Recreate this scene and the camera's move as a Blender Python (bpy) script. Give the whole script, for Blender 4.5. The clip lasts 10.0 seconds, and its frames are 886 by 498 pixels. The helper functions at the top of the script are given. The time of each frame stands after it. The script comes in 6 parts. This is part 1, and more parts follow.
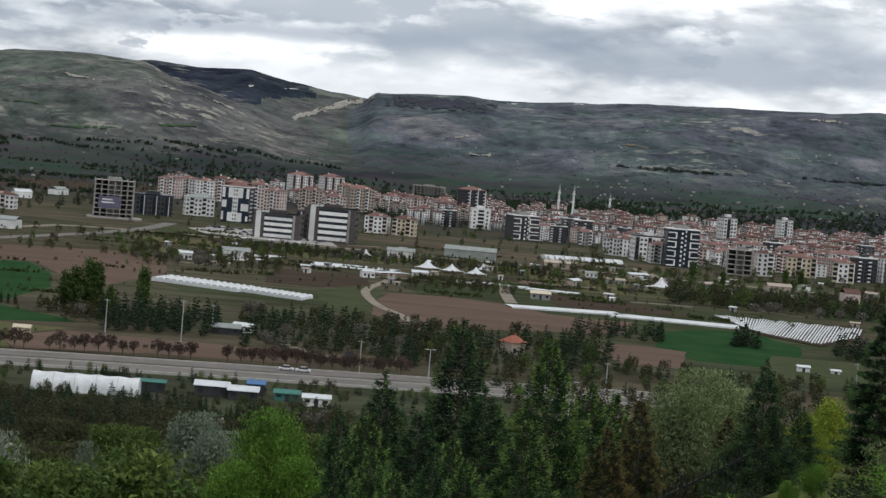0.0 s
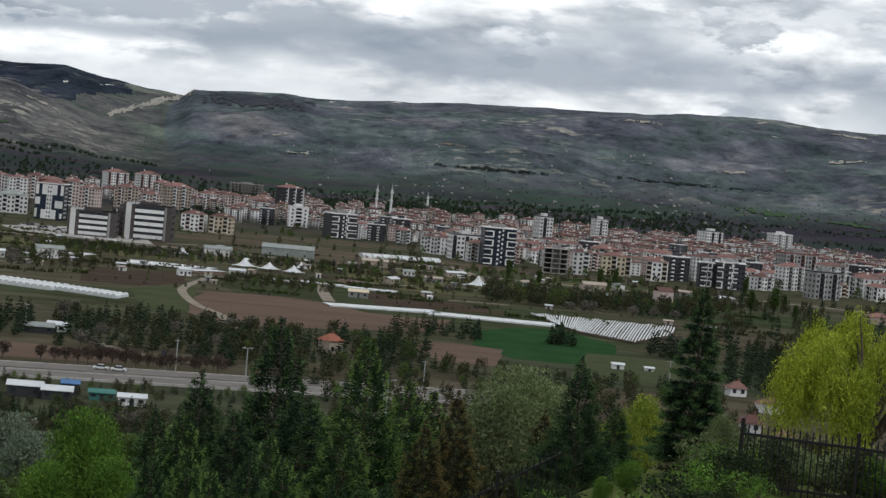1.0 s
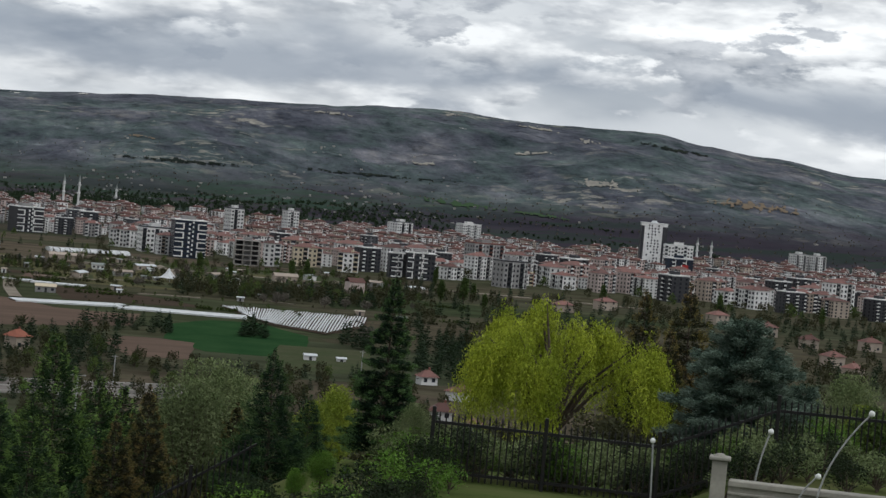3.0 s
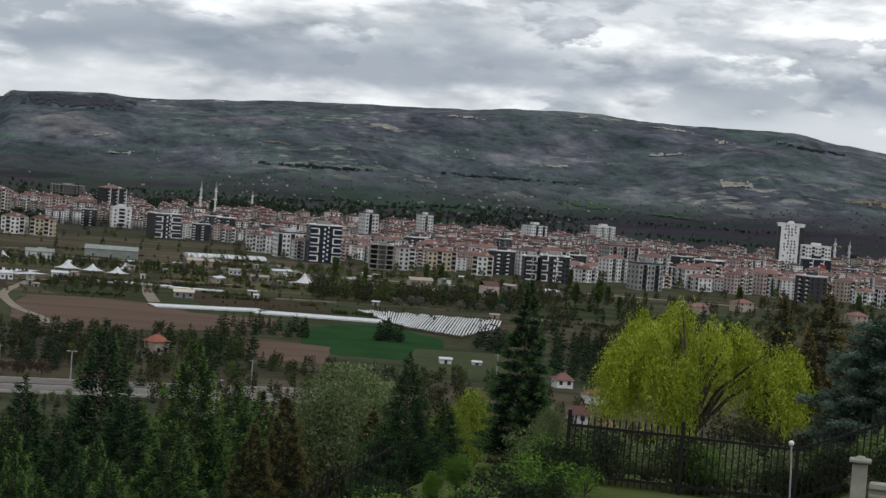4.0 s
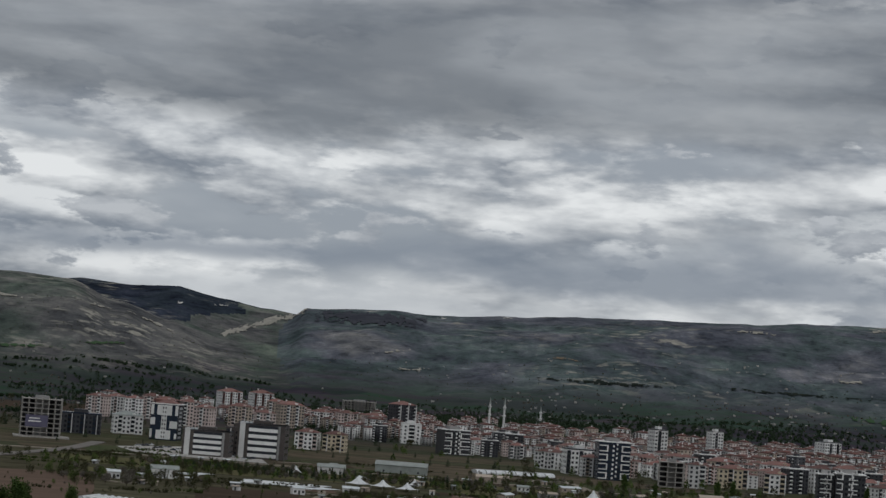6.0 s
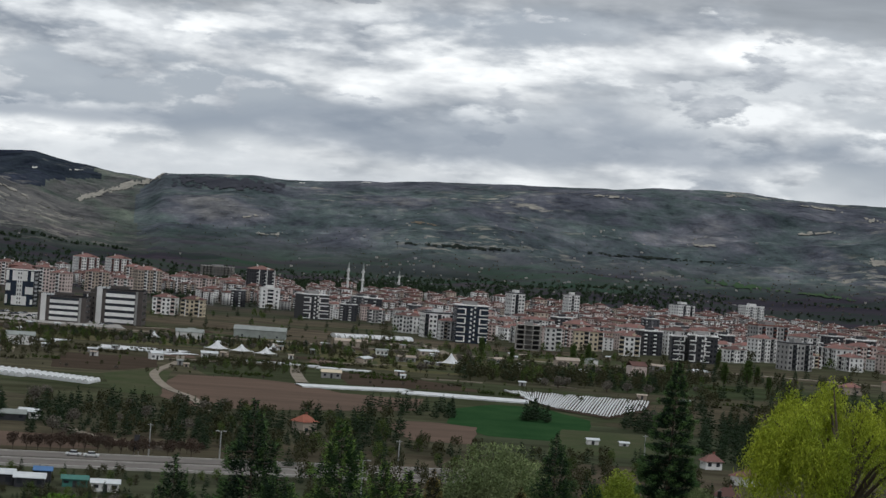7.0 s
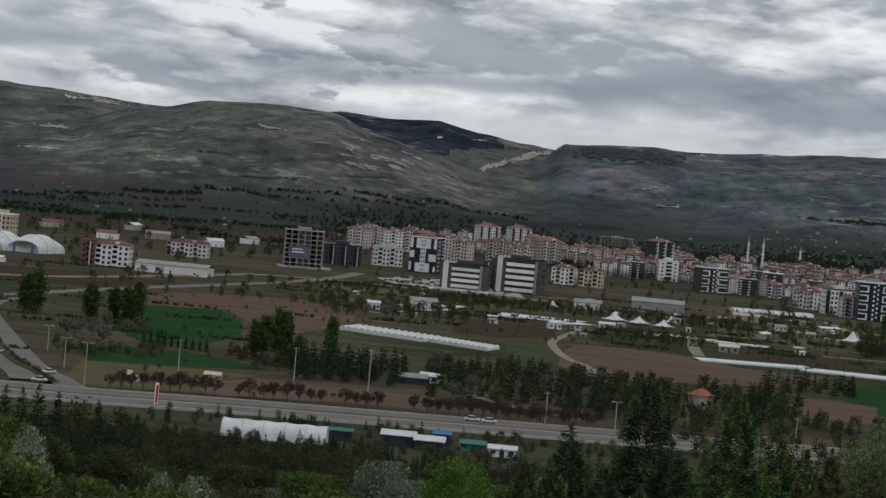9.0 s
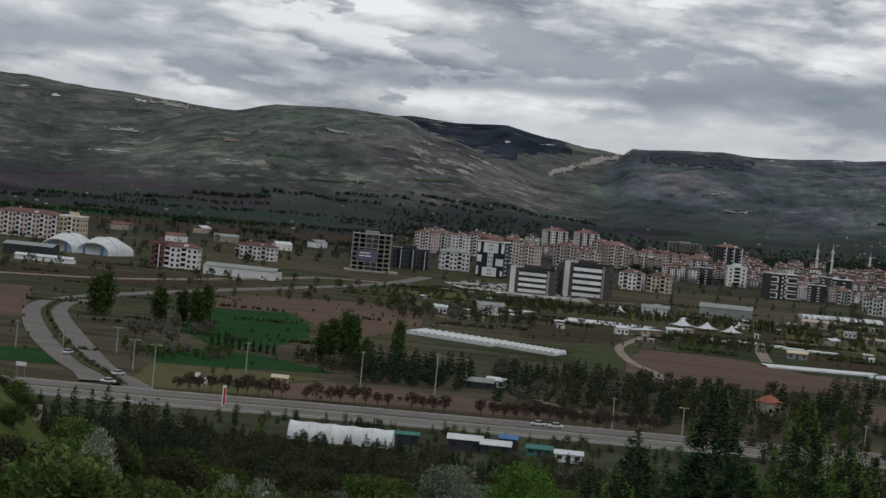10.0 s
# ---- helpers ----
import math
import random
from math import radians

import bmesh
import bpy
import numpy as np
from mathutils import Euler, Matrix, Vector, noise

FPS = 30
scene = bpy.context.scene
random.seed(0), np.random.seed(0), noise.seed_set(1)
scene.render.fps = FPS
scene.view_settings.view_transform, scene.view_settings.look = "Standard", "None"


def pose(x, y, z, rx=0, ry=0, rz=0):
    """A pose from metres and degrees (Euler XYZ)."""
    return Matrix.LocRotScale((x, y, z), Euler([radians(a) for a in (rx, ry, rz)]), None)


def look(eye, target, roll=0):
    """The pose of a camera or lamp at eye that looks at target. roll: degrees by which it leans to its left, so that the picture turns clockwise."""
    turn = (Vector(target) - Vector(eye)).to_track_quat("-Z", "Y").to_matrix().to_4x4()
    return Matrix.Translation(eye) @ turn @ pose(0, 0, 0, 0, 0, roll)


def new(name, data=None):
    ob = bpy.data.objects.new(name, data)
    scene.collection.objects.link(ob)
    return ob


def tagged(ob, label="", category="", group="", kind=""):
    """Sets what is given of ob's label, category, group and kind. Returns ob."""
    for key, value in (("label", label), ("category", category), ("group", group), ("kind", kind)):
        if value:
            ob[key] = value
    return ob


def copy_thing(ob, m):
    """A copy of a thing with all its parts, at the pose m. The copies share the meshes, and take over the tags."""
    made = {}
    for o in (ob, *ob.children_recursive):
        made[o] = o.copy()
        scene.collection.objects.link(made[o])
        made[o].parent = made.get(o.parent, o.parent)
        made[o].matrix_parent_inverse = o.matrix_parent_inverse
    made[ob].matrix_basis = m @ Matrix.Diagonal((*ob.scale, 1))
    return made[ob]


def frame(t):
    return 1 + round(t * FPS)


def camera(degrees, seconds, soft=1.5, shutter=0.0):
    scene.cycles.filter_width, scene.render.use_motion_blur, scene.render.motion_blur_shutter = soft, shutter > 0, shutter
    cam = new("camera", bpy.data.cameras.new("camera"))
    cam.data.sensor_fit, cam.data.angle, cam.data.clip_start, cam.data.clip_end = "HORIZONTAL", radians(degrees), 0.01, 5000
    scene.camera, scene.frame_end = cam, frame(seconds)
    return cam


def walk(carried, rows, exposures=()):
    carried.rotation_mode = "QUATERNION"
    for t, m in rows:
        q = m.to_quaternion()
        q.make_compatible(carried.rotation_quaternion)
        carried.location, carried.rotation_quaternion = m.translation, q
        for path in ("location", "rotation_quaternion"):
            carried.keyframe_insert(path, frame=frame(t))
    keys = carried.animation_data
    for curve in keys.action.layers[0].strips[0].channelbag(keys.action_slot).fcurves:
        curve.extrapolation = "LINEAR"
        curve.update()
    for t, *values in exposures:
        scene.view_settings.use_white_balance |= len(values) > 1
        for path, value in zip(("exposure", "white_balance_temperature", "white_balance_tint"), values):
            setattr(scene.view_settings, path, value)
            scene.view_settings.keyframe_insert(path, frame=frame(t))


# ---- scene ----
cam = camera(25.0, 10.0, soft=1.45)
EYE = 63.0  # the lookout's eye over the valley floor
# seconds, yaw, pitch, lean to the left
ROWS = [
    (0.0, 0.000, -2.700, -5.000),
    (0.5, -1.930, -2.575, -5.177),
    (1.0, -5.205, -2.280, -5.338),
    (1.5, -7.979, -2.035, -5.417),
    (2.0, -10.719, -1.911, -5.433),
    (2.5, -12.649, -1.779, -5.488),
    (2.7, -13.369, -1.732, -5.387),
    (3.2, -14.15, -1.72, -5.05),
    (3.8, -12.882, -1.805, -4.587),
    (4.0, -10.186, -1.947, -4.494),
    (4.5, -3.814, -2.181, -4.549),
    (5.0, -2.255, 0.947, -4.492),
    (5.2, -1.990, 2.296, -4.521),
    (5.75, -1.65, 3.75, -4.45),
    (6.3, -1.340, 2.411, -4.372),
    (6.5, -1.443, 0.953, -4.180),
    (7.0, -5.830, 0.026, -4.258),
    (7.5, -7.400, -0.457, -4.485),
    (8.0, -5.780, -0.771, -4.337),
    (8.5, 1.184, -1.568, -4.382),
    (9.0, 5.471, -1.716, -5.197),
    (9.5, 6.710, -1.664, -5.348),
    (10.0, 7.403, -1.769, -5.440),
]
KELVIN = 5950
EXPOSURES = [(t, stops, KELVIN, 9.0) for t, stops in ((0.0, 0.46), (1.0, 0.32), (2.5, 0.16), (4.2, 0.2), (4.6, -0.3), (5.2, -0.6), (6.3, -0.12), (6.8, 0.12), (8.0, 0.12), (8.8, -0.12), (10.0, -0.18))]
walk(cam, [(t, pose(0, 0, EYE, 0, 0, yaw) @ pose(0, 0, 0, 90 + pitch, 0, 0) @ pose(0, 0, 0, 0, 0, -lean)) for t, yaw, pitch, lean in ROWS], EXPOSURES)

# ---- world and light ----
world = bpy.data.worlds.new("overcast_sky")
scene.world = world
world.use_nodes = True
wn, wl = world.node_tree.nodes, world.node_tree.links
wn.clear()


def wnode(kind, **values):
    n = wn.new(kind)
    for k, v in values.items():
        n.inputs[k.replace("_", " ")].default_value = v
    return n


def wmath(op, a, b=None):
    n = wn.new("ShaderNodeMath")
    n.operation = op
    for i, v in enumerate((a, b)):
        if v is None:
            continue
        if isinstance(v, (int, float)):
            n.inputs[i].default_value = v
        else:
            wl.new(v, n.inputs[i])
    return n.outputs[0]


SUN_EL, SUN_AZ = 48.0, 150.0
coord = wn.new("ShaderNodeTexCoord")


def cloud_noise(scale, detail, squash, shift=0.0, distort=0.0, rough=0.5, place=(0.37, 0.11)):
    mp = wn.new("ShaderNodeMapping")
    mp.inputs["Scale"].default_value = (1, 1, squash)
    mp.inputs["Location"].default_value = (*place, shift * squash)
    wl.new(coord.outputs["Generated"], mp.inputs[0])
    n = wnode("ShaderNodeTexNoise", Scale=scale, Detail=detail, Roughness=rough, Distortion=distort)
    wl.new(mp.outputs[0], n.inputs["Vector"])
    return n.outputs["Fac"]


def soft_step(value, lo, hi):
    n = wn.new("ShaderNodeMapRange")
    n.interpolation_type = "SMOOTHSTEP"
    n.inputs["From Min"].default_value, n.inputs["From Max"].default_value = lo, hi
    wl.new(value, n.inputs["Value"])
    return n.outputs[0]


def blend(fac, a, b):
    n = wn.new("ShaderNodeMix")
    n.data_type = "RGBA"
    wl.new(fac, n.inputs["Factor"])
    for slot, v in ((6, a), (7, b)):
        if isinstance(v, tuple):
            n.inputs[slot].default_value = (*v, 1)
        else:
            wl.new(v, n.inputs[slot])
    return n.outputs[2]


def heaps(under, place, scale, squash, lift, lo, hi, dark, pale, gain):
    """One layer of heaped cloud: bright where it thins upwards, grey along its base."""
    here = cloud_noise(scale, 8.0, squash, 0.0, 0.08, 0.56, place)
    over = cloud_noise(scale, 5.0, squash, lift, 0.08, 0.56, place)
    lit = wn.new("ShaderNodeClamp")
    wl.new(wmath("ADD", 0.45, wmath("MULTIPLY", wmath("SUBTRACT", here, over), gain)), lit.inputs[0])
    return blend(soft_step(here, lo, hi), under, blend(lit.outputs[0], dark, pale))


split = wn.new("ShaderNodeSeparateXYZ")
wl.new(coord.outputs["Generated"], split.inputs[0])
wave = cloud_noise(6.0, 6.0, 2.0, 0.0, 0.3, 0.55, (2.7, 0.4))
level = wmath("ADD", split.outputs["Z"], wmath("MULTIPLY", wmath("SUBTRACT", wave, 0.5), 0.07))
colour = blend(soft_step(cloud_noise(4.0, 5.0, 3.2, 0.0, 0.2, 0.5, (0.9, 1.7)), 0.38, 0.60), (0.40, 0.415, 0.43), (0.76, 0.745, 0.71))
colour = heaps(colour, (0.37, 0.11), 6.5, 3.2, 0.018, 0.44, 0.54, (0.25, 0.265, 0.29), (1.04, 1.0, 0.93), 5.0)
colour = heaps(colour, (1.63, 0.72), 10.0, 3.0, 0.012, 0.51, 0.58, (0.27, 0.285, 0.31), (0.94, 0.91, 0.855), 4.6)
colour = heaps(colour, (3.21, 2.40), 17.0, 2.8, 0.007, 0.575, 0.63, (0.28, 0.295, 0.32), (0.64, 0.63, 0.615), 3.6)
# a pale strip along the hills and a long blue-grey bank over it
low = wmath("SUBTRACT", 1.0, soft_step(level, 0.028, 0.044))
colour = blend(wmath("MULTIPLY", low, 0.75), colour, (0.66, 0.655, 0.64))
bank = wmath("MULTIPLY", soft_step(level, 0.038, 0.050), wmath("SUBTRACT", 1.0, soft_step(level, 0.054, 0.074)))
bank = wmath("MULTIPLY", bank, soft_step(cloud_noise(3.4, 3.0, 5.0, 0.0, 0.2, 0.5, (0.2, 2.9)), 0.36, 0.50))
colour = blend(wmath("MULTIPLY", bank, 0.8), colour, (0.27, 0.295, 0.335))
# a heavier grey sheet above the heaps
sheet = wmath("MULTIPLY", soft_step(level, 0.108, 0.128), wmath("SUBTRACT", 1.0, soft_step(split.outputs["Z"], 0.17, 0.26)))
sheet_tone = blend(soft_step(cloud_noise(5.0, 5.0, 5.0, 0.0, 0.3, 0.5, (4.1, 0.3)), 0.38, 0.62), (0.18, 0.186, 0.195), (0.37, 0.372, 0.37))
colour = blend(wmath("MULTIPLY", sheet, 0.85), colour, sheet_tone)
sky = wn.new("ShaderNodeTexSky")
sky.sky_type, sky.sun_disc = "NISHITA", False
sky.sun_elevation, sky.sun_rotation = radians(SUN_EL), radians(SUN_AZ)
back = wnode("ShaderNodeBackground", Strength=0.06)
wl.new(sky.outputs[0], back.inputs[0])
clouds = wnode("ShaderNodeBackground", Strength=1.0)
wl.new(colour, clouds.inputs[0])
both = wnode("ShaderNodeMixShader", Fac=0.93)
wl.new(back.outputs[0], both.inputs[1]), wl.new(clouds.outputs[0], both.inputs[2])
wout = wn.new("ShaderNodeOutputWorld")
wl.new(both.outputs[0], wout.inputs[0])

sun_data = bpy.data.lights.new("sun", "SUN")
sun_data.energy, sun_data.angle, sun_data.color = 0.75, radians(12), (1.0, 0.96, 0.9)
sun = new("sun", sun_data)
_el, _az = radians(SUN_EL), radians(SUN_AZ)
sun.matrix_world = look((0, 0, 0), (-math.cos(_el) * math.sin(_az), -math.cos(_el) * math.cos(_az), -math.sin(_el)))

# ---- materials ----


def lin(c):
    return (*c, 1.0)


def material(name, c1, c2=None, scale=1.0, rough=0.8, metal=0.0, bump=0.0, vary=0.0, island=0.0, fine=0.0, stretch=(1, 1, 1), spec=0.3, translucent=0.0, coord_kind="Object"):
    """Two-tone noise at one scale and finer grain, with optional spread from object to object or piece to piece."""
    m = bpy.data.materials.new(name)
    m.use_nodes = True
    nt = m.node_tree
    N, L = nt.nodes, nt.links
    bsdf = N["Principled BSDF"]
    bsdf.inputs["Roughness"].default_value = rough
    bsdf.inputs["Metallic"].default_value = metal
    bsdf.inputs["Specular IOR Level"].default_value = spec
    c2 = c2 or tuple(v * 0.75 for v in c1)
    tc = N.new("ShaderNodeTexCoord")
    mp = N.new("ShaderNodeMapping")
    mp.inputs["Scale"].default_value = stretch
    if coord_kind == "World":
        geo = N.new("ShaderNodeNewGeometry")
        L.new(geo.outputs["Position"], mp.inputs[0])
    else:
        L.new(tc.outputs[coord_kind], mp.inputs[0])
    n1 = N.new("ShaderNodeTexNoise")
    n1.inputs["Scale"].default_value, n1.inputs["Detail"].default_value = scale, 6
    n1.inputs["Roughness"].default_value = 0.6
    L.new(mp.outputs[0], n1.inputs["Vector"])
    rp = N.new("ShaderNodeValToRGB")
    rp.color_ramp.elements[0].position, rp.color_ramp.elements[1].position = 0.34, 0.66
    rp.color_ramp.elements[0].color, rp.color_ramp.elements[1].color = lin(c1), lin(c2)
    L.new(n1.outputs["Fac"], rp.inputs[0])
    col = rp.outputs[0]

    def shade(src, fac_socket, spread):
        mr = N.new("ShaderNodeMapRange")
        mr.inputs["To Min"].default_value, mr.inputs["To Max"].default_value = 1 - spread, 1 + spread
        L.new(fac_socket, mr.inputs["Value"])
        hs = N.new("ShaderNodeHueSaturation")
        L.new(mr.outputs[0], hs.inputs["Value"])
        L.new(src, hs.inputs["Color"])
        return hs.outputs[0]

    if fine:
        n2 = N.new("ShaderNodeTexNoise")
        n2.inputs["Scale"].default_value, n2.inputs["Detail"].default_value = scale * 9, 4
        L.new(mp.outputs[0], n2.inputs["Vector"])
        col = shade(col, n2.outputs["Fac"], fine)
    if vary:
        oi = N.new("ShaderNodeObjectInfo")
        col = shade(col, oi.outputs["Random"], vary)
    if island:
        ge = N.new("ShaderNodeNewGeometry")
        col = shade(col, ge.outputs["Random Per Island"], island)
    L.new(col, bsdf.inputs["Base Color"])
    if bump:
        bp = N.new("ShaderNodeBump")
        bp.inputs["Strength"].default_value = bump
        L.new(n1.outputs["Fac"], bp.inputs["Height"])
        L.new(bp.outputs[0], bsdf.inputs["Normal"])
    if translucent:
        tr = N.new("ShaderNodeBsdfTranslucent")
        L.new(col, tr.inputs["Color"])
        mx = N.new("ShaderNodeMixShader")
        mx.inputs[0].default_value = translucent
        L.new(bsdf.outputs[0], mx.inputs[1]), L.new(tr.outputs[0], mx.inputs[2])
        L.new(mx.outputs[0], N["Material Output"].inputs[0])
    return m


def leaf(name, c1, c2, scale=0.6, island=0.35, vary=0.18, translucent=0.25):
    return material(name, c1, c2, scale, 0.7, spec=0.12, island=island, vary=vary, translucent=translucent)


M = {}
# tips: spring growth, brightened further to set off the dark crowns
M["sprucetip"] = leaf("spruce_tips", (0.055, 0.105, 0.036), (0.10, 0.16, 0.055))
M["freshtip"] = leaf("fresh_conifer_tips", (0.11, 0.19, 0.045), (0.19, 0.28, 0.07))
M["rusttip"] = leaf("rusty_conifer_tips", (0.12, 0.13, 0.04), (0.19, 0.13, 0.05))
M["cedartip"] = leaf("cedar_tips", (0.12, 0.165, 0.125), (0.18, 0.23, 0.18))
M["bark"] = material("bark", (0.10, 0.075, 0.055), (0.045, 0.035, 0.028), 6, 0.9, bump=0.4)
# spruce and rusty needles near-black: shade inside the crown put into the colour
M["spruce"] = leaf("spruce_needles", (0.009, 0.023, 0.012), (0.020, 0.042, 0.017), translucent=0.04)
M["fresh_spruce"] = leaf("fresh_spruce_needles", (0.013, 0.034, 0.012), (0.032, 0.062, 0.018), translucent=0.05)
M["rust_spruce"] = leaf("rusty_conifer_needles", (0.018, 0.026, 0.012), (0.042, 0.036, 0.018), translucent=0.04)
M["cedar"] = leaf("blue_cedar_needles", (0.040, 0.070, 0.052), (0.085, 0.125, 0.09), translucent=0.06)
M["willow"] = leaf("willow_leaves", (0.20, 0.26, 0.022), (0.40, 0.45, 0.045), island=0.45)
M["bright"] = leaf("spring_leaves", (0.06, 0.13, 0.018), (0.14, 0.24, 0.035), island=0.5)
M["shrub"] = leaf("shrub_leaves", (0.036, 0.068, 0.016), (0.10, 0.13, 0.032), island=0.5, vary=0.4)
M["palegreen"] = leaf("blossoming_leaves", (0.10, 0.14, 0.05), (0.20, 0.23, 0.11), island=0.45)
M["yellowgreen"] = leaf("yellow_green_leaves", (0.16, 0.22, 0.025), (0.25, 0.29, 0.04))
M["silver"] = leaf("silver_leaves", (0.09, 0.12, 0.08), (0.18, 0.21, 0.15), island=0.45)
M["blossom"] = leaf("white_blossom", (0.42, 0.43, 0.36), (0.07, 0.10, 0.035), island=0.6)
M["pine"] = leaf("pine_needles", (0.018, 0.032, 0.018), (0.035, 0.055, 0.024))
M["olive"] = leaf("olive_brown_foliage", (0.04, 0.045, 0.02), (0.065, 0.06, 0.03))
M["poplar"] = leaf("poplar_leaves", (0.036, 0.068, 0.018), (0.078, 0.11, 0.028))
M["bare"] = leaf("bare_reddish_twigs", (0.065, 0.046, 0.036), (0.09, 0.064, 0.048), translucent=0.05)
M["greytree"] = leaf("grey_bare_twigs", (0.10, 0.09, 0.075), (0.14, 0.125, 0.10), translucent=0.05)
M["plaster"] = material("white_plaster", (0.72, 0.71, 0.69), (0.60, 0.59, 0.57), 0.15, 0.85, vary=0.16, fine=0.06)
M["cream"] = material("cream_plaster", (0.55, 0.47, 0.34), (0.47, 0.40, 0.29), 0.15, 0.85, vary=0.12)
M["pinkwall"] = material("salmon_plaster", (0.52, 0.43, 0.39), (0.44, 0.36, 0.33), 0.15, 0.85, vary=0.14)
M["greywall"] = material("grey_plaster", (0.30, 0.29, 0.28), (0.23, 0.225, 0.22), 0.15, 0.85, vary=0.15)
M["tan"] = material("tan_plaster", (0.40, 0.33, 0.27), (0.32, 0.27, 0.22), 0.15, 0.85, vary=0.14)
M["maroon"] = material("brick_red_cladding", (0.20, 0.085, 0.065), (0.15, 0.065, 0.05), 0.2, 0.8, vary=0.15)
M["brownclad"] = material("dark_brown_cladding", (0.085, 0.072, 0.066), (0.062, 0.053, 0.05), 0.3, 0.6)
M["navy"] = material("navy_glass_cladding", (0.02, 0.03, 0.05), (0.014, 0.02, 0.034), 0.3, 0.22, spec=0.5)
M["dark"] = material("dark_grey_cladding", (0.045, 0.045, 0.05), (0.03, 0.03, 0.034), 0.3, 0.4)
M["concrete"] = material("raw_concrete", (0.36, 0.34, 0.31), (0.26, 0.245, 0.225), 0.3, 0.9, fine=0.12)
M["pane"] = material("window_glass", (0.03, 0.033, 0.04), (0.018, 0.02, 0.025), 0.2, 0.2, spec=0.4, island=0.4)
M["tileroof"] = material("red_clay_tiles", (0.19, 0.092, 0.076), (0.115, 0.066, 0.058), 0.12, 0.85, vary=0.4, fine=0.15)
M["orangeroof"] = material("orange_clay_tiles", (0.30, 0.105, 0.065), (0.23, 0.085, 0.055), 0.4, 0.85, fine=0.1)
M["whitemetal"] = material("white_sheet_metal", (0.60, 0.62, 0.62), (0.47, 0.49, 0.50), 0.25, 0.5, fine=0.06)
M["greyroof"] = material("grey_sheet_roof", (0.27, 0.29, 0.27), (0.2, 0.215, 0.2), 0.2, 0.6, fine=0.1)
M["film"] = material("white_crop_film", (0.66, 0.67, 0.67), (0.48, 0.49, 0.49), 0.3, 0.4, fine=0.12)
M["bluesheet"] = material("blue_sheet", (0.06, 0.16, 0.34), (0.05, 0.12, 0.26), 0.6, 0.5)
M["teal"] = material("green_tarpaulin", (0.05, 0.17, 0.14), (0.035, 0.12, 0.10), 0.6, 0.6)
M["asphalt"] = material("worn_asphalt", (0.185, 0.168, 0.152), (0.14, 0.128, 0.116), 0.08, 0.9, fine=0.12, spec=0.05)
M["paleroad"] = material("pale_gravel_track", (0.26, 0.225, 0.18), (0.19, 0.165, 0.13), 0.1, 0.95, fine=0.15, spec=0.03)
M["kerb"] = material("pale_kerb_stone", (0.38, 0.36, 0.33), (0.3, 0.285, 0.26), 0.5, 0.9)
M["paint"] = material("white_road_paint", (0.6, 0.6, 0.58), (0.45, 0.45, 0.43), 1.0, 0.7)
M["soil"] = material("ploughed_brown_soil", (0.138, 0.098, 0.076), (0.100, 0.074, 0.058), 0.03, 0.95, fine=0.18, spec=0.0, coord_kind="World", stretch=(0.4, 2.0, 1))
M["darksoil"] = material("dark_damp_soil", (0.07, 0.052, 0.04), (0.05, 0.04, 0.03), 0.04, 0.95, fine=0.2, spec=0.0, coord_kind="World", stretch=(0.4, 2.0, 1))
M["crop"] = material("young_green_crop", (0.020, 0.052, 0.020), (0.030, 0.066, 0.026), 0.05, 0.9, fine=0.12, spec=0.0, coord_kind="World")
M["meadow"] = material("meadow_grass", (0.05, 0.066, 0.032), (0.075, 0.075, 0.045), 0.05, 0.95, fine=0.2, spec=0.0, coord_kind="World")
M["drygrass"] = material("dry_grass_verge", (0.12, 0.105, 0.06), (0.08, 0.085, 0.04), 0.06, 0.95, fine=0.2, spec=0.0, coord_kind="World")
M["iron"] = material("black_painted_iron", (0.012, 0.012, 0.013), (0.02, 0.018, 0.016), 3, 0.5, metal=0.3)
M["stone"] = material("weathered_pale_stone", (0.34, 0.32, 0.27), (0.22, 0.21, 0.18), 1.5, 0.9, bump=0.2, fine=0.15)
M["steel"] = material("galvanised_steel", (0.42, 0.42, 0.41), (0.33, 0.33, 0.33), 1.0, 0.5, metal=0.4)
M["lampglass"] = material("white_lamp_glass", (0.75, 0.75, 0.72), (0.65, 0.65, 0.62), 2, 0.3)
M["carwhite"] = material("white_car_paint", (0.6, 0.6, 0.6), (0.55, 0.55, 0.55), 1, 0.3, spec=0.5)
M["rubber"] = material("black_rubber", (0.02, 0.02, 0.02), (0.03, 0.03, 0.03), 2, 0.8)
M["red"] = material("red_cloth", (0.42, 0.035, 0.03), (0.34, 0.03, 0.028), 0.5, 0.7)
M["banner"] = material("violet_grey_banner", (0.085, 0.08, 0.13), (0.12, 0.11, 0.16), 0.15, 0.6)
M["palerock"] = material("pale_bare_rock", (0.34, 0.32, 0.275), (0.20, 0.19, 0.165), 0.05, 0.95, fine=0.2, spec=0.0, coord_kind="World")
M["whiterock"] = material("whitish_chalk", (0.62, 0.60, 0.56), (0.40, 0.39, 0.36), 0.05, 0.95, fine=0.2, spec=0.0, coord_kind="World")
M["ochre"] = material("ochre_quarry_earth", (0.20, 0.155, 0.11), (0.14, 0.115, 0.085), 0.03, 0.95, fine=0.2, spec=0.0, coord_kind="World")
M["hillgreen"] = material("far_green_field", (0.045, 0.078, 0.04), (0.06, 0.09, 0.05), 0.01, 0.95, fine=0.2, spec=0.0, coord_kind="World")
M["hillwood"] = material("far_dark_juniper", (0.014, 0.019, 0.017), (0.028, 0.033, 0.027), 0.03, 0.95, fine=0.3, spec=0.0, coord_kind="World")
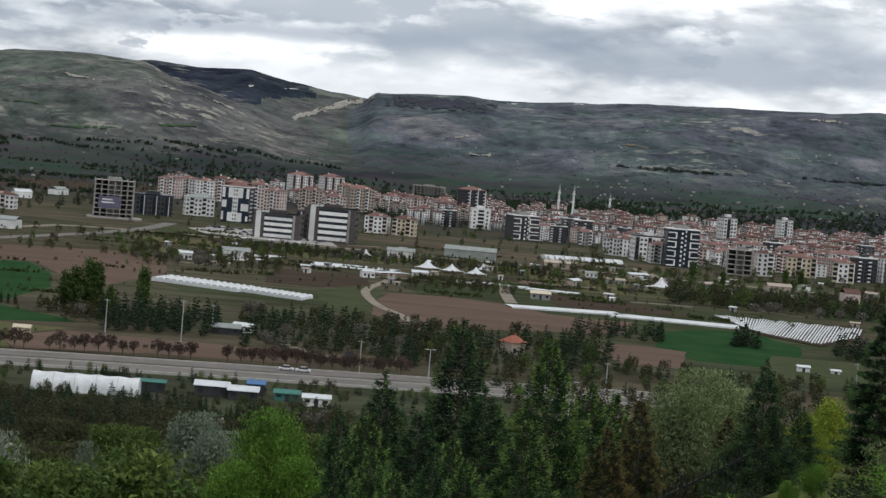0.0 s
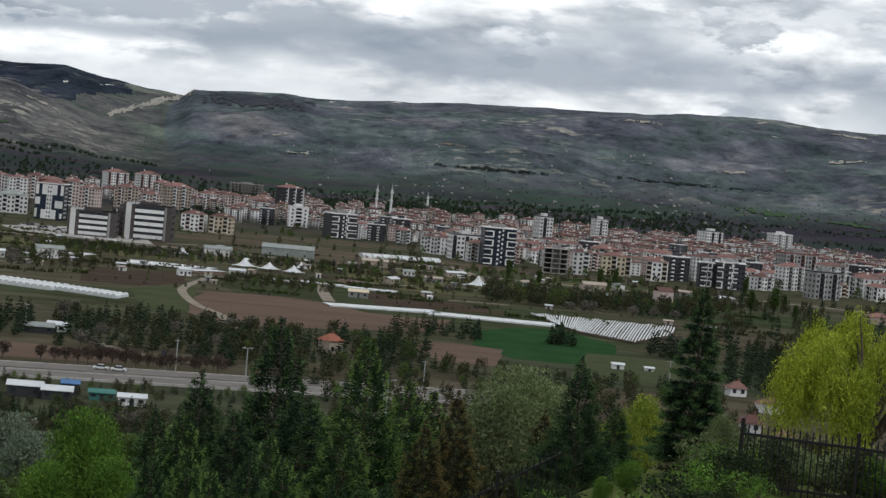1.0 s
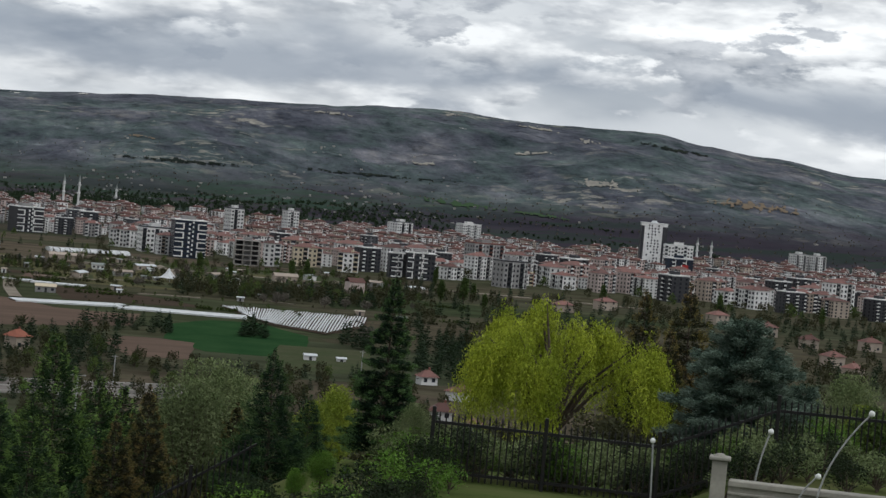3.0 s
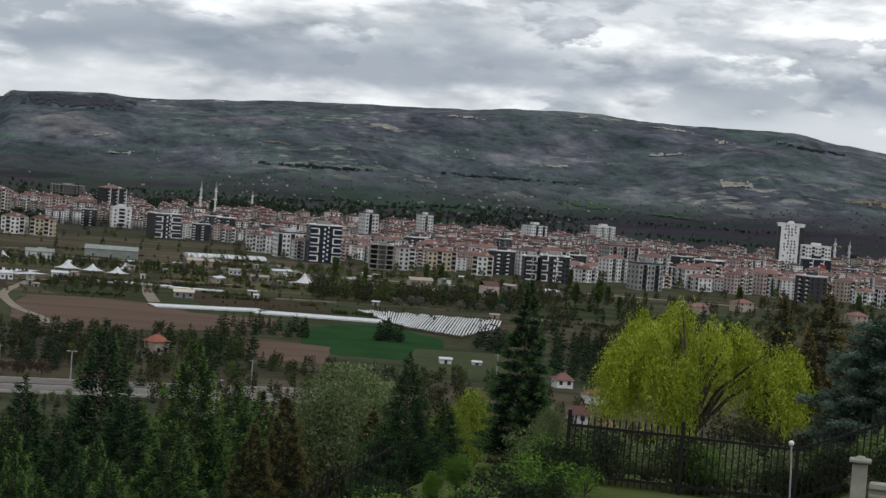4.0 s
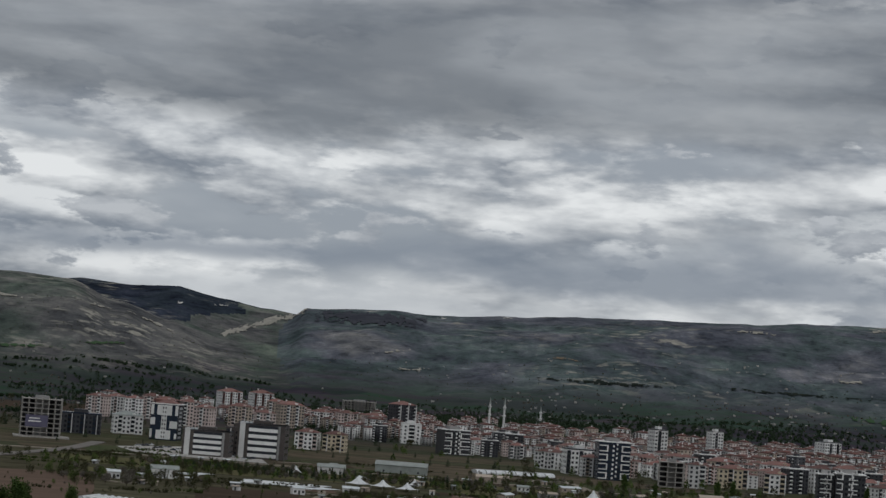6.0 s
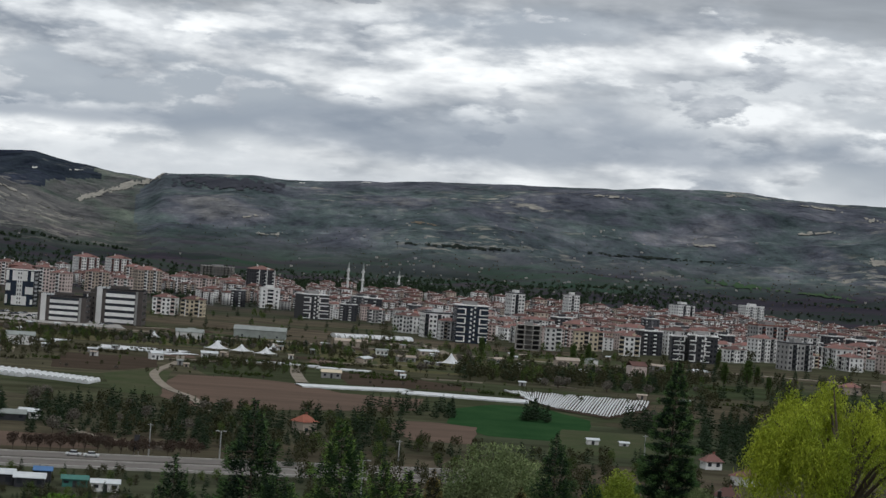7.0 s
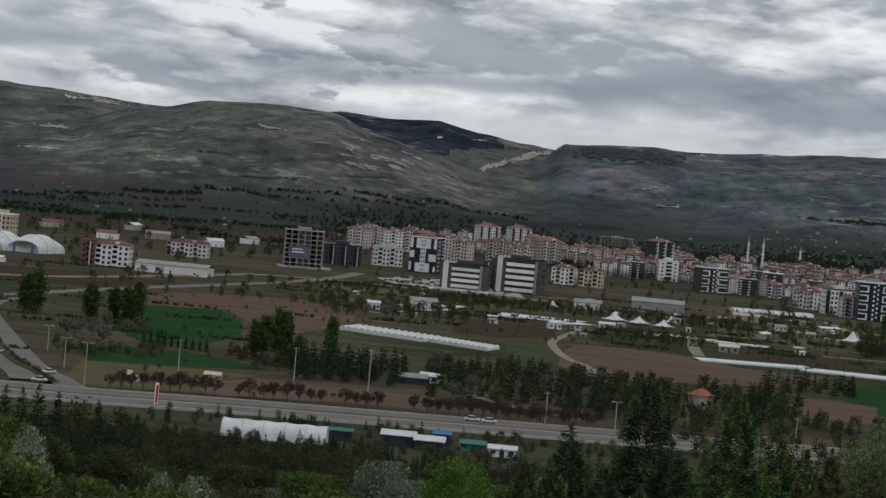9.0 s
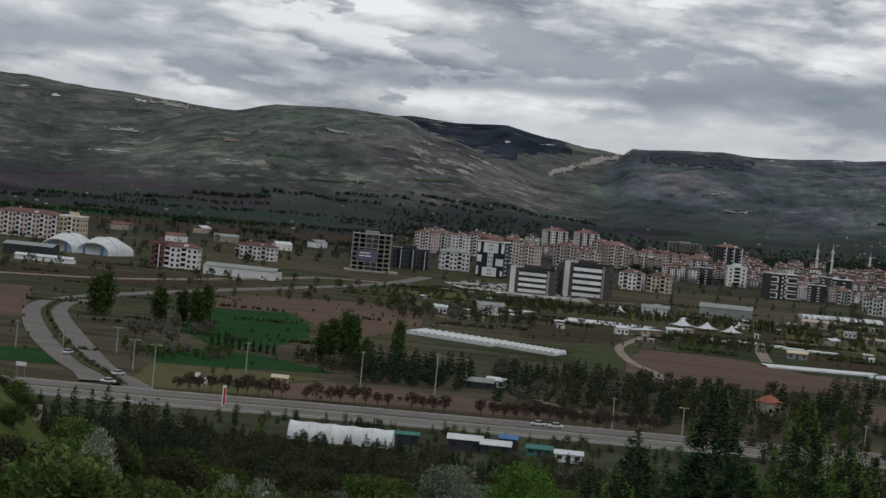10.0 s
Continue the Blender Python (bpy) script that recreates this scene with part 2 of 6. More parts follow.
# bluish cast of the distance haze is mixed into this dark colour
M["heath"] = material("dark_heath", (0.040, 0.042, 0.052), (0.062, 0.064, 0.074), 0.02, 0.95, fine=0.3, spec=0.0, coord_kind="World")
M["hedge"] = leaf("dark_hedge", (0.016, 0.028, 0.012), (0.03, 0.042, 0.018))

# ---- terrain ----
EDGE = 4950.0


def interp(a, table):
    if a <= table[0][0]:
        return table[0][1]
    for (a0, v0), (a1, v1) in zip(table, table[1:]):
        if a <= a1:
            u = (a - a0) / (a1 - a0)
            u = u * u * (3 - 2 * u) if a1 - a0 > 1.2 else u
            return v0 + (v1 - v0) * u
    return table[-1][1]


def step(a, lo, hi):
    u = min(1.0, max(0.0, (a - lo) / (hi - lo)))
    return u * u * (3 - 2 * u)


SLOPE_WEST = ((0, 61.3), (3, 61.2), (10, 57.0), (25, 54.0), (55, 49.5), (120, 39), (200, 27.5), (300, 14), (420, 2), (460, 0))
SLOPE_EAST = ((0, 61.3), (3, 61.2), (9, 57.0), (20, 55.4), (50, 54.9), (60, 54.5), (80, 51), (120, 45), (250, 24), (420, 2), (460, 0))
# crest angles over the lookout's horizon, by bearing
RIDGE_FAR_WEST = ((-34, 1.6), (-26, 2.1), (-20.3, 2.03), (-17.1, 1.83), (-13.9, 1.62), (-11, 1.2), (-8, 0.2))
RIDGE_WEST = ((-20, 0.4), (-16.5, 1.0), (-13.9, 1.6), (-12.4, 1.88), (-10.9, 1.98), (-9.1, 1.90), (-7.6, 1.38), (-6, 0.95), (-4.6, 0.58), (-3, 0.4), (-1, 0.2), (2, -0.4), (4, -1.2))
RIDGE_BACK = ((-14, 0.6), (-10, 1.72), (-8.6, 1.93), (-7.2, 1.86), (-5.9, 1.92), (-4.8, 1.68), (-3.4, 1.47), (-2.4, 1.36), (-1, 0.8), (0.5, 0.0))
RIDGE_MESA = ((-11, -0.9), (-8, 0.0), (-6, 0.4), (-4.4, 0.66), (-3.6, 0.95), (-3.1, 1.08), (-2.55, 1.36), (-2.25, 1.58), (0.3, 1.73), (1.2, 1.66), (3.7, 1.81), (5.5, 1.93), (7.9, 2.02), (10.3, 2.06), (12.1, 2.16), (14.1, 2.25), (15.6, 2.12), (17.8, 2.08), (19.7, 2.12), (21.3, 1.86), (23, 1.69), (25.6, 1.38), (30, 1.1), (36, 1.3))
RIDGES = ((RIDGE_FAR_WEST, 4500.0), (RIDGE_WEST, 3650.0), (RIDGE_BACK, 4600.0), (RIDGE_MESA, 4300.0))
FOOT = 2650.0


def height(x, y):
    return relief_at(x, y)[0]


def relief_at(x, y):
    """Ground height and the ridge that it belongs to (-1: none)."""
    which = -1
    r = math.hypot(x, y)
    a = math.degrees(math.atan2(x, y))
    if r < 470:
        k = step(a, 2, 13)
        if abs(a) > 60:
            k = 0.5
        z = interp(r, SLOPE_WEST) * (1 - k) + interp(r, SLOPE_EAST) * k
        z += 1.5 * step(a, 20.5, 24.5) * step(r, 20, 45) * (1 - step(r, 62, 90)) if abs(a) < 60 else 0
        z += 15.0 * math.exp(-((a + 20.5) / 2.8) ** 2 - ((r - 265) / 75) ** 2) if abs(a) < 60 else 0
        if abs(a) > 60:
            z = max(z, 61.0 - r * 0.02) if abs(a) > 90 else z
        bump = noise.noise(Vector((x * 0.03, y * 0.03, 0.0))) * min(1.0, r / 60) * min(1.0, (470 - r) / 60)
        return z + 0.8 * bump, -1
    z = 0.0
    if r > FOOT - 250:
        wild = noise.fractal(Vector((x * 0.0021, y * 0.0021, 1.7)), 0.9, 2.0, 6)
        crag = noise.fractal(Vector((x * 0.012, y * 0.012, 4.1)), 1.0, 2.0, 4)
        for index, (table, rc) in enumerate(RIDGES):
            crest = EYE + rc * math.tan(radians(interp(a, table)))
            if crest <= 0:
                continue
            u = (r - (FOOT - 250)) / (rc - FOOT + 250)
            if u < 1:
                s = 0.35 * u + 0.65 * u * u * (3 - 2 * u)
                s += (0.24 * wild + 0.075 * crag) * u * (1 - u) * 1.7
            else:
                s = 1 - 0.9 * (u - 1)
            here = crest * max(0.0, s) + (crag * 2.2 if u > 0.9 else 0)
            if here > z:
                z, which = here, index
    return z, which


def P(bearing, dist, z=None):
    """A place by its bearing (degrees, clockwise) and distance from the lookout."""
    x, y = dist * math.sin(radians(bearing)), dist * math.cos(radians(bearing))
    return Vector((x, y, height(x, y) if z is None else z))


def mesh_object(name, verts, faces, mat, parent=None, smooth=False):
    me = bpy.data.meshes.new(name)
    me.from_pydata([tuple(v) for v in verts], [], faces)
    me.materials.append(mat)
    if smooth:
        me.polygons.foreach_set("use_smooth", [True] * len(me.polygons))
    ob = new(name, me)
    ob.parent = parent
    return ob


def part(name, bm, mat, parent, label=""):
    me = bpy.data.meshes.new(name)
    bm.to_mesh(me)
    bm.free()
    me.materials.append(mat)
    ob = new(name, me)
    ob.parent = parent
    if label:
        tagged(ob, label)
    return ob


def root(name, place, turn=0.0, label="", category="", group=""):
    ob = new(name)
    ob.empty_display_size = 0.5
    ob.matrix_world = Matrix.Translation(place) @ pose(0, 0, 0, 0, 0, turn)
    return tagged(ob, label, category, group)


def add_box(bm, x0, x1, y0, y1, z0, z1, bevel=0.0):
    made = bmesh.ops.create_cube(bm, size=1.0)["verts"]
    for v in made:
        v.co = Vector(((x0 + x1) / 2 + v.co.x * (x1 - x0), (y0 + y1) / 2 + v.co.y * (y1 - y0), (z0 + z1) / 2 + v.co.z * (z1 - z0)))
    if bevel:
        edges = {e for v in made for e in v.link_edges}
        bmesh.ops.bevel(bm, geom=list(edges), offset=bevel, segments=1, affect="EDGES")
    return bm


def box(*a, **k):
    return add_box(bmesh.new(), *a, **k)


def quick_boxes(name, boxes, mat, parent, kind=""):
    """Many plain boxes (x0, x1, y0, y1, z0, z1) as one part."""
    verts, faces = [], []
    for x0, x1, y0, y1, z0, z1 in boxes:
        b = len(verts)
        verts += [(x0, y0, z0), (x1, y0, z0), (x1, y1, z0), (x0, y1, z0), (x0, y0, z1), (x1, y0, z1), (x1, y1, z1), (x0, y1, z1)]
        faces += [(b, b + 3, b + 2, b + 1), (b + 4, b + 5, b + 6, b + 7), (b, b + 1, b + 5, b + 4), (b + 1, b + 2, b + 6, b + 5), (b + 2, b + 3, b + 7, b + 6), (b + 3, b, b + 4, b + 7)]
    ob = mesh_object(name, verts, faces, mat, parent)
    return tagged(ob, kind=kind) if kind else ob


def add_tube(bm, p0, p1, r0, r1, n=7):
    p0, p1 = Vector(p0), Vector(p1)
    q = (p1 - p0).to_track_quat("Z", "Y")
    ring = []
    for p, r in ((p0, r0), (p1, r1)):
        ring.append([bm.verts.new(p + q @ Vector((r * math.cos(2 * math.pi * i / n), r * math.sin(2 * math.pi * i / n), 0))) for i in range(n)])
    for i in range(n):
        bm.faces.new((ring[0][i], ring[0][(i + 1) % n], ring[1][(i + 1) % n], ring[1][i]))
    bm.faces.new(ring[0][::-1]), bm.faces.new(ring[1])
    return bm


def build_ground():
    """One sheet from the lookout to behind the farthest ridge."""
    fine = [-25 + 0.11 * i for i in range(int(56 / 0.11))]
    bearings = fine + [31 + 5 * i for i in range(1, 61)]
    radii = [1.0, 5, 10, 16, 22]
    while radii[-1] < 480:
        radii.append(radii[-1] * 1.035 + 1.0)
    radii += [520, 600, 800, 1100, 1500, 2000, 2300]
    while radii[-1] < EDGE:
        radii.append(radii[-1] + 17)
    verts = [(0, 0, 61.3)]
    for r in radii:
        for a in bearings:
            verts.append(tuple(P(a, r)))
    n = len(bearings)
    faces = [(0, 1 + (i + 1) % n, 1 + i) for i in range(n)]
    for j in range(len(radii) - 1):
        b = 1 + j * n
        faces += [(b + i, b + (i + 1) % n, b + n + (i + 1) % n, b + n + i) for i in range(n)]
    # the slate-blue lean of the hill colours stands in for distance haze
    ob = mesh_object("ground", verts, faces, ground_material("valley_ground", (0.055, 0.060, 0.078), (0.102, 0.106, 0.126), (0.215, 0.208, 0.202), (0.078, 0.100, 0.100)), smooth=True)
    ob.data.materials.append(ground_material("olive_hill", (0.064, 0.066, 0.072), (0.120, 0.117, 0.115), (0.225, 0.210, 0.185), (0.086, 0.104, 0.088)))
    # cloud shadow over the back hill, put into a near-black blue colour
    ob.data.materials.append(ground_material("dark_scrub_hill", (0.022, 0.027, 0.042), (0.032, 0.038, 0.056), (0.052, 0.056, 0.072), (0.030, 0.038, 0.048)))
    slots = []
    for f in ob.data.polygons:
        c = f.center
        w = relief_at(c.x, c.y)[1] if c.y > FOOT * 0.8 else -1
        # wavy border from which the back hill takes its shadow colour
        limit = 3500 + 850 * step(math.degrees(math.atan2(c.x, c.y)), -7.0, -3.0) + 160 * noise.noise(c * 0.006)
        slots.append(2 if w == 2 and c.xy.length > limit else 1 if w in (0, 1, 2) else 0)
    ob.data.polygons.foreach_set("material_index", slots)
    return ob


def ground_material(name, hill_a, hill_b, hill_c, green):
    """Scrub and grass on the near slope, patchwork on the valley floor, thin grass, scrub and pale rock on the hills,
    whose colours hold blue distance haze.
    """
    m = bpy.data.materials.new(name)
    m.use_nodes = True
    N, L = m.node_tree.nodes, m.node_tree.links
    bsdf = N["Principled BSDF"]
    bsdf.inputs["Roughness"].default_value, bsdf.inputs["Specular IOR Level"].default_value = 0.95, 0.0
    geo = N.new("ShaderNodeNewGeometry")
    pos = geo.outputs["Position"]

    def tex(kind, scale, detail=6, stretch=(1, 1, 1), rough=0.6):
        mp = N.new("ShaderNodeMapping")
        mp.inputs["Scale"].default_value = stretch
        L.new(pos, mp.inputs[0])
        t = N.new(kind)
        t.inputs["Scale"].default_value = scale
        if kind == "ShaderNodeTexNoise":
            t.inputs["Detail"].default_value, t.inputs["Roughness"].default_value = detail, rough
        L.new(mp.outputs[0], t.inputs["Vector"])
        return t

    def ramp_of(sock, *stops):
        r = N.new("ShaderNodeValToRGB")
        e = r.color_ramp.elements
        e[0].position, e[0].color = stops[0][0], lin(stops[0][1])
        e[1].position, e[1].color = stops[-1][0], lin(stops[-1][1])
        for p, c in stops[1:-1]:
            k = e.new(p)
            k.color = lin(c)
        L.new(sock, r.inputs[0])
        return r.outputs[0]

    def mix(f, a, b):
        x = N.new("ShaderNodeMix")
        x.data_type = "RGBA"
        L.new(f, x.inputs["Factor"]) if not isinstance(f, float) else None
        L.new(a, x.inputs[6]), L.new(b, x.inputs[7])
        return x.outputs[2]

    def maprange(s, lo, hi):
        r = N.new("ShaderNodeMapRange")
        r.inputs["From Min"].default_value, r.inputs["From Max"].default_value = lo, hi
        L.new(s, r.inputs["Value"])
        return r.outputs[0]

    flatlen = N.new("ShaderNodeVectorMath")
    flatlen.operation = "MULTIPLY"
    flatlen.inputs[1].default_value = (1, 1, 0)
    L.new(pos, flatlen.inputs[0])
    ln = N.new("ShaderNodeVectorMath")
    ln.operation = "LENGTH"
    L.new(flatlen.outputs[0], ln.inputs[0])
    r = ln.outputs["Value"]
    slope = ramp_of(tex("ShaderNodeTexNoise", 0.12).outputs["Fac"], (0.3, (0.034, 0.05, 0.018)), (0.5, (0.07, 0.09, 0.028)), (0.7, (0.11, 0.11, 0.05)))
    cells = tex("ShaderNodeTexVoronoi", 0.011, stretch=(0.45, 1.0, 1))
    plots = ramp_of(cells.outputs["Color"], (0.1, (0.045, 0.056, 0.03)), (0.35, (0.075, 0.064, 0.045)), (0.55, (0.05, 0.058, 0.035)), (0.75, (0.09, 0.074, 0.055)), (0.95, (0.045, 0.062, 0.03)))
    grain = ramp_of(tex("ShaderNodeTexNoise", 0.05, 8, (0.5, 1.4, 1)).outputs["Fac"], (0.3, (0.5, 0.5, 0.5)), (0.7, (1.5, 1.5, 1.45)))
    plain = N.new("ShaderNodeMix")
    plain.data_type, plain.blend_type = "RGBA", "MULTIPLY"
    plain.inputs["Factor"].default_value = 0.85
    L.new(plots, plain.inputs[6]), L.new(grain, plain.inputs[7])
    # bare orchards and dark fields past the town, cloud shade and haze coloured in
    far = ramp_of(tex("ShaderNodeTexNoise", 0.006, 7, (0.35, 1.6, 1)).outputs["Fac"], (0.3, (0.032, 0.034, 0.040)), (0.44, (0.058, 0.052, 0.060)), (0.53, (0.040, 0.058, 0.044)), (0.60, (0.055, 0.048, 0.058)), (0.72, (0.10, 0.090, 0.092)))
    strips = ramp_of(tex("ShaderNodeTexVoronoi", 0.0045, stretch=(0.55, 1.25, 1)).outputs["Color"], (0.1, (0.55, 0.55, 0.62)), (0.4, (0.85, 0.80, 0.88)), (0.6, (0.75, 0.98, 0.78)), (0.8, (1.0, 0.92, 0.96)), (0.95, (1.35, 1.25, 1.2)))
    tilled = N.new("ShaderNodeMix")
    tilled.data_type, tilled.blend_type = "RGBA", "MULTIPLY"
    tilled.inputs["Factor"].default_value = 0.9
    L.new(far, tilled.inputs[6]), L.new(strips, tilled.inputs[7])
    far = tilled.outputs[2]
    # hill tones come with the haze tint already in them
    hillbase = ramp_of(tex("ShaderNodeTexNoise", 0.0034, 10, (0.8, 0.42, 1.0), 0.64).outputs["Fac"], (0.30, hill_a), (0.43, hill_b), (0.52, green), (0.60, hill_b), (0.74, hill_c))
    scrub = ramp_of(tex("ShaderNodeTexNoise", 0.034, 8, (0.8, 0.5, 1.0), 0.78).outputs["Fac"], (0.34, (0.32, 0.34, 0.34)), (0.48, (0.85, 0.86, 0.86)), (0.58, (1.1, 1.1, 1.08)), (0.70, (1.8, 1.78, 1.7)))
    hill = N.new("ShaderNodeMix")
    hill.data_type, hill.blend_type = "RGBA", "MULTIPLY"
    hill.inputs["Factor"].default_value = 0.9
    patches = ramp_of(tex("ShaderNodeTexNoise", 0.011, 7, (0.7, 0.42, 1.0), 0.66).outputs["Fac"], (0.34, (0.5, 0.52, 0.55)), (0.5, (0.95, 0.95, 0.95)), (0.68, (1.65, 1.6, 1.5)))
    worn = N.new("ShaderNodeMix")
    worn.data_type, worn.blend_type = "RGBA", "MULTIPLY"
    worn.inputs["Factor"].default_value = 0.85
    L.new(hillbase, worn.inputs[6]), L.new(patches, worn.inputs[7])
    L.new(worn.outputs[2], hill.inputs[6]), L.new(scrub, hill.inputs[7])
    rockmask = N.new("ShaderNodeMath")
    rockmask.operation = "MULTIPLY"
    L.new(maprange(tex("ShaderNodeTexNoise", 0.0046, 4, (0.6, 0.5, 1.2)).outputs["Fac"], 0.50, 0.64), rockmask.inputs[0])
    L.new(maprange(tex("ShaderNodeTexNoise", 0.05, 6, (0.5, 0.6, 1.5)).outputs["Fac"], 0.53, 0.62), rockmask.inputs[1])
    rock = ramp_of(tex("ShaderNodeTexNoise", 0.08).outputs["Fac"], (0.3, (0.20, 0.19, 0.16)), (0.7, (0.36, 0.34, 0.29)))
    hills = mix(rockmask.outputs[0], hill.outputs[2], rock)
    sep = N.new("ShaderNodeSeparateXYZ")
    L.new(pos, sep.inputs[0])
    wob = N.new("ShaderNodeMath")
    wob.operation = "MULTIPLY_ADD"
    L.new(tex("ShaderNodeTexNoise", 0.004).outputs["Fac"], wob.inputs[0])
    wob.inputs[1].default_value = -60
    L.new(sep.outputs["Z"], wob.inputs[2])
    c = mix(maprange(r, 400, 470), slope, plain.outputs[2])
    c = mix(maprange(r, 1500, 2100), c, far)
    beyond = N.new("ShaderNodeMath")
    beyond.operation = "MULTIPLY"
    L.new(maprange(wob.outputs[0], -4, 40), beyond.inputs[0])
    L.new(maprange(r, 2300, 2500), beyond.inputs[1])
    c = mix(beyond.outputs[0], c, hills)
    L.new(c, bsdf.inputs["Base Color"])
    bp = N.new("ShaderNodeBump")
    bp.inputs["Strength"].default_value, bp.inputs["Distance"].default_value = 0.5, 1.0
    L.new(tex("ShaderNodeTexNoise", 0.15, 8).outputs["Fac"], bp.inputs["Height"])
    L.new(bp.outputs[0], bsdf.inputs["Normal"])
    return m


ground = tagged(build_ground(), "broad valley floor and bare scrubby hills in spring", "ground", kind="structure")


def slope_distance(bearing, el):
    """Distance at which the hills first stand at an elevation angle, seen from the lookout."""
    d, last = 2450.0, -2.0
    while d < 4640:
        here = math.degrees(math.atan2(P(bearing, d).z - EYE, d))
        if here >= el:
            return d - 20 * (here - el) / max(1e-4, here - last)
        last = here
        d += 20
    return None


def drape(name, mat, bearing, el, wide, tall, label, seed, full=0.42, tilt=0.0):
    """A ragged patch of rock, field or scrub that lies on the hillside; wide and tall in degrees from the lookout."""
    n, k = max(10, int(wide / 0.026)), max(6, int(tall / 0.02))
    verts, faces, grid = [], [], {}
    for i in range(n + 1):
        for j in range(k + 1):
            u, v = 2 * i / n - 1, 2 * j / k - 1
            q = noise.fractal(Vector((u * 3.1 * max(1, wide), v * 1.8, seed * 7.3)), 0.8, 2.0, 4)
            fleck = noise.noise(Vector((u * 11 * max(1, wide), v * 4.5, seed * 3.1)))
            if math.sqrt(u * u + v * v) + 0.8 * q + 0.55 * fleck < full + 0.28:
                a = bearing + u * wide / 2
                d = slope_distance(a, el + v * tall / 2 + tilt * u * wide / 2)
                if d:
                    grid[i, j] = len(verts)
                    verts.append(P(a, d) + Vector((0, 0, 1.6)))
    for i in range(n):
        for j in range(k):
            c = [grid.get(x) for x in ((i, j), (i + 1, j), (i + 1, j + 1), (i, j + 1))]
            if None not in c and max(verts[x].length for x in c) - min(verts[x].length for x in c) < 150:
                faces.append(c)
    if faces:
        tagged(mesh_object(name, verts, faces, mat, smooth=True), label, "hillside", kind="structure")


# scars, fields and woods on the hills: bearing, elevation, width, height
for _i, (_a, _e, _w, _h, _m, _t) in enumerate((
        (-4.2, 0.80, 0.9, 0.20, "palerock", 0.33), (-3.3, 1.12, 1.3, 0.22, "palerock", 0.36), (-2.55, 1.40, 0.6, 0.22, "palerock", 0.5),
        (-10.7, 1.27, 1.4, 0.14, "palerock", -0.1), (-8.2, 1.2, 1.3, 0.10, "palerock", -0.2), (-6.6, 0.85, 1.6, 0.10, "palerock", -0.35), (0.2, 0.52, 1.0, 0.14, "palerock", 0.2), (1.0, 0.08, 1.4, 0.10, "palerock", 0.1),
        (5.2, 0.70, 1.1, 0.09, "ochre", -0.05), (-15.4, 1.58, 1.6, 0.20, "palerock", -0.05), (-16.4, 1.62, 0.7, 0.10, "whiterock", -0.1), (-18.7, 1.52, 0.8, 0.08, "whiterock", -0.1), (-19.6, 1.7, 0.6, 0.08, "whiterock", 0.0),
        (-16.8, 0.74, 1.3, 0.16, "palerock", 0.0), (-13.9, 0.72, 0.9, 0.22, "ochre", 0.0), (-16.9, 0.12, 1.9, 0.05, "whiterock", 0.02), (-13.7, 0.17, 1.2, 0.04, "whiterock", 0.0), (-5.85, 1.43, 0.3, 0.10, "whiterock", 0.0), (-4.65, 1.47, 0.5, 0.06, "whiterock", 0.0),
        (16.4, 1.95, 1.7, 0.10, "palerock", -0.1), (17.9, 1.70, 0.9, 0.13, "palerock", -0.1), (16.3, 1.22, 1.8, 0.10, "palerock", 0.1), (14.0, 2.12, 0.7, 0.09, "palerock", 0.0), (14.3, 1.75, 0.5, 0.06, "whiterock", 0.0), (13.2, 0.65, 1.4, 0.12, "palerock", 0.0),
        (18.2, 0.50, 1.5, 0.34, "palerock", 0.0), (22.7, 0.27, 2.6, 0.30, "ochre", -0.05), (24.4, 1.08, 0.6, 0.12, "palerock", 0.0), (20.2, 1.70, 2.8, 0.14, "hillwood", -0.12), (1.6, 1.60, 0.5, 0.05, "whiterock", 0.0), (3.5, 1.74, 0.5, 0.05, "whiterock", 0.0), (10.5, 1.85, 1.6, 0.10, "palerock", 0.0),
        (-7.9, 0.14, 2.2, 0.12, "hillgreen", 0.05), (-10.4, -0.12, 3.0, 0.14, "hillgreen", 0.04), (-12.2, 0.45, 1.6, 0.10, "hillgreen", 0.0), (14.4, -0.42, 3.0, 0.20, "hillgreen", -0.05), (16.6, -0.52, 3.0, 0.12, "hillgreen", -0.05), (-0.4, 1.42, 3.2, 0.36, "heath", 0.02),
        (12.0, 0.2, 5.0, 0.12, "hillwood", 0.0), (6.5, 0.1, 5.0, 0.14, "hillwood", 0.0))):
    drape({"palerock": "rock_scar", "whiterock": "chalk_scar", "ochre": "earth_scar", "hillgreen": "hill_field", "hillwood": "hill_wood", "heath": "hill_heath"}[_m], M[_m], _a, _e, _w, _h,
          {"palerock": "pale bare rock scar on the hillside", "whiterock": "whitish chalk scar on the hillside", "ochre": "ochre bare earth on the hillside", "hillgreen": "green field on the lower hillside", "hillwood": "dark scrub wood on the hillside", "heath": "dark heath under the flat hilltop"}[_m], _i, 0.8 if _i < 3 or _m == "heath" else 0.46, _t)


# ---- fields and roads on the valley floor ----
LAYER = [0.05]


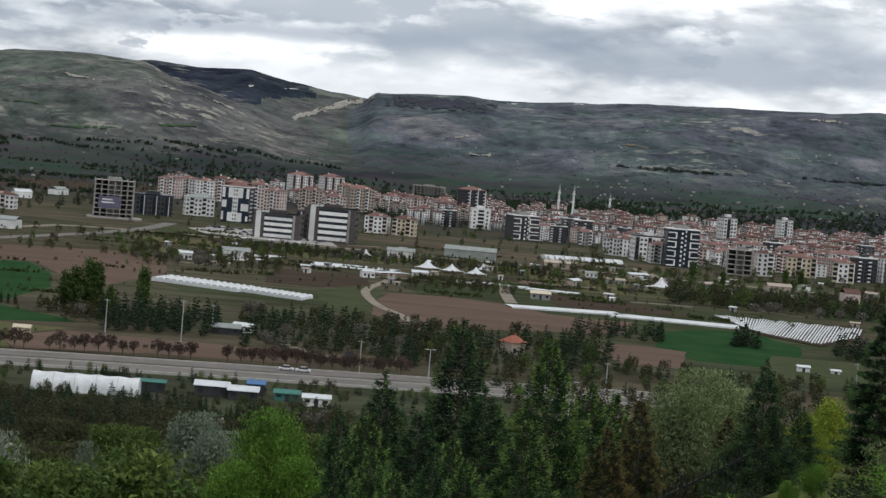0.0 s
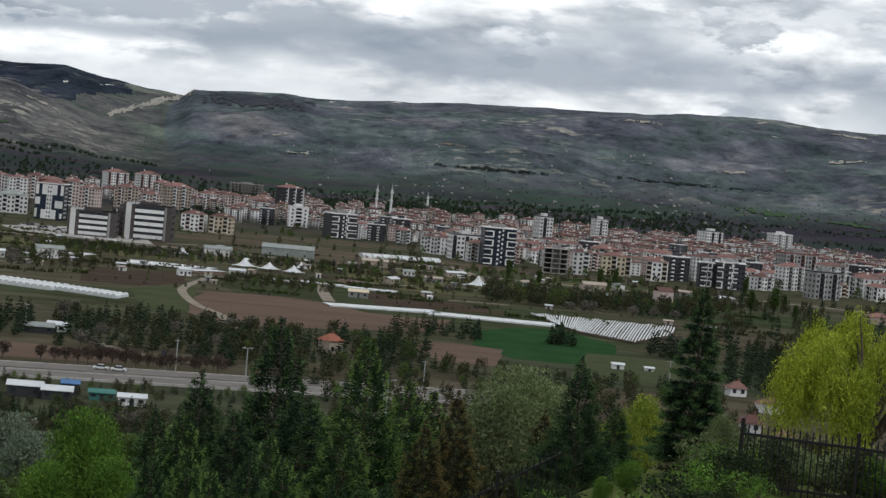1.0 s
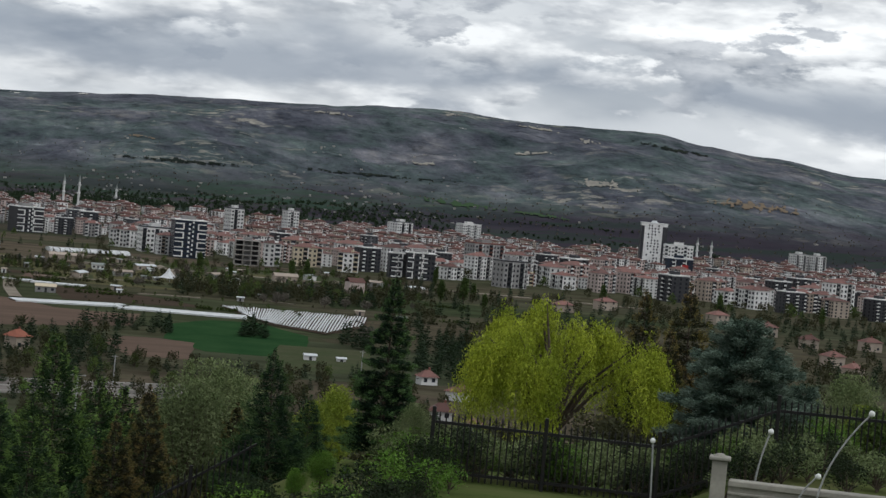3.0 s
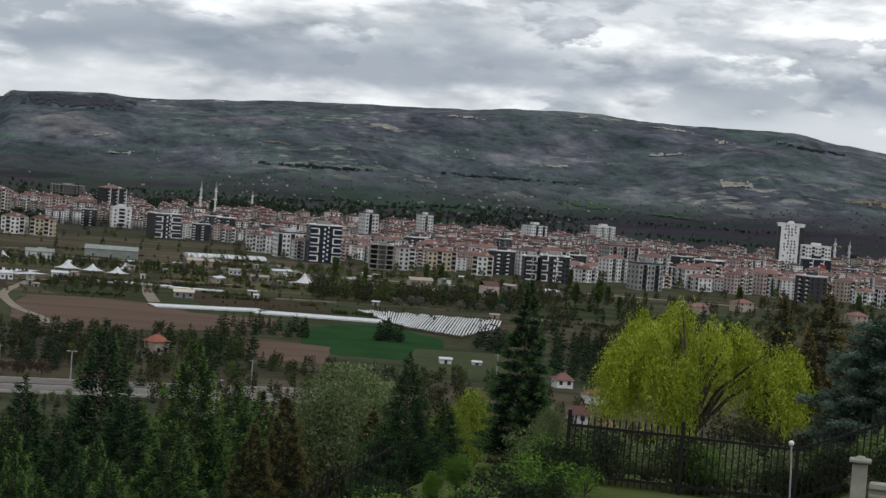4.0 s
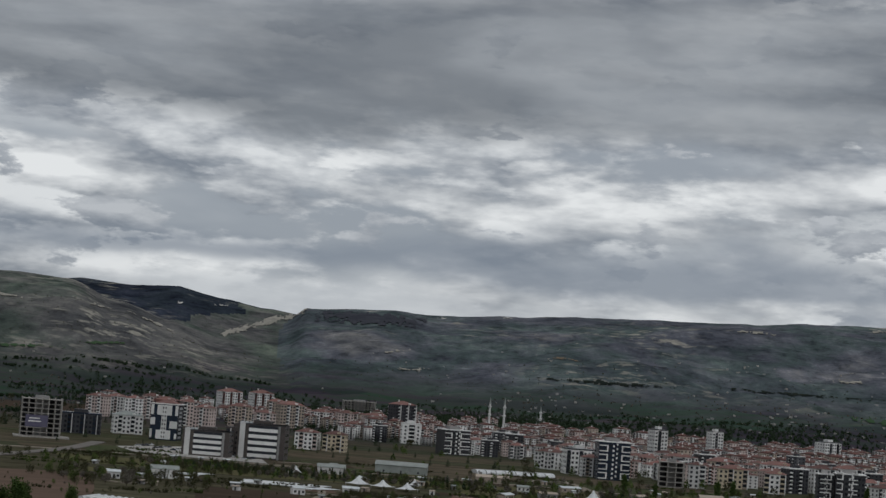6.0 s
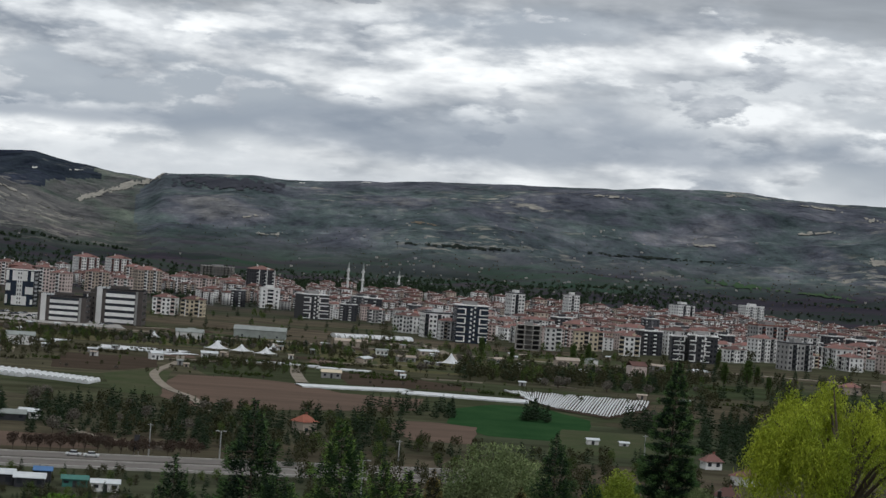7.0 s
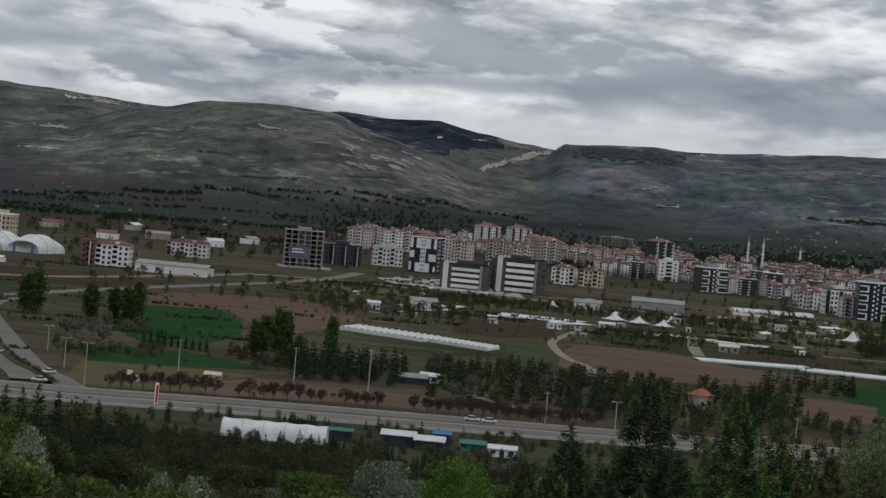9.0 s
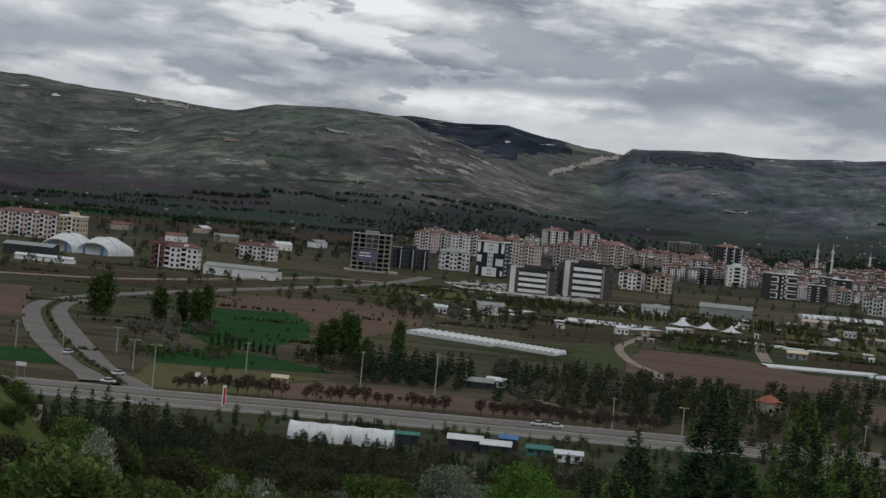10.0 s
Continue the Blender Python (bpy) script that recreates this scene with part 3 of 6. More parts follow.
def patch(name, mat, corners, label, category="field", z=None):
    """A plot of the valley floor with slightly ragged borders; corners as bearing, distance."""
    LAYER[0] += 0.004
    z = z or LAYER[0]
    ring = []
    pts = [P(a, d, 0.0) for a, d in corners]
    for p, q in zip(pts, pts[1:] + pts[:1]):
        n = max(1, int((q - p).length / 12))
        side = Vector((q.y - p.y, p.x - q.x, 0)).normalized()
        for i in range(n):
            u = i / n
            w = noise.noise(Vector((p.x + q.x, p.y, u * 5 + i))) * 1.2 if 0 < i else 0
            ring.append(p.lerp(q, u) + side * w + Vector((0, 0, z)))
    bm = bmesh.new()
    f = bm.faces.new([bm.verts.new(p) for p in ring])
    if f.normal.z < 0:
        f.normal_flip()
    bmesh.ops.triangulate(bm, faces=[f])
    me = bpy.data.meshes.new(name)
    bm.to_mesh(me)
    bm.free()
    me.materials.append(mat)
    return tagged(new(name, me), label, category, kind="structure")


patch("field_1", M["crop"], [(-14.3, 882), (-13.2, 890), (-11.65, 897), (-11.0, 830), (-11.0, 770), (-12.2, 706), (-13.9, 712), (-14.6, 760)], "dark green field of young crop")
patch("field_2", M["crop"], [(-15.5, 686), (-12.5, 685), (-10.5, 652), (-10.2, 640), (-12.9, 630), (-15.3, 628)], "dark green field of young crop behind the verge")
patch("field_3", M["soil"], [(-14.0, 960), (-12.2, 1010), (-7.9, 1030), (-7.8, 885), (-9.4, 800), (-10.8, 770), (-10.8, 840), (-11.5, 905), (-14.2, 890)], "ploughed brown field")
patch("field_4", M["soil"], [(-12.2, 586), (-10.6, 614), (-7.6, 606), (-5.0, 602), (-3.4, 570), (-4.6, 566), (-8.0, 566), (-11.9, 557)], "ploughed brown strip beside the main road")
patch("field_5", M["drygrass"], [(-15.4, 626), (-12.2, 626), (-10.4, 620), (-12.2, 588), (-12.0, 558), (-14.6, 556), (-16.0, 566)], "dry grass verge at the junction", "verge")
patch("field_6", M["soil"], [(-1.45, 880), (0.3, 890), (2.0, 874), (3.2, 838), (5.0, 832), (5.6, 838), (5.4, 775), (4.3, 760), (1.5, 735), (-0.8, 722), (-1.9, 760), (-1.8, 830)], "large ploughed reddish brown field")
patch("field_7", M["crop"], [(6.5, 800), (7.6, 835), (8.9, 840), (10.4, 790), (10.4, 700), (9.5, 690), (7.5, 690), (6.3, 730)], "dark green crop field beside the film rows")
patch("field_8", M["soil"], [(5.1, 726), (6.1, 728), (7.2, 720), (7.1, 655), (5.3, 655), (4.6, 700)], "small ploughed brown field")
patch("field_9", M["darksoil"], [(-4.6, 985), (-2.1, 985), (-2.0, 920), (-3.4, 880), (-5.0, 880), (-5.0, 930)], "dark fallow plot among orchards")
patch("field_10", M["darksoil"], [(3.0, 975), (5.2, 965), (6.6, 930), (7.7, 905), (5.6, 895), (3.4, 890)], "dark damp soil behind the film strip")
patch("field_11", M["meadow"], [(9.6, 740), (12.2, 745), (12.3, 650), (9.2, 648)], "meadow with scattered bushes", "meadow")
patch("field_12", M["meadow"], [(-2.1, 912), (-1.6, 900), (-2.0, 760), (-3.2, 770), (-3.6, 860)], "meadow beside the farm track", "meadow")
patch("field_13", M["drygrass"], [(-9.0, 1200), (-4.0, 1180), (0.0, 1180), (4.0, 1190), (4.0, 1120), (-3.0, 1090), (-8.6, 1120)], "pale dry grass before the office blocks", "meadow")
patch("field_14", M["meadow"], [(-8.4, 1320), (-5.4, 1330), (-5.0, 1260), (-8.0, 1230)], "mown grass beside the car park", "meadow")
patch("field_15", M["soil"], [(-20.8, 760), (-19.0, 760), (-18.9, 930), (-20.8, 940)], "ploughed field beside the curved road")
patch("field_16", M["crop"], [(-20.5, 640), (-18.3, 645), (-17.8, 600), (-20.5, 600)], "green field by the road bend")
patch("field_17", M["darksoil"], [(-20.8, 1120), (-15.6, 1100), (-12.8, 1085), (-15.0, 1000), (-20.8, 1010)], "bare dark earth before the sports halls")
patch("field_18", M["meadow"], [(4.2, 1290), (9.5, 1285), (13.0, 1290), (13.0, 1230), (9.0, 1215), (4.4, 1230)], "green strip in front of the apartments", "meadow")
patch("field_19", M["drygrass"], [(3.0, 1190), (6.5, 1190), (8.4, 1130), (8.0, 1020), (4.2, 1010), (2.4, 1080)], "dry allotment land", "meadow")
patch("field_20", M["crop"], [(13.2, 2520), (18.6, 2560), (18.6, 2420), (13.2, 2460)], "far green field past the town")
patch("field_21", M["crop"], [(-20, 2360), (-13.5, 2380), (-13.5, 2180), (-20, 2120)], "far dark green field")
patch("field_22", M["darksoil"], [(-20, 2080), (-8, 2250), (-8, 1950), (-20, 1850)], "far dark ploughed land")
_q = random.Random(8)
for _k in range(44):
    _a, _d, _w, _l = _q.uniform(-8.5, 12.5), _q.uniform(1000, 1290), _q.uniform(0.4, 1.5), _q.uniform(14, 45)
    _s = _q.uniform(-0.25, 0.25)
    patch("plot_%d" % (_k + 1), M[_q.choice(("darksoil", "meadow", "drygrass", "soil", "meadow", "darksoil"))], [(_a, _d), (_a + _w, _d - 4), (_a + _w + _s, _d + _l), (_a + _s, _d + _l + 5)], "small garden plot among the allotments", "garden plot")
patch("car_park", M["concrete"], [(-7.3, 1330), (-5.3, 1390), (-3.2, 1290), (-3.0, 1240), (-5.0, 1245), (-6.8, 1270)], "pale paved yard before the office blocks", "yard")


def ribbon(name, mat, line, width, label, z=0.5, category="road"):
    """A road along bearing, distance points, smoothed, with real thickness."""
    pts = [P(a, d, 0.0) for a, d in line]
    dense = []
    for i in range(len(pts) - 1):
        p0, p1, p2, p3 = pts[max(0, i - 1)], pts[i], pts[i + 1], pts[min(len(pts) - 1, i + 2)]
        for k in range(8):
            u = k / 8
            dense.append(0.5 * (2 * p1 + (p2 - p0) * u + (2 * p0 - 5 * p1 + 4 * p2 - p3) * u * u + (3 * p1 - p0 - 3 * p2 + p3) * u ** 3))
    dense.append(pts[-1])
    verts, faces = [], []
    for i, p in enumerate(dense):
        d = dense[min(i + 1, len(dense) - 1)] - dense[max(i - 1, 0)]
        s = Vector((d.y, -d.x, 0)).normalized() * width / 2
        verts += [p - s + Vector((0, 0, z)), p + s + Vector((0, 0, z)), p + s - Vector((0, 0, 0.2)), p - s - Vector((0, 0, 0.2))]
        if i:
            b = 4 * (i - 1)
            faces += [(b, b + 1, b + 5, b + 4), (b + 1, b + 2, b + 6, b + 5), (b + 3, b, b + 4, b + 7)]
    ob = mesh_object(name, verts, faces, mat)
    return tagged(ob, label, category, kind="structure")


MAIN = [(-24, 548), (-20, 540), (-16.5, 535), (-14.8, 533), (-10.6, 534), (-5.7, 536), (-1.5, 540), (3, 548), (8, 562)]
ribbon("road_1", M["asphalt"], [(a, d - 9) for a, d in MAIN], 11, "near carriageway of a worn grey main road")
ribbon("road_2", M["asphalt"], [(a, d + 8) for a, d in MAIN], 10, "far carriageway of a worn grey main road")
ribbon("kerb_1", M["kerb"], [(a, d - 2.6) for a, d in MAIN], 0.8, "pale kerb of the central reserve", 0.75, "kerb")
ribbon("kerb_2", M["kerb"], [(a, d + 14) for a, d in MAIN], 0.8, "pale kerb at the far side of the road", 0.7, "kerb")
ribbon("kerb_3", M["kerb"], [(a, d - 15.5) for a, d in MAIN], 0.7, "pale kerb at the near side of the road", 0.66, "kerb")
ribbon("road_3", M["asphalt"], [(-16.9, 560), (-17.1, 580), (-17.8, 620), (-18.5, 690), (-18.75, 760), (-18.7, 800), (-18.3, 845), (-17.2, 895), (-16.0, 935), (-13.8, 1010), (-10.3, 1150), (-8.6, 1260), (-7.8, 1370)], 9.5, "grey road curving away from the junction")
ribbon("road_4", M["asphalt"], [(-15.6, 548), (-16.1, 570), (-16.8, 602), (-17.7, 706), (-18.1, 780), (-18.1, 812), (-17.8, 850), (-16.8, 892)], 8, "second carriageway of the curving road")
MEDIAN = [(-16.2, 556), (-16.6, 580), (-17.3, 612), (-18.1, 698), (-18.42, 770), (-18.4, 806), (-18.05, 848), (-17.0, 892)]
ribbon("verge_1", M["meadow"], MEDIAN, 4.0, "grassy reserve with shrubs between carriageways", 0.72, "verge")
ribbon("track_1", M["paleroad"], [(-1.4, 1010), (-1.5, 960), (-2.0, 900), (-2.1, 860), (-1.7, 800), (-1.0, 760), (-0.4, 700)], 4.0, "pale farm track between the fields", 0.4, "track")
ribbon("track_2", M["paleroad"], [(1.9, 1000), (1.9, 940), (2.1, 880)], 5.5, "short pale farm track", 0.4, "track")
ribbon("track_3", M["paleroad"], [(5.2, 1330), (6.3, 1200), (6.6, 1120), (8.5, 1080)], 6, "pale track through the allotments", 0.4, "track")
ribbon("road_5", M["paleroad"], [(-20, 1010), (-16, 1050), (-12, 1180), (-10, 1240), (-4, 1230), (0.5, 1215), (5, 1210), (10, 1205), (14, 1240), (20, 1240)], 7, "pale straight road along the edge of town", 0.45)
ribbon("track_4", M["paleroad"], [(-4.6, 620), (-3.8, 600), (-2.9, 585), (-1.6, 575)], 3.0, "pale rubble bank beside the road", 0.9, "bank")


# ---- crop film ----
def film_strip(line, width, label):
    ob = ribbon("crop_film", M["film"], line, width, label, 0.6, "crop film")
    ob["kind"] = ""
    return ob


film_strip([(2.0, 862), (3.6, 868), (5.2, 876)], 15, "long sheet of white crop film on brown soil")
film_strip([(5.0, 866), (6.8, 864), (8.6, 864)], 17, "long sheet of white crop film on brown soil")
film_strip([(-3.7, 1046), (-2.6, 1044), (-1.4, 1036)], 26, "broad white crop film beside the orchard")
film_strip([(-1.9, 1030), (-1.3, 1018)], 20, "short white crop film beside the track")
film_strip([(0.4, 1008), (2.5, 998)], 11, "white crop film along a field edge")
film_strip([(2.5, 992), (4.0, 988)], 9, "white crop film along a field edge")
film_strip([(-5.3, 1080), (-4.7, 1074)], 17, "small white crop film beside the track")
FRONT = ((0.0, 8.3), (0.2, 8.75), (0.45, 9.4), (0.8, 10.9), (1.0, 11.9))
FRONT_D = ((0.0, 900), (0.2, 862), (0.45, 838), (0.8, 812), (1.0, 868))
for i in range(52):
    u = i / 51
    back, fa, fd = 7.9 + 4.1 * u, interp(u, FRONT), interp(u, FRONT_D)
    mid_a = (back + fa) / 2 + 0.012 * math.sin(i * 0.9)
    ob = ribbon("film_tunnel", M["film"], [(back, 924 - 3 * math.sin(i)), (mid_a, (924 + fd) / 2), (fa, fd + 1.5 * math.sin(2.1 * i))], 0.6 + 0.1 * math.sin(3 * i), "low white film tunnel over a crop row", 0.7, "crop film")
    ob["kind"] = ""
    tagged(ob, group="rows of film tunnels")
patch("field_23", M["darksoil"], [(7.8, 930), (12.1, 930), (12.0, 862), (10.9, 806), (9.3, 832), (8.2, 895)], "dark soil between film tunnels")


# ---- greenhouses and sheds ----
def tunnel(bearing, dist, length, width, high, turn, label, mat="film"):
    """A long arched greenhouse: hooped cover, end walls and ribs."""
    r = root("polytunnel", P(bearing, dist, 0.0), turn, label, "greenhouse")
    n, k = 10, 12
    verts, faces = [], []
    for i in range(n + 1):
        sag = 0.06 * high * (i % 2)
        for j in range(k + 1):
            th = math.pi * j / k
            verts.append((-length / 2 + length * i / n, width / 2 * math.cos(th), max(0, (high - sag) * math.sin(th) ** 0.7)))
    for i in range(n):
        for j in range(k):
            a = i * (k + 1) + j
            faces.append((a, a + 1, a + k + 2, a + k + 1))
    cover = mesh_object("cover", verts, faces, M[mat], r, True)
    for i in (0, n):
        ring = [verts[i * (k + 1) + j] for j in range(k + 1)]
        mesh_object("end_wall", ring, [tuple(range(k + 1))], M[mat], r)
    for i in range(0, n + 1, 2):
        bm = bmesh.new()
        for j in range(k):
            add_tube(bm, verts[i * (k + 1) + j], verts[i * (k + 1) + j + 1], 0.06, 0.06, 4)
        part("hoop", bm, M["steel"], r)
    return r


tunnel(-9.8, 476, 25, 8, 4.2, 4, "long white polytunnel with torn sagging cover")
for k in range(13):
    tunnel(-7.9 + 0.19 * k, 850 - 2.2 * k, 20, 2.8, 1.9, 76, "narrow white greenhouse bay in a row")
for k in range(11):
    tunnel(-5.5 + 0.165 * k, 826 - 2.0 * k, 16, 2.4, 1.7, 76, "narrow white greenhouse bay in a row")
for k in range(8):
    tunnel(3.0 + 0.28 * k, 1330 + 3 * k, 6, 16, 2.6, 12, "small pale greenhouse beside the apartments")


def shed(bearing, dist, w, d, h, turn, roof, label, name="shed", wall="plaster", pitch=0.2):
    """A low shed: walls, pitched roof with eaves, door and windows."""
    r = root(name, P(bearing, dist, None if dist < 460 else 0.0), turn, label, "shed")
    part("wall", box(-w / 2, w / 2, -d / 2, d / 2, -0.5, h), M[wall], r)
    e, rise = 0.4, d * pitch
    verts = [(-w / 2 - e, -d / 2 - e, h), (w / 2 + e, -d / 2 - e, h), (w / 2 + e, d / 2 + e, h), (-w / 2 - e, d / 2 + e, h), (-w / 2 - e, 0, h + rise), (w / 2 + e, 0, h + rise)]
    verts += [(x, y, z + 0.15) for x, y, z in verts]
    faces = [(6, 7, 11, 10), (8, 9, 10, 11), (0, 4, 5, 1), (2, 5, 4, 3), (0, 1, 7, 6), (2, 3, 9, 8), (0, 6, 10, 4), (4, 10, 9, 3), (1, 5, 11, 7), (5, 2, 8, 11)]
    mesh_object("roof", verts, faces, M[roof], r)
    part("door", box(-0.5, 0.5, -d / 2 - 0.06, -d / 2 + 0.02, 0, min(2.1, h - 0.2)), M["dark"], r)
    for s in (-1, 1):
        if w > 5:
            part("window", box(s * w / 3 - 0.6, s * w / 3 + 0.6, -d / 2 - 0.05, -d / 2 + 0.02, 0.9, min(h - 0.3, 2.0)), M["pane"], r)
    return r


shed(-6.25, 484, 8, 5, 2.6, 3, "whitemetal", "roadside shed with pale sheet roof", wall="dark")
shed(-5.35, 482, 7, 5, 2.2, 3, "whitemetal", "roadside shed with pale sheet roof", wall="dark")
shed(-5.0, 492, 4, 4, 2.8, 3, "bluesheet", "roadside shed with blue sheet roof", wall="dark")
shed(-4.1, 486, 6, 4, 1.8, 3, "teal", "low shed under green tarpaulin", wall="teal")
shed(-3.25, 480, 6.5, 4, 2.0, 4, "whitemetal", "white parked caravan-like hut", wall="plaster")
shed(-8.0, 484, 7, 3, 2.4, 3, "teal", "open stall under green netting", wall="dark")
shed(0.8, 1245, 32, 14, 5.0, -4, "greyroof", "long low hall with green-grey roof", "hall", "greyroof", 0.16)
shed(2.9, 928, 9, 6, 2.6, 0, "cream", "small farm hut with cream roof", wall="greywall")
shed(-2.1, 975, 6, 5, 3.0, 20, "whitemetal", "small white farm house", "farmhouse")
shed(-7.3, 1000, 6, 5, 3.2, 10, "whitemetal", "small white farm house among trees", "farmhouse")
shed(-5.9, 1030, 14, 9, 4.5, 10, "greyroof", "pale farm house among trees", "farmhouse")
shed(-6.0, 640, 9, 6, 2.0, 6, "greyroof", "low hut with pale roof beside the pines", wall="dark")
shed(-5.5, 645, 6, 5, 2.4, -10, "whitemetal", "low hut with white roof beside the pines")
shed(-11.7, 585, 4.5, 4, 3.0, 6, "cream", "small cream hut in the verge", wall="cream")
shed(10.5, 690, 4, 3, 1.6, 0, "whitemetal", "small white hut in the meadow")
shed(11.4, 694, 3, 2.4, 1.0, 0, "whitemetal", "white van-sized hut in the meadow")
shed(-1.2, 1180, 16, 9, 4.0, 4, "greyroof", "low grey building with columns", "pavilion", "plaster")
shed(11.6, 1130, 9, 8, 6, 12, "tileroof", "brick house among trees", "farmhouse", "pinkwall", 0.3)
shed(9.6, 1180, 14, 8, 3.5, 5, "tan", "low tan building behind the trees", wall="tan")
shed(3.4, 1225, 20, 7, 3, 0, "tan", "long low tan shed row", wall="tan")
shed(-0.6, 1010, 8, 5, 2.6, 5, "whitemetal", "white farm shed behind the track")
for _i, (_a, _d) in enumerate(((4.3, 1150), (5.0, 1100), (5.6, 1180), (6.9, 1060), (7.6, 1150), (3.8, 1060), (8.2, 1110), (1.2, 1120), (-0.3, 1110), (10.3, 1225), (12.2, 1215), (13.4, 1190))):
    shed(_a, _d, 7 + _i % 3 * 3, 5, 2.6, 13 * _i, ("greyroof", "tan", "whitemetal")[_i % 3], "small allotment hut among trees", "allotment_hut", ("plaster", "greywall", "tan")[_i % 3])


def tent(bearing, dist, w, h, label):
    """A peaked membrane canopy on masts."""
    r = root("canopy_tent", P(bearing, dist, 0.0), 0, label, "canopy")
    n = 24
    verts, faces = [(0, 0, h)], []
    for j in range(1, 7):
        u = j / 6
        for i in range(n):
            th = 2 * math.pi * i / n
            rr = w / 2 * u * (0.82 + 0.18 * math.cos(4 * th))
            verts.append((rr * math.cos(th), rr * math.sin(th), h * (0.28 + 0.72 * (1 - u) ** 2.4)))
    for i in range(n):
        faces.append((0, 1 + i, 1 + (i + 1) % n))
        for j in range(5):
            a = 1 + j * n
            faces.append((a + i, a + n + i, a + n + (i + 1) % n, a + (i + 1) % n))
    mesh_object("canopy", verts, faces, M["film"], r, True)
    for i in range(4):
        th = math.pi / 2 * i
        part("mast", add_tube(bmesh.new(), (w * 0.45 * math.cos(th), w * 0.45 * math.sin(th), 0), (w * 0.45 * math.cos(th), w * 0.45 * math.sin(th), h * 0.33), 0.15, 0.12), M["steel"], r)


tent(6.3, 1085, 14, 7.5, "white peaked membrane canopy on masts")
tent(-0.4, 1075, 15, 6, "white peaked membrane canopy beside the park")
tent(0.3, 1072, 14, 5, "white peaked membrane canopy beside the park")
tent(1.0, 1062, 13, 5, "white peaked membrane canopy beside the park")
tent(-2.2, 1150, 9, 5, "small white peaked membrane canopy")
tent(1.2, 1110, 8, 4.5, "small white peaked membrane canopy")


# ---- roadside house, poles, lamps, cars ----
def cottage(bearing, dist, w, d, h, turn, label, tiles="orangeroof", wall="plaster"):
    r = root("cottage", P(bearing, dist, 0.0), turn, label, "house")
    part("wall", box(-w / 2, w / 2, -d / 2, d / 2, 0, h), M[wall], r)
    e, rise = 0.6, 2.2
    verts = [(-w / 2 - e, -d / 2 - e, h), (w / 2 + e, -d / 2 - e, h), (w / 2 + e, d / 2 + e, h), (-w / 2 - e, d / 2 + e, h), (-w / 6, 0, h + rise), (w / 6, 0, h + rise)]
    mesh_object("roof", verts, [(0, 1, 5, 4), (1, 2, 5), (2, 3, 4, 5), (3, 0, 4), (3, 2, 1, 0)], M[tiles], r)
    part("chimney", box(0.6, 1.2, 0.3, 0.9, h + 0.5, h + 2.9), M["maroon"], r)
    for x in (-w / 4, w / 4):
        for z in (1.0, 3.8):
            if z + 1.3 < h:
                part("window", box(x - 0.6, x + 0.6, -d / 2 - 0.06, -d / 2 + 0.02, z, z + 1.3), M["pane"], r)
    return r


for _a, _d, _w, _h, _t in ((15.9, 440, 10, 5.0, 20), (14.4, 545, 8, 3.2, -15), (14.9, 600, 9, 3.4, 40), (13.9, 640, 7, 3.2, 10), (15.3, 520, 7, 3.0, 60), (25.3, 900, 11, 6.0, 10), (25.9, 860, 10, 4.0, 30), (24.6, 1010, 12, 6.0, -20), (23.4, 1080, 12, 6.5, 15), (26.3, 1040, 12, 6.0, 5), (22.0, 1150, 13, 7.0, 25), (17.6, 1130, 13, 5.0, 5), (18.8, 1190, 14, 6.5, 15)):
    cottage(_a, _d, _w * 0.8, _w * 0.65, _h * 0.8, _t, "pale house with red tiled roof among trees", "tileroof" if _d > 500 else "orangeroof", "tan" if _d > 800 else "plaster")
cottage(2.25, 650, 5.6, 6, 4.2, 35, "pale two-storey cottage with orange tiled hip roof", wall="tan")


def pole(bearing, dist, h, label, arm=0.0, name="utility_pole", mat="steel"):
    r = root(name, P(bearing, dist), 0, label, "pole")
    part("shaft", add_tube(bmesh.new(), (0, 0, 0), (0, 0, h), 0.22, 0.13, 8), M[mat], r)
    if arm:
        part("arm", add_tube(bmesh.new(), (-arm, 0, h - 0.05), (arm, 0, h + 0.15), 0.07, 0.05, 6), M[mat], r)
        for s in (-1, 1):
            part("lamp_head", box(s * arm - 0.5, s * arm + 0.5, -0.2, 0.2, h - 0.05, h + 0.2, bevel=0.05), M["steel"], r)
    else:
        part("crossarm", box(-0.9, 0.9, -0.08, 0.08, h - 0.5, h - 0.35), M[mat], r)
    return r


pole(-7.25, 603, 12.8, "tall pale utility pole beside the ploughed strip")
pole(-6.4, 640, 9, "thin grey pole beside the dark pines")
pole(-9.4, 608, 11, "pale utility pole in the verge")
pole(-12.7, 615, 10, "pale utility pole in the verge")
pole(-2.1, 560, 9, "thin grey pole beside the road")
pole(-17.9, 620, 9, "thin pole beside the curved road")
pole(-19.2, 640, 9, "thin pole beside the field")
pole(-15.3, 556, 12, "tall pole at the junction", 1.2, "street_lamp")
pole(-15.9, 600, 9, "street lamp at the junction", 1.4, "street_lamp")
pole(-16.4, 650, 8, "street lamp along the curved road", 1.2, "street_lamp")
pole(-0.1, 560, 8, "street lamp beside the road", 1.0, "street_lamp")
pole(4.0, 500, 9, "street lamp among conifers", 1.5, "street_lamp")
pole(5.0, 560, 9, "thin grey pole among conifers")
pole(12.0, 640, 9, "white pole beside the meadow")


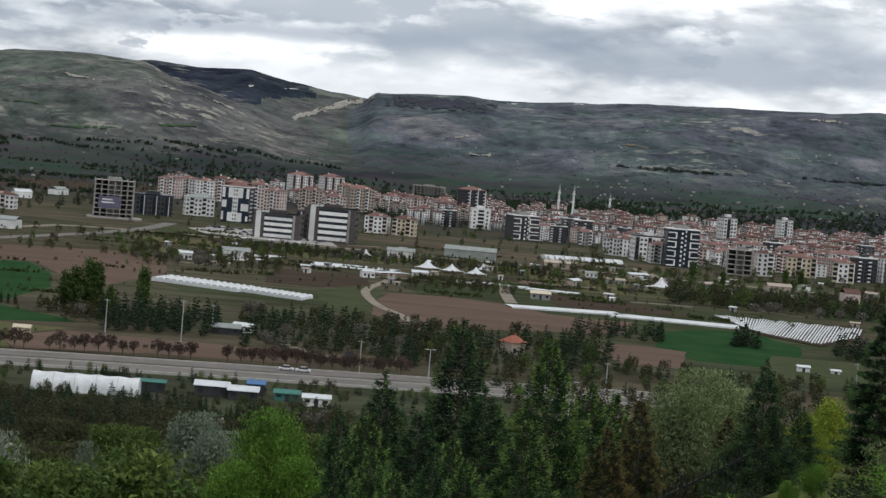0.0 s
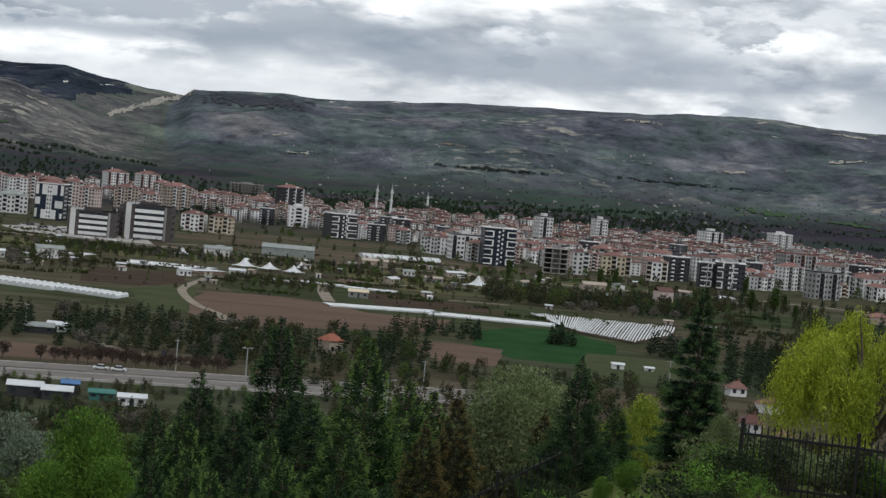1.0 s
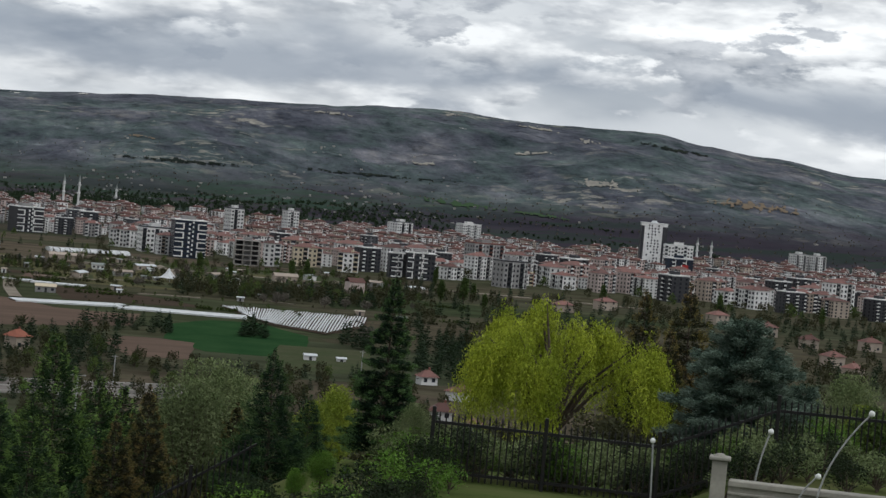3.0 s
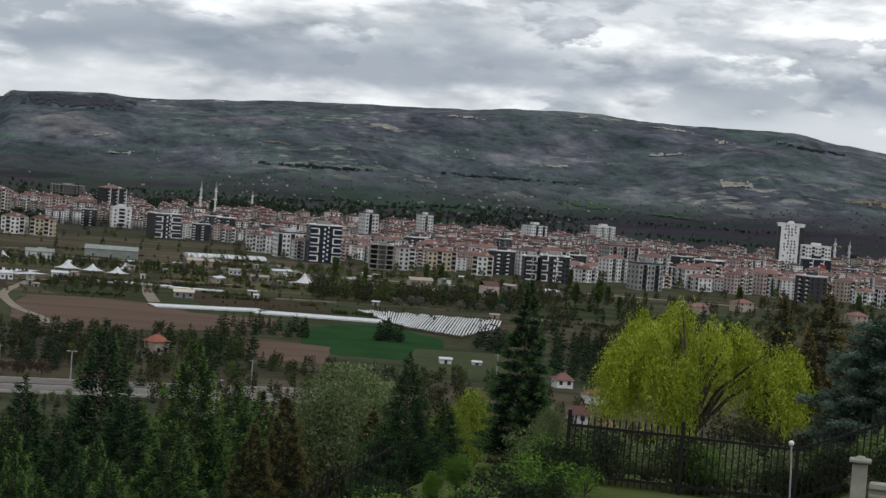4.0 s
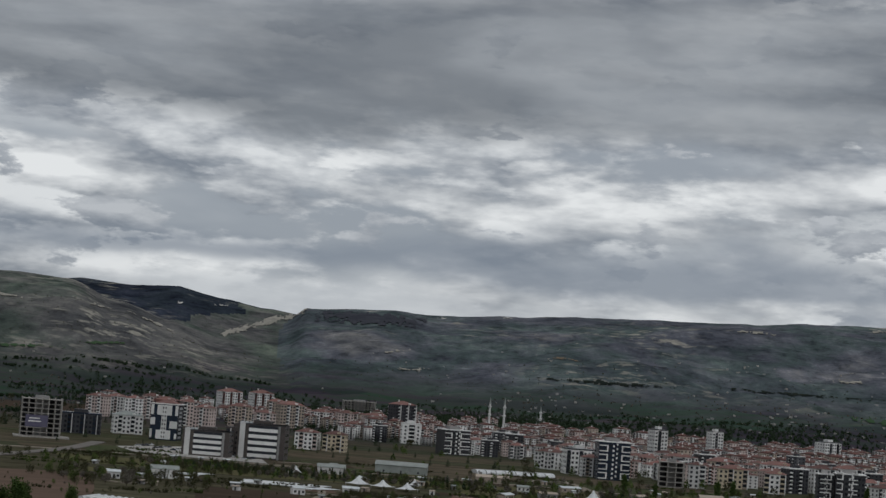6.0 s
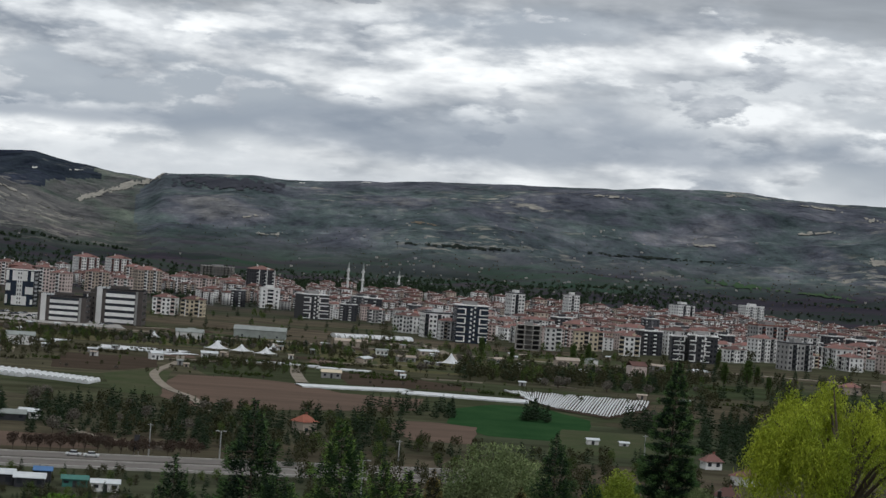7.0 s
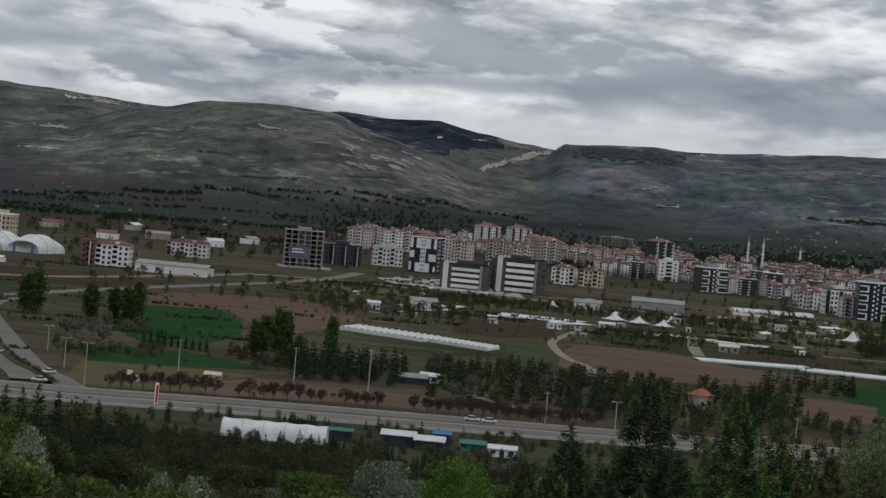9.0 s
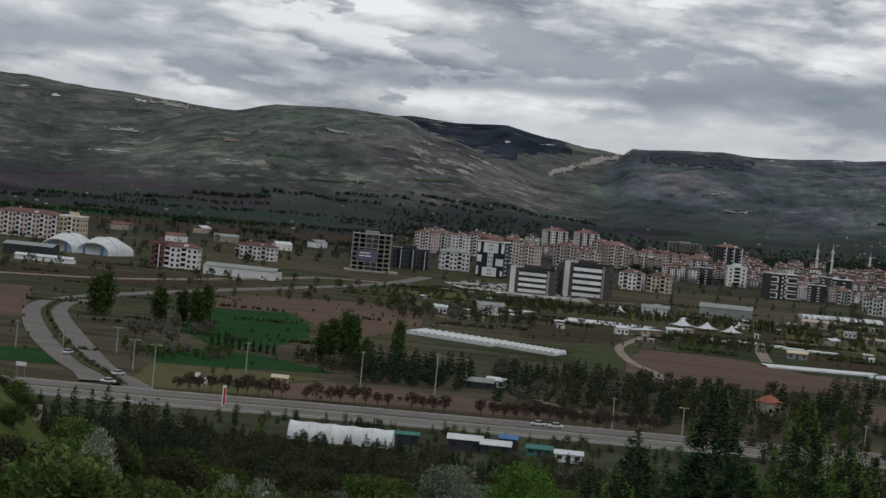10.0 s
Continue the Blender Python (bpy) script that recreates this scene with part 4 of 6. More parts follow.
def car(bearing, dist, turn, mat, label):
    r = root("car", P(bearing, dist, 0.5 if dist < 700 else 0.2), turn, label, "car")
    body = box(-2.1, 2.1, -0.85, 0.85, 0.3, 0.9, bevel=0.12)
    part("body", body, M[mat], r)
    bm = box(-1.2, 1.2, -0.75, 0.75, 0.88, 1.45)
    for v in bm.verts:
        if v.co.z > 1.2:
            v.co.x *= 0.7
            v.co.y *= 0.88
    part("cabin", bm, M["pane"], r)
    part("roof_panel", box(-0.8, 0.8, -0.64, 0.64, 1.46, 1.52, bevel=0.02), M[mat], r)
    for x in (-1.3, 1.3):
        for y in (-0.85, 0.85):
            w = part("wheel", add_tube(bmesh.new(), (x, y - 0.1, 0.32), (x, y + 0.1, 0.32), 0.32, 0.32, 12), M["rubber"], r)
            part("rim", add_tube(bmesh.new(), (x, y - 0.12, 0.32), (x, y + 0.12, 0.32), 0.18, 0.18, 8), M["steel"], w)
    return r


car(-17.75, 628, 75, "carwhite", "white car on the curved road")
car(-16.3, 578, 60, "carwhite", "white car at the junction")
car(-16.55, 556, 10, "carwhite", "white car waiting at the junction")
car(-4.2, 545, 2, "carwhite", "white car on the main road")
car(-3.7, 544, 2, "carwhite", "white car following on the main road")
for _i in range(27):
    car(-6.7 + 0.125 * _i, 1345 + 11 * (_i % 4) - 3.2 * _i, 20 * (_i % 4), ("carwhite", "dark", "navy")[_i % 3], "parked car in the paved yard")


def sign_board(bearing, dist, w, z0, z1, mat, label, turn=0):
    r = root("sign_board", P(bearing, dist), turn, label, "sign")
    part("board", box(-w / 2, w / 2, -0.06, 0.06, z0, z1), M[mat], r)
    for s in (-0.35, 0.35):
        part("post", add_tube(bmesh.new(), (s * w, 0.12, 0), (s * w, 0.12, z1), 0.06, 0.06, 6), M["steel"], r)


sign_board(-13.25, 522, 1.0, 0.6, 6.2, "plaster", "tall narrow red and white banner beside the road")
sign_board(-13.24, 521.8, 0.55, 1.0, 5.6, "red", "narrow red flag banner beside the road")
sign_board(-13.85, 565, 2.0, 1.5, 3.2, "plaster", "white square sign in the verge")
sign_board(-14.05, 580, 1.6, 1.5, 3.0, "plaster", "white square sign in the verge")
sign_board(-2.45, 556, 1.6, 1.8, 6.0, "dark", "dark road sign board on a pole")
sign_board(-19.0, 560, 3.0, 3.0, 4.2, "plaster", "white direction sign over the road")


# ---- town ----
def hip_roof(w, d, z, rise, e=0.7):
    a = max(0.0, (w - d) / 2)
    b = max(0.0, (d - w) / 2)
    verts = [(-w / 2 - e, -d / 2 - e, z), (w / 2 + e, -d / 2 - e, z), (w / 2 + e, d / 2 + e, z), (-w / 2 - e, d / 2 + e, z), (-a, -b, z + rise), (a, b, z + rise)]
    if a >= b:
        faces = [(0, 1, 5, 4), (1, 2, 5), (2, 3, 4, 5), (3, 0, 4), (3, 2, 1, 0)]
    else:
        faces = [(0, 1, 4), (1, 2, 5, 4), (2, 3, 5), (3, 0, 4, 5), (3, 2, 1, 0)]
    return verts, faces


def apartment(place, turn, w, d, floors, wall, trim, roof="tileroof", label="", flat=False, seed=0, fh=3.0, group="", bays=None, name="apartment_block", sink=0.0, accent="plaster"):
    """A block of flats: walls, rows of windows, stacked balconies with parapets, plinth, hip or flat roof, chimneys."""
    r = root(name, place, turn, label, "building", group)
    H = floors * fh + 0.8
    part("wall", box(-w / 2, w / 2, -d / 2, d / 2, -sink, H), M[wall], r)
    panes, slabs, strips = [], [], []
    bays = bays or max(3, int(w / 3.0))
    step_x = w / bays
    stacks = {i for i in range(bays) if (i + seed) % 3 == 1}
    for i in range(bays):
        x = -w / 2 + (i + 0.5) * step_x
        for s in (-1, 1):
            if i in stacks:
                # loggia column: a dark flush pane stands for the shaded recess behind parapets
                panes.append((x - step_x * 0.45, x + step_x * 0.45, s * d / 2 - 0.06, s * d / 2 + 0.06, 0.6, H - 0.6))
                strips.append((x + step_x * 0.46, x + step_x * 0.62, s * (d / 2 + 0.55) - 0.6, s * (d / 2 + 0.55) + 0.6, 0, H - 0.2))
            for k in range(floors):
                z = 0.9 + k * fh
                if i in stacks:
                    y0, y1 = sorted((s * d / 2, s * (d / 2 + 1.3)))
                    slabs.append((x - step_x * 0.45, x + step_x * 0.45, y0, y1, z - 0.35, z - 0.15))
                    yo = s * (d / 2 + 1.25)
                    slabs.append((x - step_x * 0.45, x + step_x * 0.45, yo - 0.06, yo + 0.06, z - 0.15, z + 0.75))
                else:
                    panes.append((x - 0.8, x + 0.8, s * d / 2 - 0.06, s * d / 2 + 0.06, z, z + 1.65))
    n = max(2, int(d / 3.8))
    for k in range(floors):
        z = 0.9 + k * fh
        for i in range(n):
            y = -d / 2 + (i + 0.5) * d / n
            for s in (-1, 1):
                panes.append((s * w / 2 - 0.06, s * w / 2 + 0.06, y - 0.75, y + 0.75, z, z + 1.65))
    quick_boxes("glazing", panes, M["pane"], r, "stuff")
    quick_boxes("balcony_work", slabs, M[trim], r, "stuff")
    quick_boxes("facade_trim", strips, M[accent], r, "stuff")
    if flat:
        part("parapet", box(-w / 2 - 0.2, w / 2 + 0.2, -d / 2 - 0.2, d / 2 + 0.2, H, H + 0.9), M[trim], r)
        part("roof_house", box(-w / 6, w / 6, -d / 5, d / 5, H + 0.9, H + 3.2), M[wall], r)
    else:
        v, f = hip_roof(w, d, H, min(w, d) * 0.2)
        mesh_object("roof", v, f, M[roof], r)
        part("chimney", box(-w / 5, -w / 5 + 1.0, 0.5, 1.4, H + 0.3, H + min(w, d) * 0.2 + 1.0), M["plaster"], r)
        part("roof_dormer", box(w / 8, w / 8 + 2.4, -d / 2 + 0.6, -d / 6, H, H + 1.7), M[trim], r)
    return r


def frame_building(place, turn, w, d, floors, label, fh=3.2, banner=False, name="concrete_shell"):
    """An unfinished block: bare slabs and columns, open between them."""
    r = root(name, place, turn, label, "building")
    for k in range(floors + 1):
        part("slab", box(-w / 2, w / 2, -d / 2, d / 2, k * fh, k * fh + 0.35), M["concrete"], r)
    nx, ny = max(3, int(w / 4.5)), max(2, int(d / 5))
    for i in range(nx + 1):
        for j in range(ny + 1):
            x, y = -w / 2 + 0.3 + (w - 0.6) * i / nx, -d / 2 + 0.3 + (d - 0.6) * j / ny
            part("column", box(x - 0.3, x + 0.3, y - 0.3, y + 0.3, 0, floors * fh + 1.2), M["concrete"], r)
    part("core", box(-w / 6, w / 6, -d / 6, d / 4, 0, floors * fh + 2.5), M["greywall"], r)
    part("back_infill", box(-w / 2 + 0.7, w / 2 - 0.7, d / 2 - 0.6, d / 2 - 0.3, 0.35, floors * fh), M["dark"], r)
    if banner:
        part("banner", box(-w / 2 + 3, w / 6, -d / 2 - 0.25, -d / 2 - 0.1, 7, 15), M["banner"], r, "violet-grey advertising sheet")
        for k, (x0, x1) in enumerate(((-8, -1), (-8.4, 0.0))):
            part("banner_line", box(x0, x1, -d / 2 - 0.32, -d / 2 - 0.26, 12.4 - 2 * k, 13.2 - 2 * k), M["plaster"], r)
        part("podium", box(-w / 2 - 4, w / 2 + 6, -d / 2 - 4, d / 2, 0, 1.0), M["concrete"], r)
    return r


def office(place, turn, w, d, h, label, strips=5, tower_side=-1):
    """A dark brown office block with pale horizontal panels and a pale stair strip."""
    r = root("office_block", place, turn, label, "building")
    part("wall", box(-w / 2, w / 2, -d / 2, d / 2, 0, h), M["brownclad"], r)
    x0, x1 = (-w / 2 + w * 0.24, w / 2 - w * 0.16) if tower_side < 0 else (-w / 2 + w * 0.12, w / 2 - w * 0.28)
    fh = (h - 2.2) / strips
    for k in range(strips):
        z = 1.2 + k * fh
        part("panel", box(x0, x1, -d / 2 - 0.35, -d / 2 + 0.05, z, z + fh * 0.55), M["plaster"], r)
        part("window_band", box(x0, x1, -d / 2 - 0.12, -d / 2 + 0.04, z + fh * 0.55, z + fh), M["pane"], r)
        part("side_band", box(w / 2 - 0.04, w / 2 + 0.12, -d / 2 + 2, d / 2 - 2, z + fh * 0.5, z + fh * 0.9), M["pane"], r)
    s0 = -w / 2 + w * 0.05
    part("stair_strip", box(s0, s0 + w * 0.11, -d / 2 - 0.5, -d / 2 + 0.05, 0, h + 0.8), M["plaster"], r)
    part("pier", box(x1 + 0.4, x1 + 1.8, -d / 2 - 0.4, -d / 2 + 0.05, 0, h - 0.6), M["greywall"], r)
    part("roof_plant", box(-w / 5, w / 6, -d / 5, d / 5, h, h + 2.0), M["brownclad"], r)
    part("parapet", box(-w / 2 - 0.2, w / 2 + 0.2, -d / 2 - 0.2, d / 2 + 0.2, h - 0.5, h), M["dark"], r)
    for k in range(3):
        part("roof_unit", box(-w / 2 + 2 + 2.6 * k, -w / 2 + 3.8 + 2.6 * k, -d / 2 + 1, -d / 2 + 2.6, h, h + 1.2), M["whitemetal"], r)
    return r


def panel_tower(place, turn, w, d, floors, label, base="navy", accent="plaster", cols=((0.0, 0.3), (0.7, 1.0)), bands=True, fh=3.1):
    """A dark-clad block with white bracket-shaped balcony frames."""
    r = root("clad_apartment_block", place, turn, label, "building")
    H = floors * fh + 1
    part("wall", box(-w / 2, w / 2, -d / 2, d / 2, 0, H), M[base], r)
    panes = []
    for k in range(floors):
        for i in range(7):
            x = -w / 2 + (i + 0.5) * w / 7
            panes.append((x - 0.8, x + 0.8, -d / 2 - 0.1, -d / 2 + 0.02, 1 + k * fh, 2.6 + k * fh))
            y = -d / 2 + (i + 0.5) * d / 7
            panes.append((w / 2 - 0.02, w / 2 + 0.1, y - 0.6, y + 0.6, 1 + k * fh, 2.6 + k * fh))
    quick_boxes("glazing", panes, M["pane"], r, "stuff")
    for a, b in cols:
        x0, x1 = -w / 2 + a * w + 0.3, -w / 2 + b * w - 0.3
        for k in range(0, floors, 2):
            z0 = 0.8 + k * fh
            z1 = z0 + fh * 1.45
            y0, y1 = -d / 2 - 1.0, -d / 2 + 0.02
            bm = bmesh.new()
            add_box(bm, x0, x1, y0, y1, z0, z0 + 0.7)
            add_box(bm, x0, x1, y0, y1, z1 - 0.7, z1)
            add_box(bm, x0 if a > 0.4 else x1 - 0.8, x0 + 0.8 if a > 0.4 else x1, y0, y1, z0 + 0.7, z1 - 0.7)
            part("balcony_frame", bm, M[accent], r)
    for k in range(floors):
        part("centre_panel", box(-w * 0.07, -w * 0.01, -d / 2 - 0.2, -d / 2 + 0.02, 0.8 + k * fh, 0.8 + k * fh + 1.5), M[accent], r)
        part("centre_panel", box(w * 0.05, w * 0.1, -d / 2 - 0.2, -d / 2 + 0.02, 2.2 + k * fh, 2.2 + k * fh + 1.5), M[accent], r)
    part("cornice", box(-w / 2 - 0.4, w / 2 + 0.4, -d / 2 - 0.6, d / 2 + 0.4, H, H + 0.7), M[accent], r)
    part("roof_house", box(-w / 4, w / 6, -d / 4, d / 4, H + 0.7, H + 3), M["greywall"], r)
    return r


def chequered_tower(place, turn, w, d, h, label):
    """A dark block whose front carries white panels in a stepped cross pattern."""
    r = root("clad_apartment_block", place, turn, label, "building")
    part("wall", box(-w / 2, w / 2, -d / 2, d / 2, 0, h), M["navy"], r)
    for x0, x1, z0, z1 in ((-0.10, 0.10, 0.28, 0.70), (-0.27, 0.27, 0.70, 0.98), (-0.27, 0.27, 0.03, 0.28), (-0.50, -0.40, 0.70, 0.98), (0.40, 0.50, 0.70, 0.98), (-0.50, -0.33, 0.42, 0.62), (0.22, 0.50, 0.34, 0.54), (-0.50, -0.42, 0.06, 0.3), (0.42, 0.50, 0.06, 0.2)):
        part("panel", box(x0 * w, x1 * w, -d / 2 - 0.5, -d / 2 + 0.05, z0 * h, z1 * h), M["plaster"], r)
    for k in range(8):
        for x in (-0.045, 0.045):
            part("window", box((x - 0.02) * w, (x + 0.02) * w, -d / 2 - 0.6, -d / 2 - 0.4, 1.8 + k * 3.0, 3.2 + k * 3.0), M["pane"], r)
        part("side_window", box(w / 2 - 0.02, w / 2 + 0.08, -d / 4, d / 4, 1.6 + k * 3.0, 3.2 + k * 3.0), M["greywall"], r)
    part("parapet", box(-w / 2 - 0.2, w / 2 + 0.2, -d / 2 - 0.55, d / 2 + 0.2, h, h + 0.7), M["plaster"], r)
    v, f = hip_roof(w * 0.8, d * 0.8, h + 0.7, 3.0)
    mesh_object("roof", v, f, M["tileroof"], r)
    return r


def slab_tower(place, turn, w, d, h, label):
    """A tall white slab with dark corners, dark flank and scattered windows."""
    r = root("tower_block", place, turn, label, "building")
    part("wall", box(-w / 2, w / 2, -d / 2, d / 2, 0, h), M["plaster"], r)
    part("dark_corner", box(-w / 2 - 0.15, -w / 2 + w * 0.1, -d / 2 - 0.15, d / 2, 2, h - 3), M["dark"], r)
    part("dark_corner", box(w / 2 - w * 0.19, w / 2 + 0.15, -d / 2 - 0.15, d / 2 + 0.1, 2, h - 3), M["dark"], r)
    rnd = random.Random(5)
    for k in range(15):
        for i in range(4):
            if rnd.random() < 0.72:
                x = -w / 2 + w * (0.27 + 0.13 * i) + rnd.uniform(-0.4, 0.4)
                part("window", box(x - 0.7, x + 0.7, -d / 2 - 0.1, -d / 2 + 0.02, 4 + k * 2.9, 5.8 + k * 2.9), M["pane"], r)
    part("cornice", box(-w / 2 - 0.3, w / 2 + 0.3, -d / 2 - 0.4, d / 2 + 0.3, h - 0.6, h + 0.4), M["plaster"], r)
    part("roof_dome", add_tube(bmesh.new(), (0, 0, h + 0.4), (0, 0, h + 2.4), 3.6, 2.0, 14), M["whitemetal"], r)
    return r


def minaret(place, h, label):
    r = root("minaret", place, 0, label, "minaret")
    part("shaft", add_tube(bmesh.new(), (0, 0, 0), (0, 0, h * 0.8), 1.35, 1.1, 12), M["plaster"], r)
    for z in (0.45, 0.68):
        part("gallery", add_tube(add_tube(bmesh.new(), (0, 0, h * z), (0, 0, h * z + 1.2), 1.3, 2.1, 12), (0, 0, h * z + 1.2), (0, 0, h * z + 2.3), 2.1, 2.1, 12), M["plaster"], r)
    part("spire", add_tube(bmesh.new(), (0, 0, h * 0.8), (0, 0, h), 1.3, 0.05, 12), M["greyroof"], r)
    return r


def dome_hall(place, turn, w, d, h, label):
    """A white air-tight sports hall with a vaulted cover and blue ribs."""
    r = root("sports_hall", place, turn, label, "hall")
    n, k = 12, 16
    verts, faces = [], []
    for i in range(n + 1):
        t = i / n
        swell = 1 - 0.35 * abs(2 * t - 1) ** 2.5
        for j in range(k + 1):
            th = math.pi * j / k
            verts.append((w / 2 * math.cos(th), -d / 2 + d * t, h * swell * math.sin(th) ** 0.75))
    for i in range(n):
        for j in range(k):
            a = i * (k + 1) + j
            faces.append((a, a + 1, a + k + 2, a + k + 1))
    faces.append(tuple(range(k + 1))), faces.append(tuple(range(n * (k + 1), n * (k + 1) + k + 1)))
    mesh_object("cover", verts, faces, M["film"], r, True)
    for i in (0, 4, 8, 12):
        bm = bmesh.new()
        for j in range(k):
            p, q = Vector(verts[i * (k + 1) + j]), Vector(verts[i * (k + 1) + j + 1])
            add_tube(bm, p * 1.01, q * 1.01, 0.5, 0.5, 5)
        part("rib", bm, M["whitemetal"], r)
    for s in (-0.28, 0.28):
        part("stripe", box(w * s - 0.8, w * s + 0.8, -d / 2 - 0.15, -d / 2 + 0.02, 0, h * 0.52), M["bluesheet"], r)
    return r


# landmark buildings
frame_building(P(-9.45, 1385, 0), 12, 27, 16, 8, "unfinished concrete apartment shell with a violet-grey banner", banner=True)
apartment(P(-8.35, 1490, 0), 6, 30, 14, 4, "dark", "navy", flat=True, label="low dark glass office with blue accents", seed=2, fh=3.4)
apartment(P(-7.05, 1545, 0), 14, 22, 16, 4, "plaster", "plaster", "greyroof", "pale four-storey hall with a shallow grey roof", seed=3, fh=3.3)
chequered_tower(P(-5.95, 1480, 0), -8, 20, 17, 26, "black and white clad apartment tower with a stepped pattern")
office(P(-4.75, 1285, 0), -6, 30, 16, 16.5, "dark brown office block with pale panel bands", 4)
office(P(-3.2, 1300, 0), -6, 31, 18, 22.5, "taller dark brown office block with pale panel bands", 5)
apartment(P(-3.95, 1320, 0), -6, 12, 14, 5, "brownclad", "brownclad", flat=True, label="brown link block between the offices", seed=7, fh=3.4)
for _k, (_a, _d, _w, _f, _wall, _trim) in enumerate((
        (-7.9, 1900, 18, 6, "pinkwall", "plaster"), (-7.4, 1930, 18, 6, "plaster", "pinkwall"), (-6.9, 1905, 16, 6, "plaster", "plaster"), (-6.4, 1920, 18, 7, "pinkwall", "plaster"),
        (-5.35, 1800, 16, 7, "pinkwall", "plaster"), (-4.9, 1760, 15, 6, "pinkwall", "plaster"), (-2.9, 2100, 18, 7, "tan", "plaster"), (-1.6, 2050, 22, 5, "plaster", "pinkwall"), (-0.9, 2080, 20, 5, "pinkwall", "tan"),
        (-0.1, 2060, 22, 5, "pinkwall", "plaster"), (0.4, 2000, 16, 5, "plaster", "plaster"), (-6.0, 1800, 20, 7, "maroon", "pinkwall"), (-3.9, 1900, 22, 6, "tan", "pinkwall"), (-3.2, 1850, 18, 5, "pinkwall", "plaster"))):
    apartment(P(_a, _d, 0), 11 * (_k % 5) - 20, _w, 15, _f, _wall, _trim, label="salmon and white apartment block with red tiled roof", seed=_k, group="apartment blocks at the edge of town")
apartment(P(-4.25, 2270, 0), 25, 24, 20, 8, "plaster", "maroon", "tileroof", "tall white apartment block with dark red balconies", seed=4, fh=3.1)
apartment(P(-3.35, 2330, 0), 25, 24, 20, 8, "plaster", "maroon", "tileroof", "tall white apartment block with dark red balconies", seed=4, fh=3.1)
apartment(P(-2.5, 1960, 0), 18, 24, 18, 7, "tan", "plaster", "tileroof", "tan apartment block with pale balconies", seed=5, fh=3.1)
apartment(P(-1.95, 1500, 0), -8, 17, 13, 4, "plaster", "pinkwall", label="white apartment block with salmon strips", seed=6)
apartment(P(-1.15, 1495, 0), -8, 17, 13, 4, "cream", "cream", label="cream yellow apartment block with red roof", seed=1)
frame_building(P(-0.55, 2640, 0), 10, 42, 18, 6, "unfinished grey concrete block past the town")
apartment(P(0.68, 1985, 0), 32, 21, 18, 9, "dark", "plaster", "tileroof", "dark tower block with white balcony stacks", seed=4, fh=3.3)
apartment(P(0.98, 1780, 0), 5, 17, 15, 5, "plaster", "plaster", flat=True, label="plain white block with few windows", seed=9, fh=3.3, bays=3)
panel_tower(P(2.2, 1605, 0), 20, 22, 18, 6, "white and dark glass apartment block", base="dark", cols=((0.0, 0.3), (0.6, 1.0)))
panel_tower(P(6.75, 1388, 0), 4, 22, 17, 8, "navy apartment block with white bracket balconies")
apartment(P(5.8, 1435, 0), 8, 21, 16, 5, "plaster", "dark", flat=True, label="white and charcoal apartment block with flat roof", seed=4, fh=3.3)
frame_building(P(8.45, 1352, 0), -6, 17, 15, 5, "dark unfinished concrete apartment block", fh=3.3)
apartment(P(9.15, 1370, 0), -6, 11, 14, 5, "plaster", "plaster", label="white apartment block with red roof", seed=2)
apartment(P(10.15, 1412, 0), -4, 20, 14, 4, "cream", "tan", label="cream apartment block with hip roof", seed=8, fh=3.2)
apartment(P(11.35, 1380, 0), -12, 14, 13, 4, "plaster", "cream", label="white apartment block with red roof", seed=4, fh=3.2)
panel_tower(P(12.72, 1362, 0), -6, 10, 15, 5, "black and white clad apartment block", base="dark", cols=((0.1, 0.9),))
panel_tower(P(13.4, 1358, 0), -6, 19, 15, 5, "black and white apartment block with tall strips", base="dark", cols=((0.0, 0.25), (0.5, 0.75)), fh=3.4)
apartment(P(16.0, 1362, 0), 16, 19, 15, 5, "greywall", "dark", flat=True, label="grey apartment block with dark frames", seed=6, fh=3.4)
apartment(P(15.2, 1560, 0), 16, 26, 16, 7, "greywall", "maroon", flat=True, label="grey apartment block with maroon balconies", seed=3, fh=3.2)
slab_tower(P(19.98, 1980, 0), -14, 25, 18, 48, "tall white tower block with dark corners")
apartment(P(20.72, 1930, 0), -14, 27, 16, 8, "plaster", "plaster", flat=True, label="white office block beside the tower", seed=1, fh=3.5)
apartment(P(20.75, 1850, 0), -14, 26, 14, 5, "navy", "plaster", flat=True, label="low navy glass hall beside the tower", seed=2, fh=3.5)
_flag = root("hanging_flag", P(20.95, 1838, 11), -14, "red cloth banner on a facade", "flag")
part("cloth", box(-3, 3, -0.1, 0.1, -2.5, 2.5), M["red"], _flag)
apartment(P(14.7, 2400, 0), 20, 26, 16, 7, "plaster", "plaster", flat=True, label="pale tower block at the back of town", seed=5, fh=3.2)
apartment(P(12.75, 2150, 0), 24, 21, 18, 7, "plaster", "dark", flat=True, label="white flat-roofed block with dark flank", seed=5, fh=3.2)
apartment(P(24.1, 2250, 0), 10, 15, 16, 8, "plaster", "greywall", flat=True, label="tall white twin block with flat roof", seed=4, fh=3.1)
apartment(P(24.6, 2250, 0), 10, 13, 16, 8, "plaster", "greywall", flat=True, label="tall white twin block with flat roof", seed=4, fh=3.1)
apartment(P(8.0, 1750, 0), 14, 12, 16, 9, "plaster", "dark", flat=True, label="slim white tower block with dark flank", seed=3, fh=3.2)
apartment(P(9.6, 2050, 0), 14, 12, 16, 8, "plaster", "greywall", flat=True, label="slim white tower block with dark flank", seed=3, fh=3.2)
minaret(P(3.18, 2400, 0), 41, "slim white minaret with grey spire")
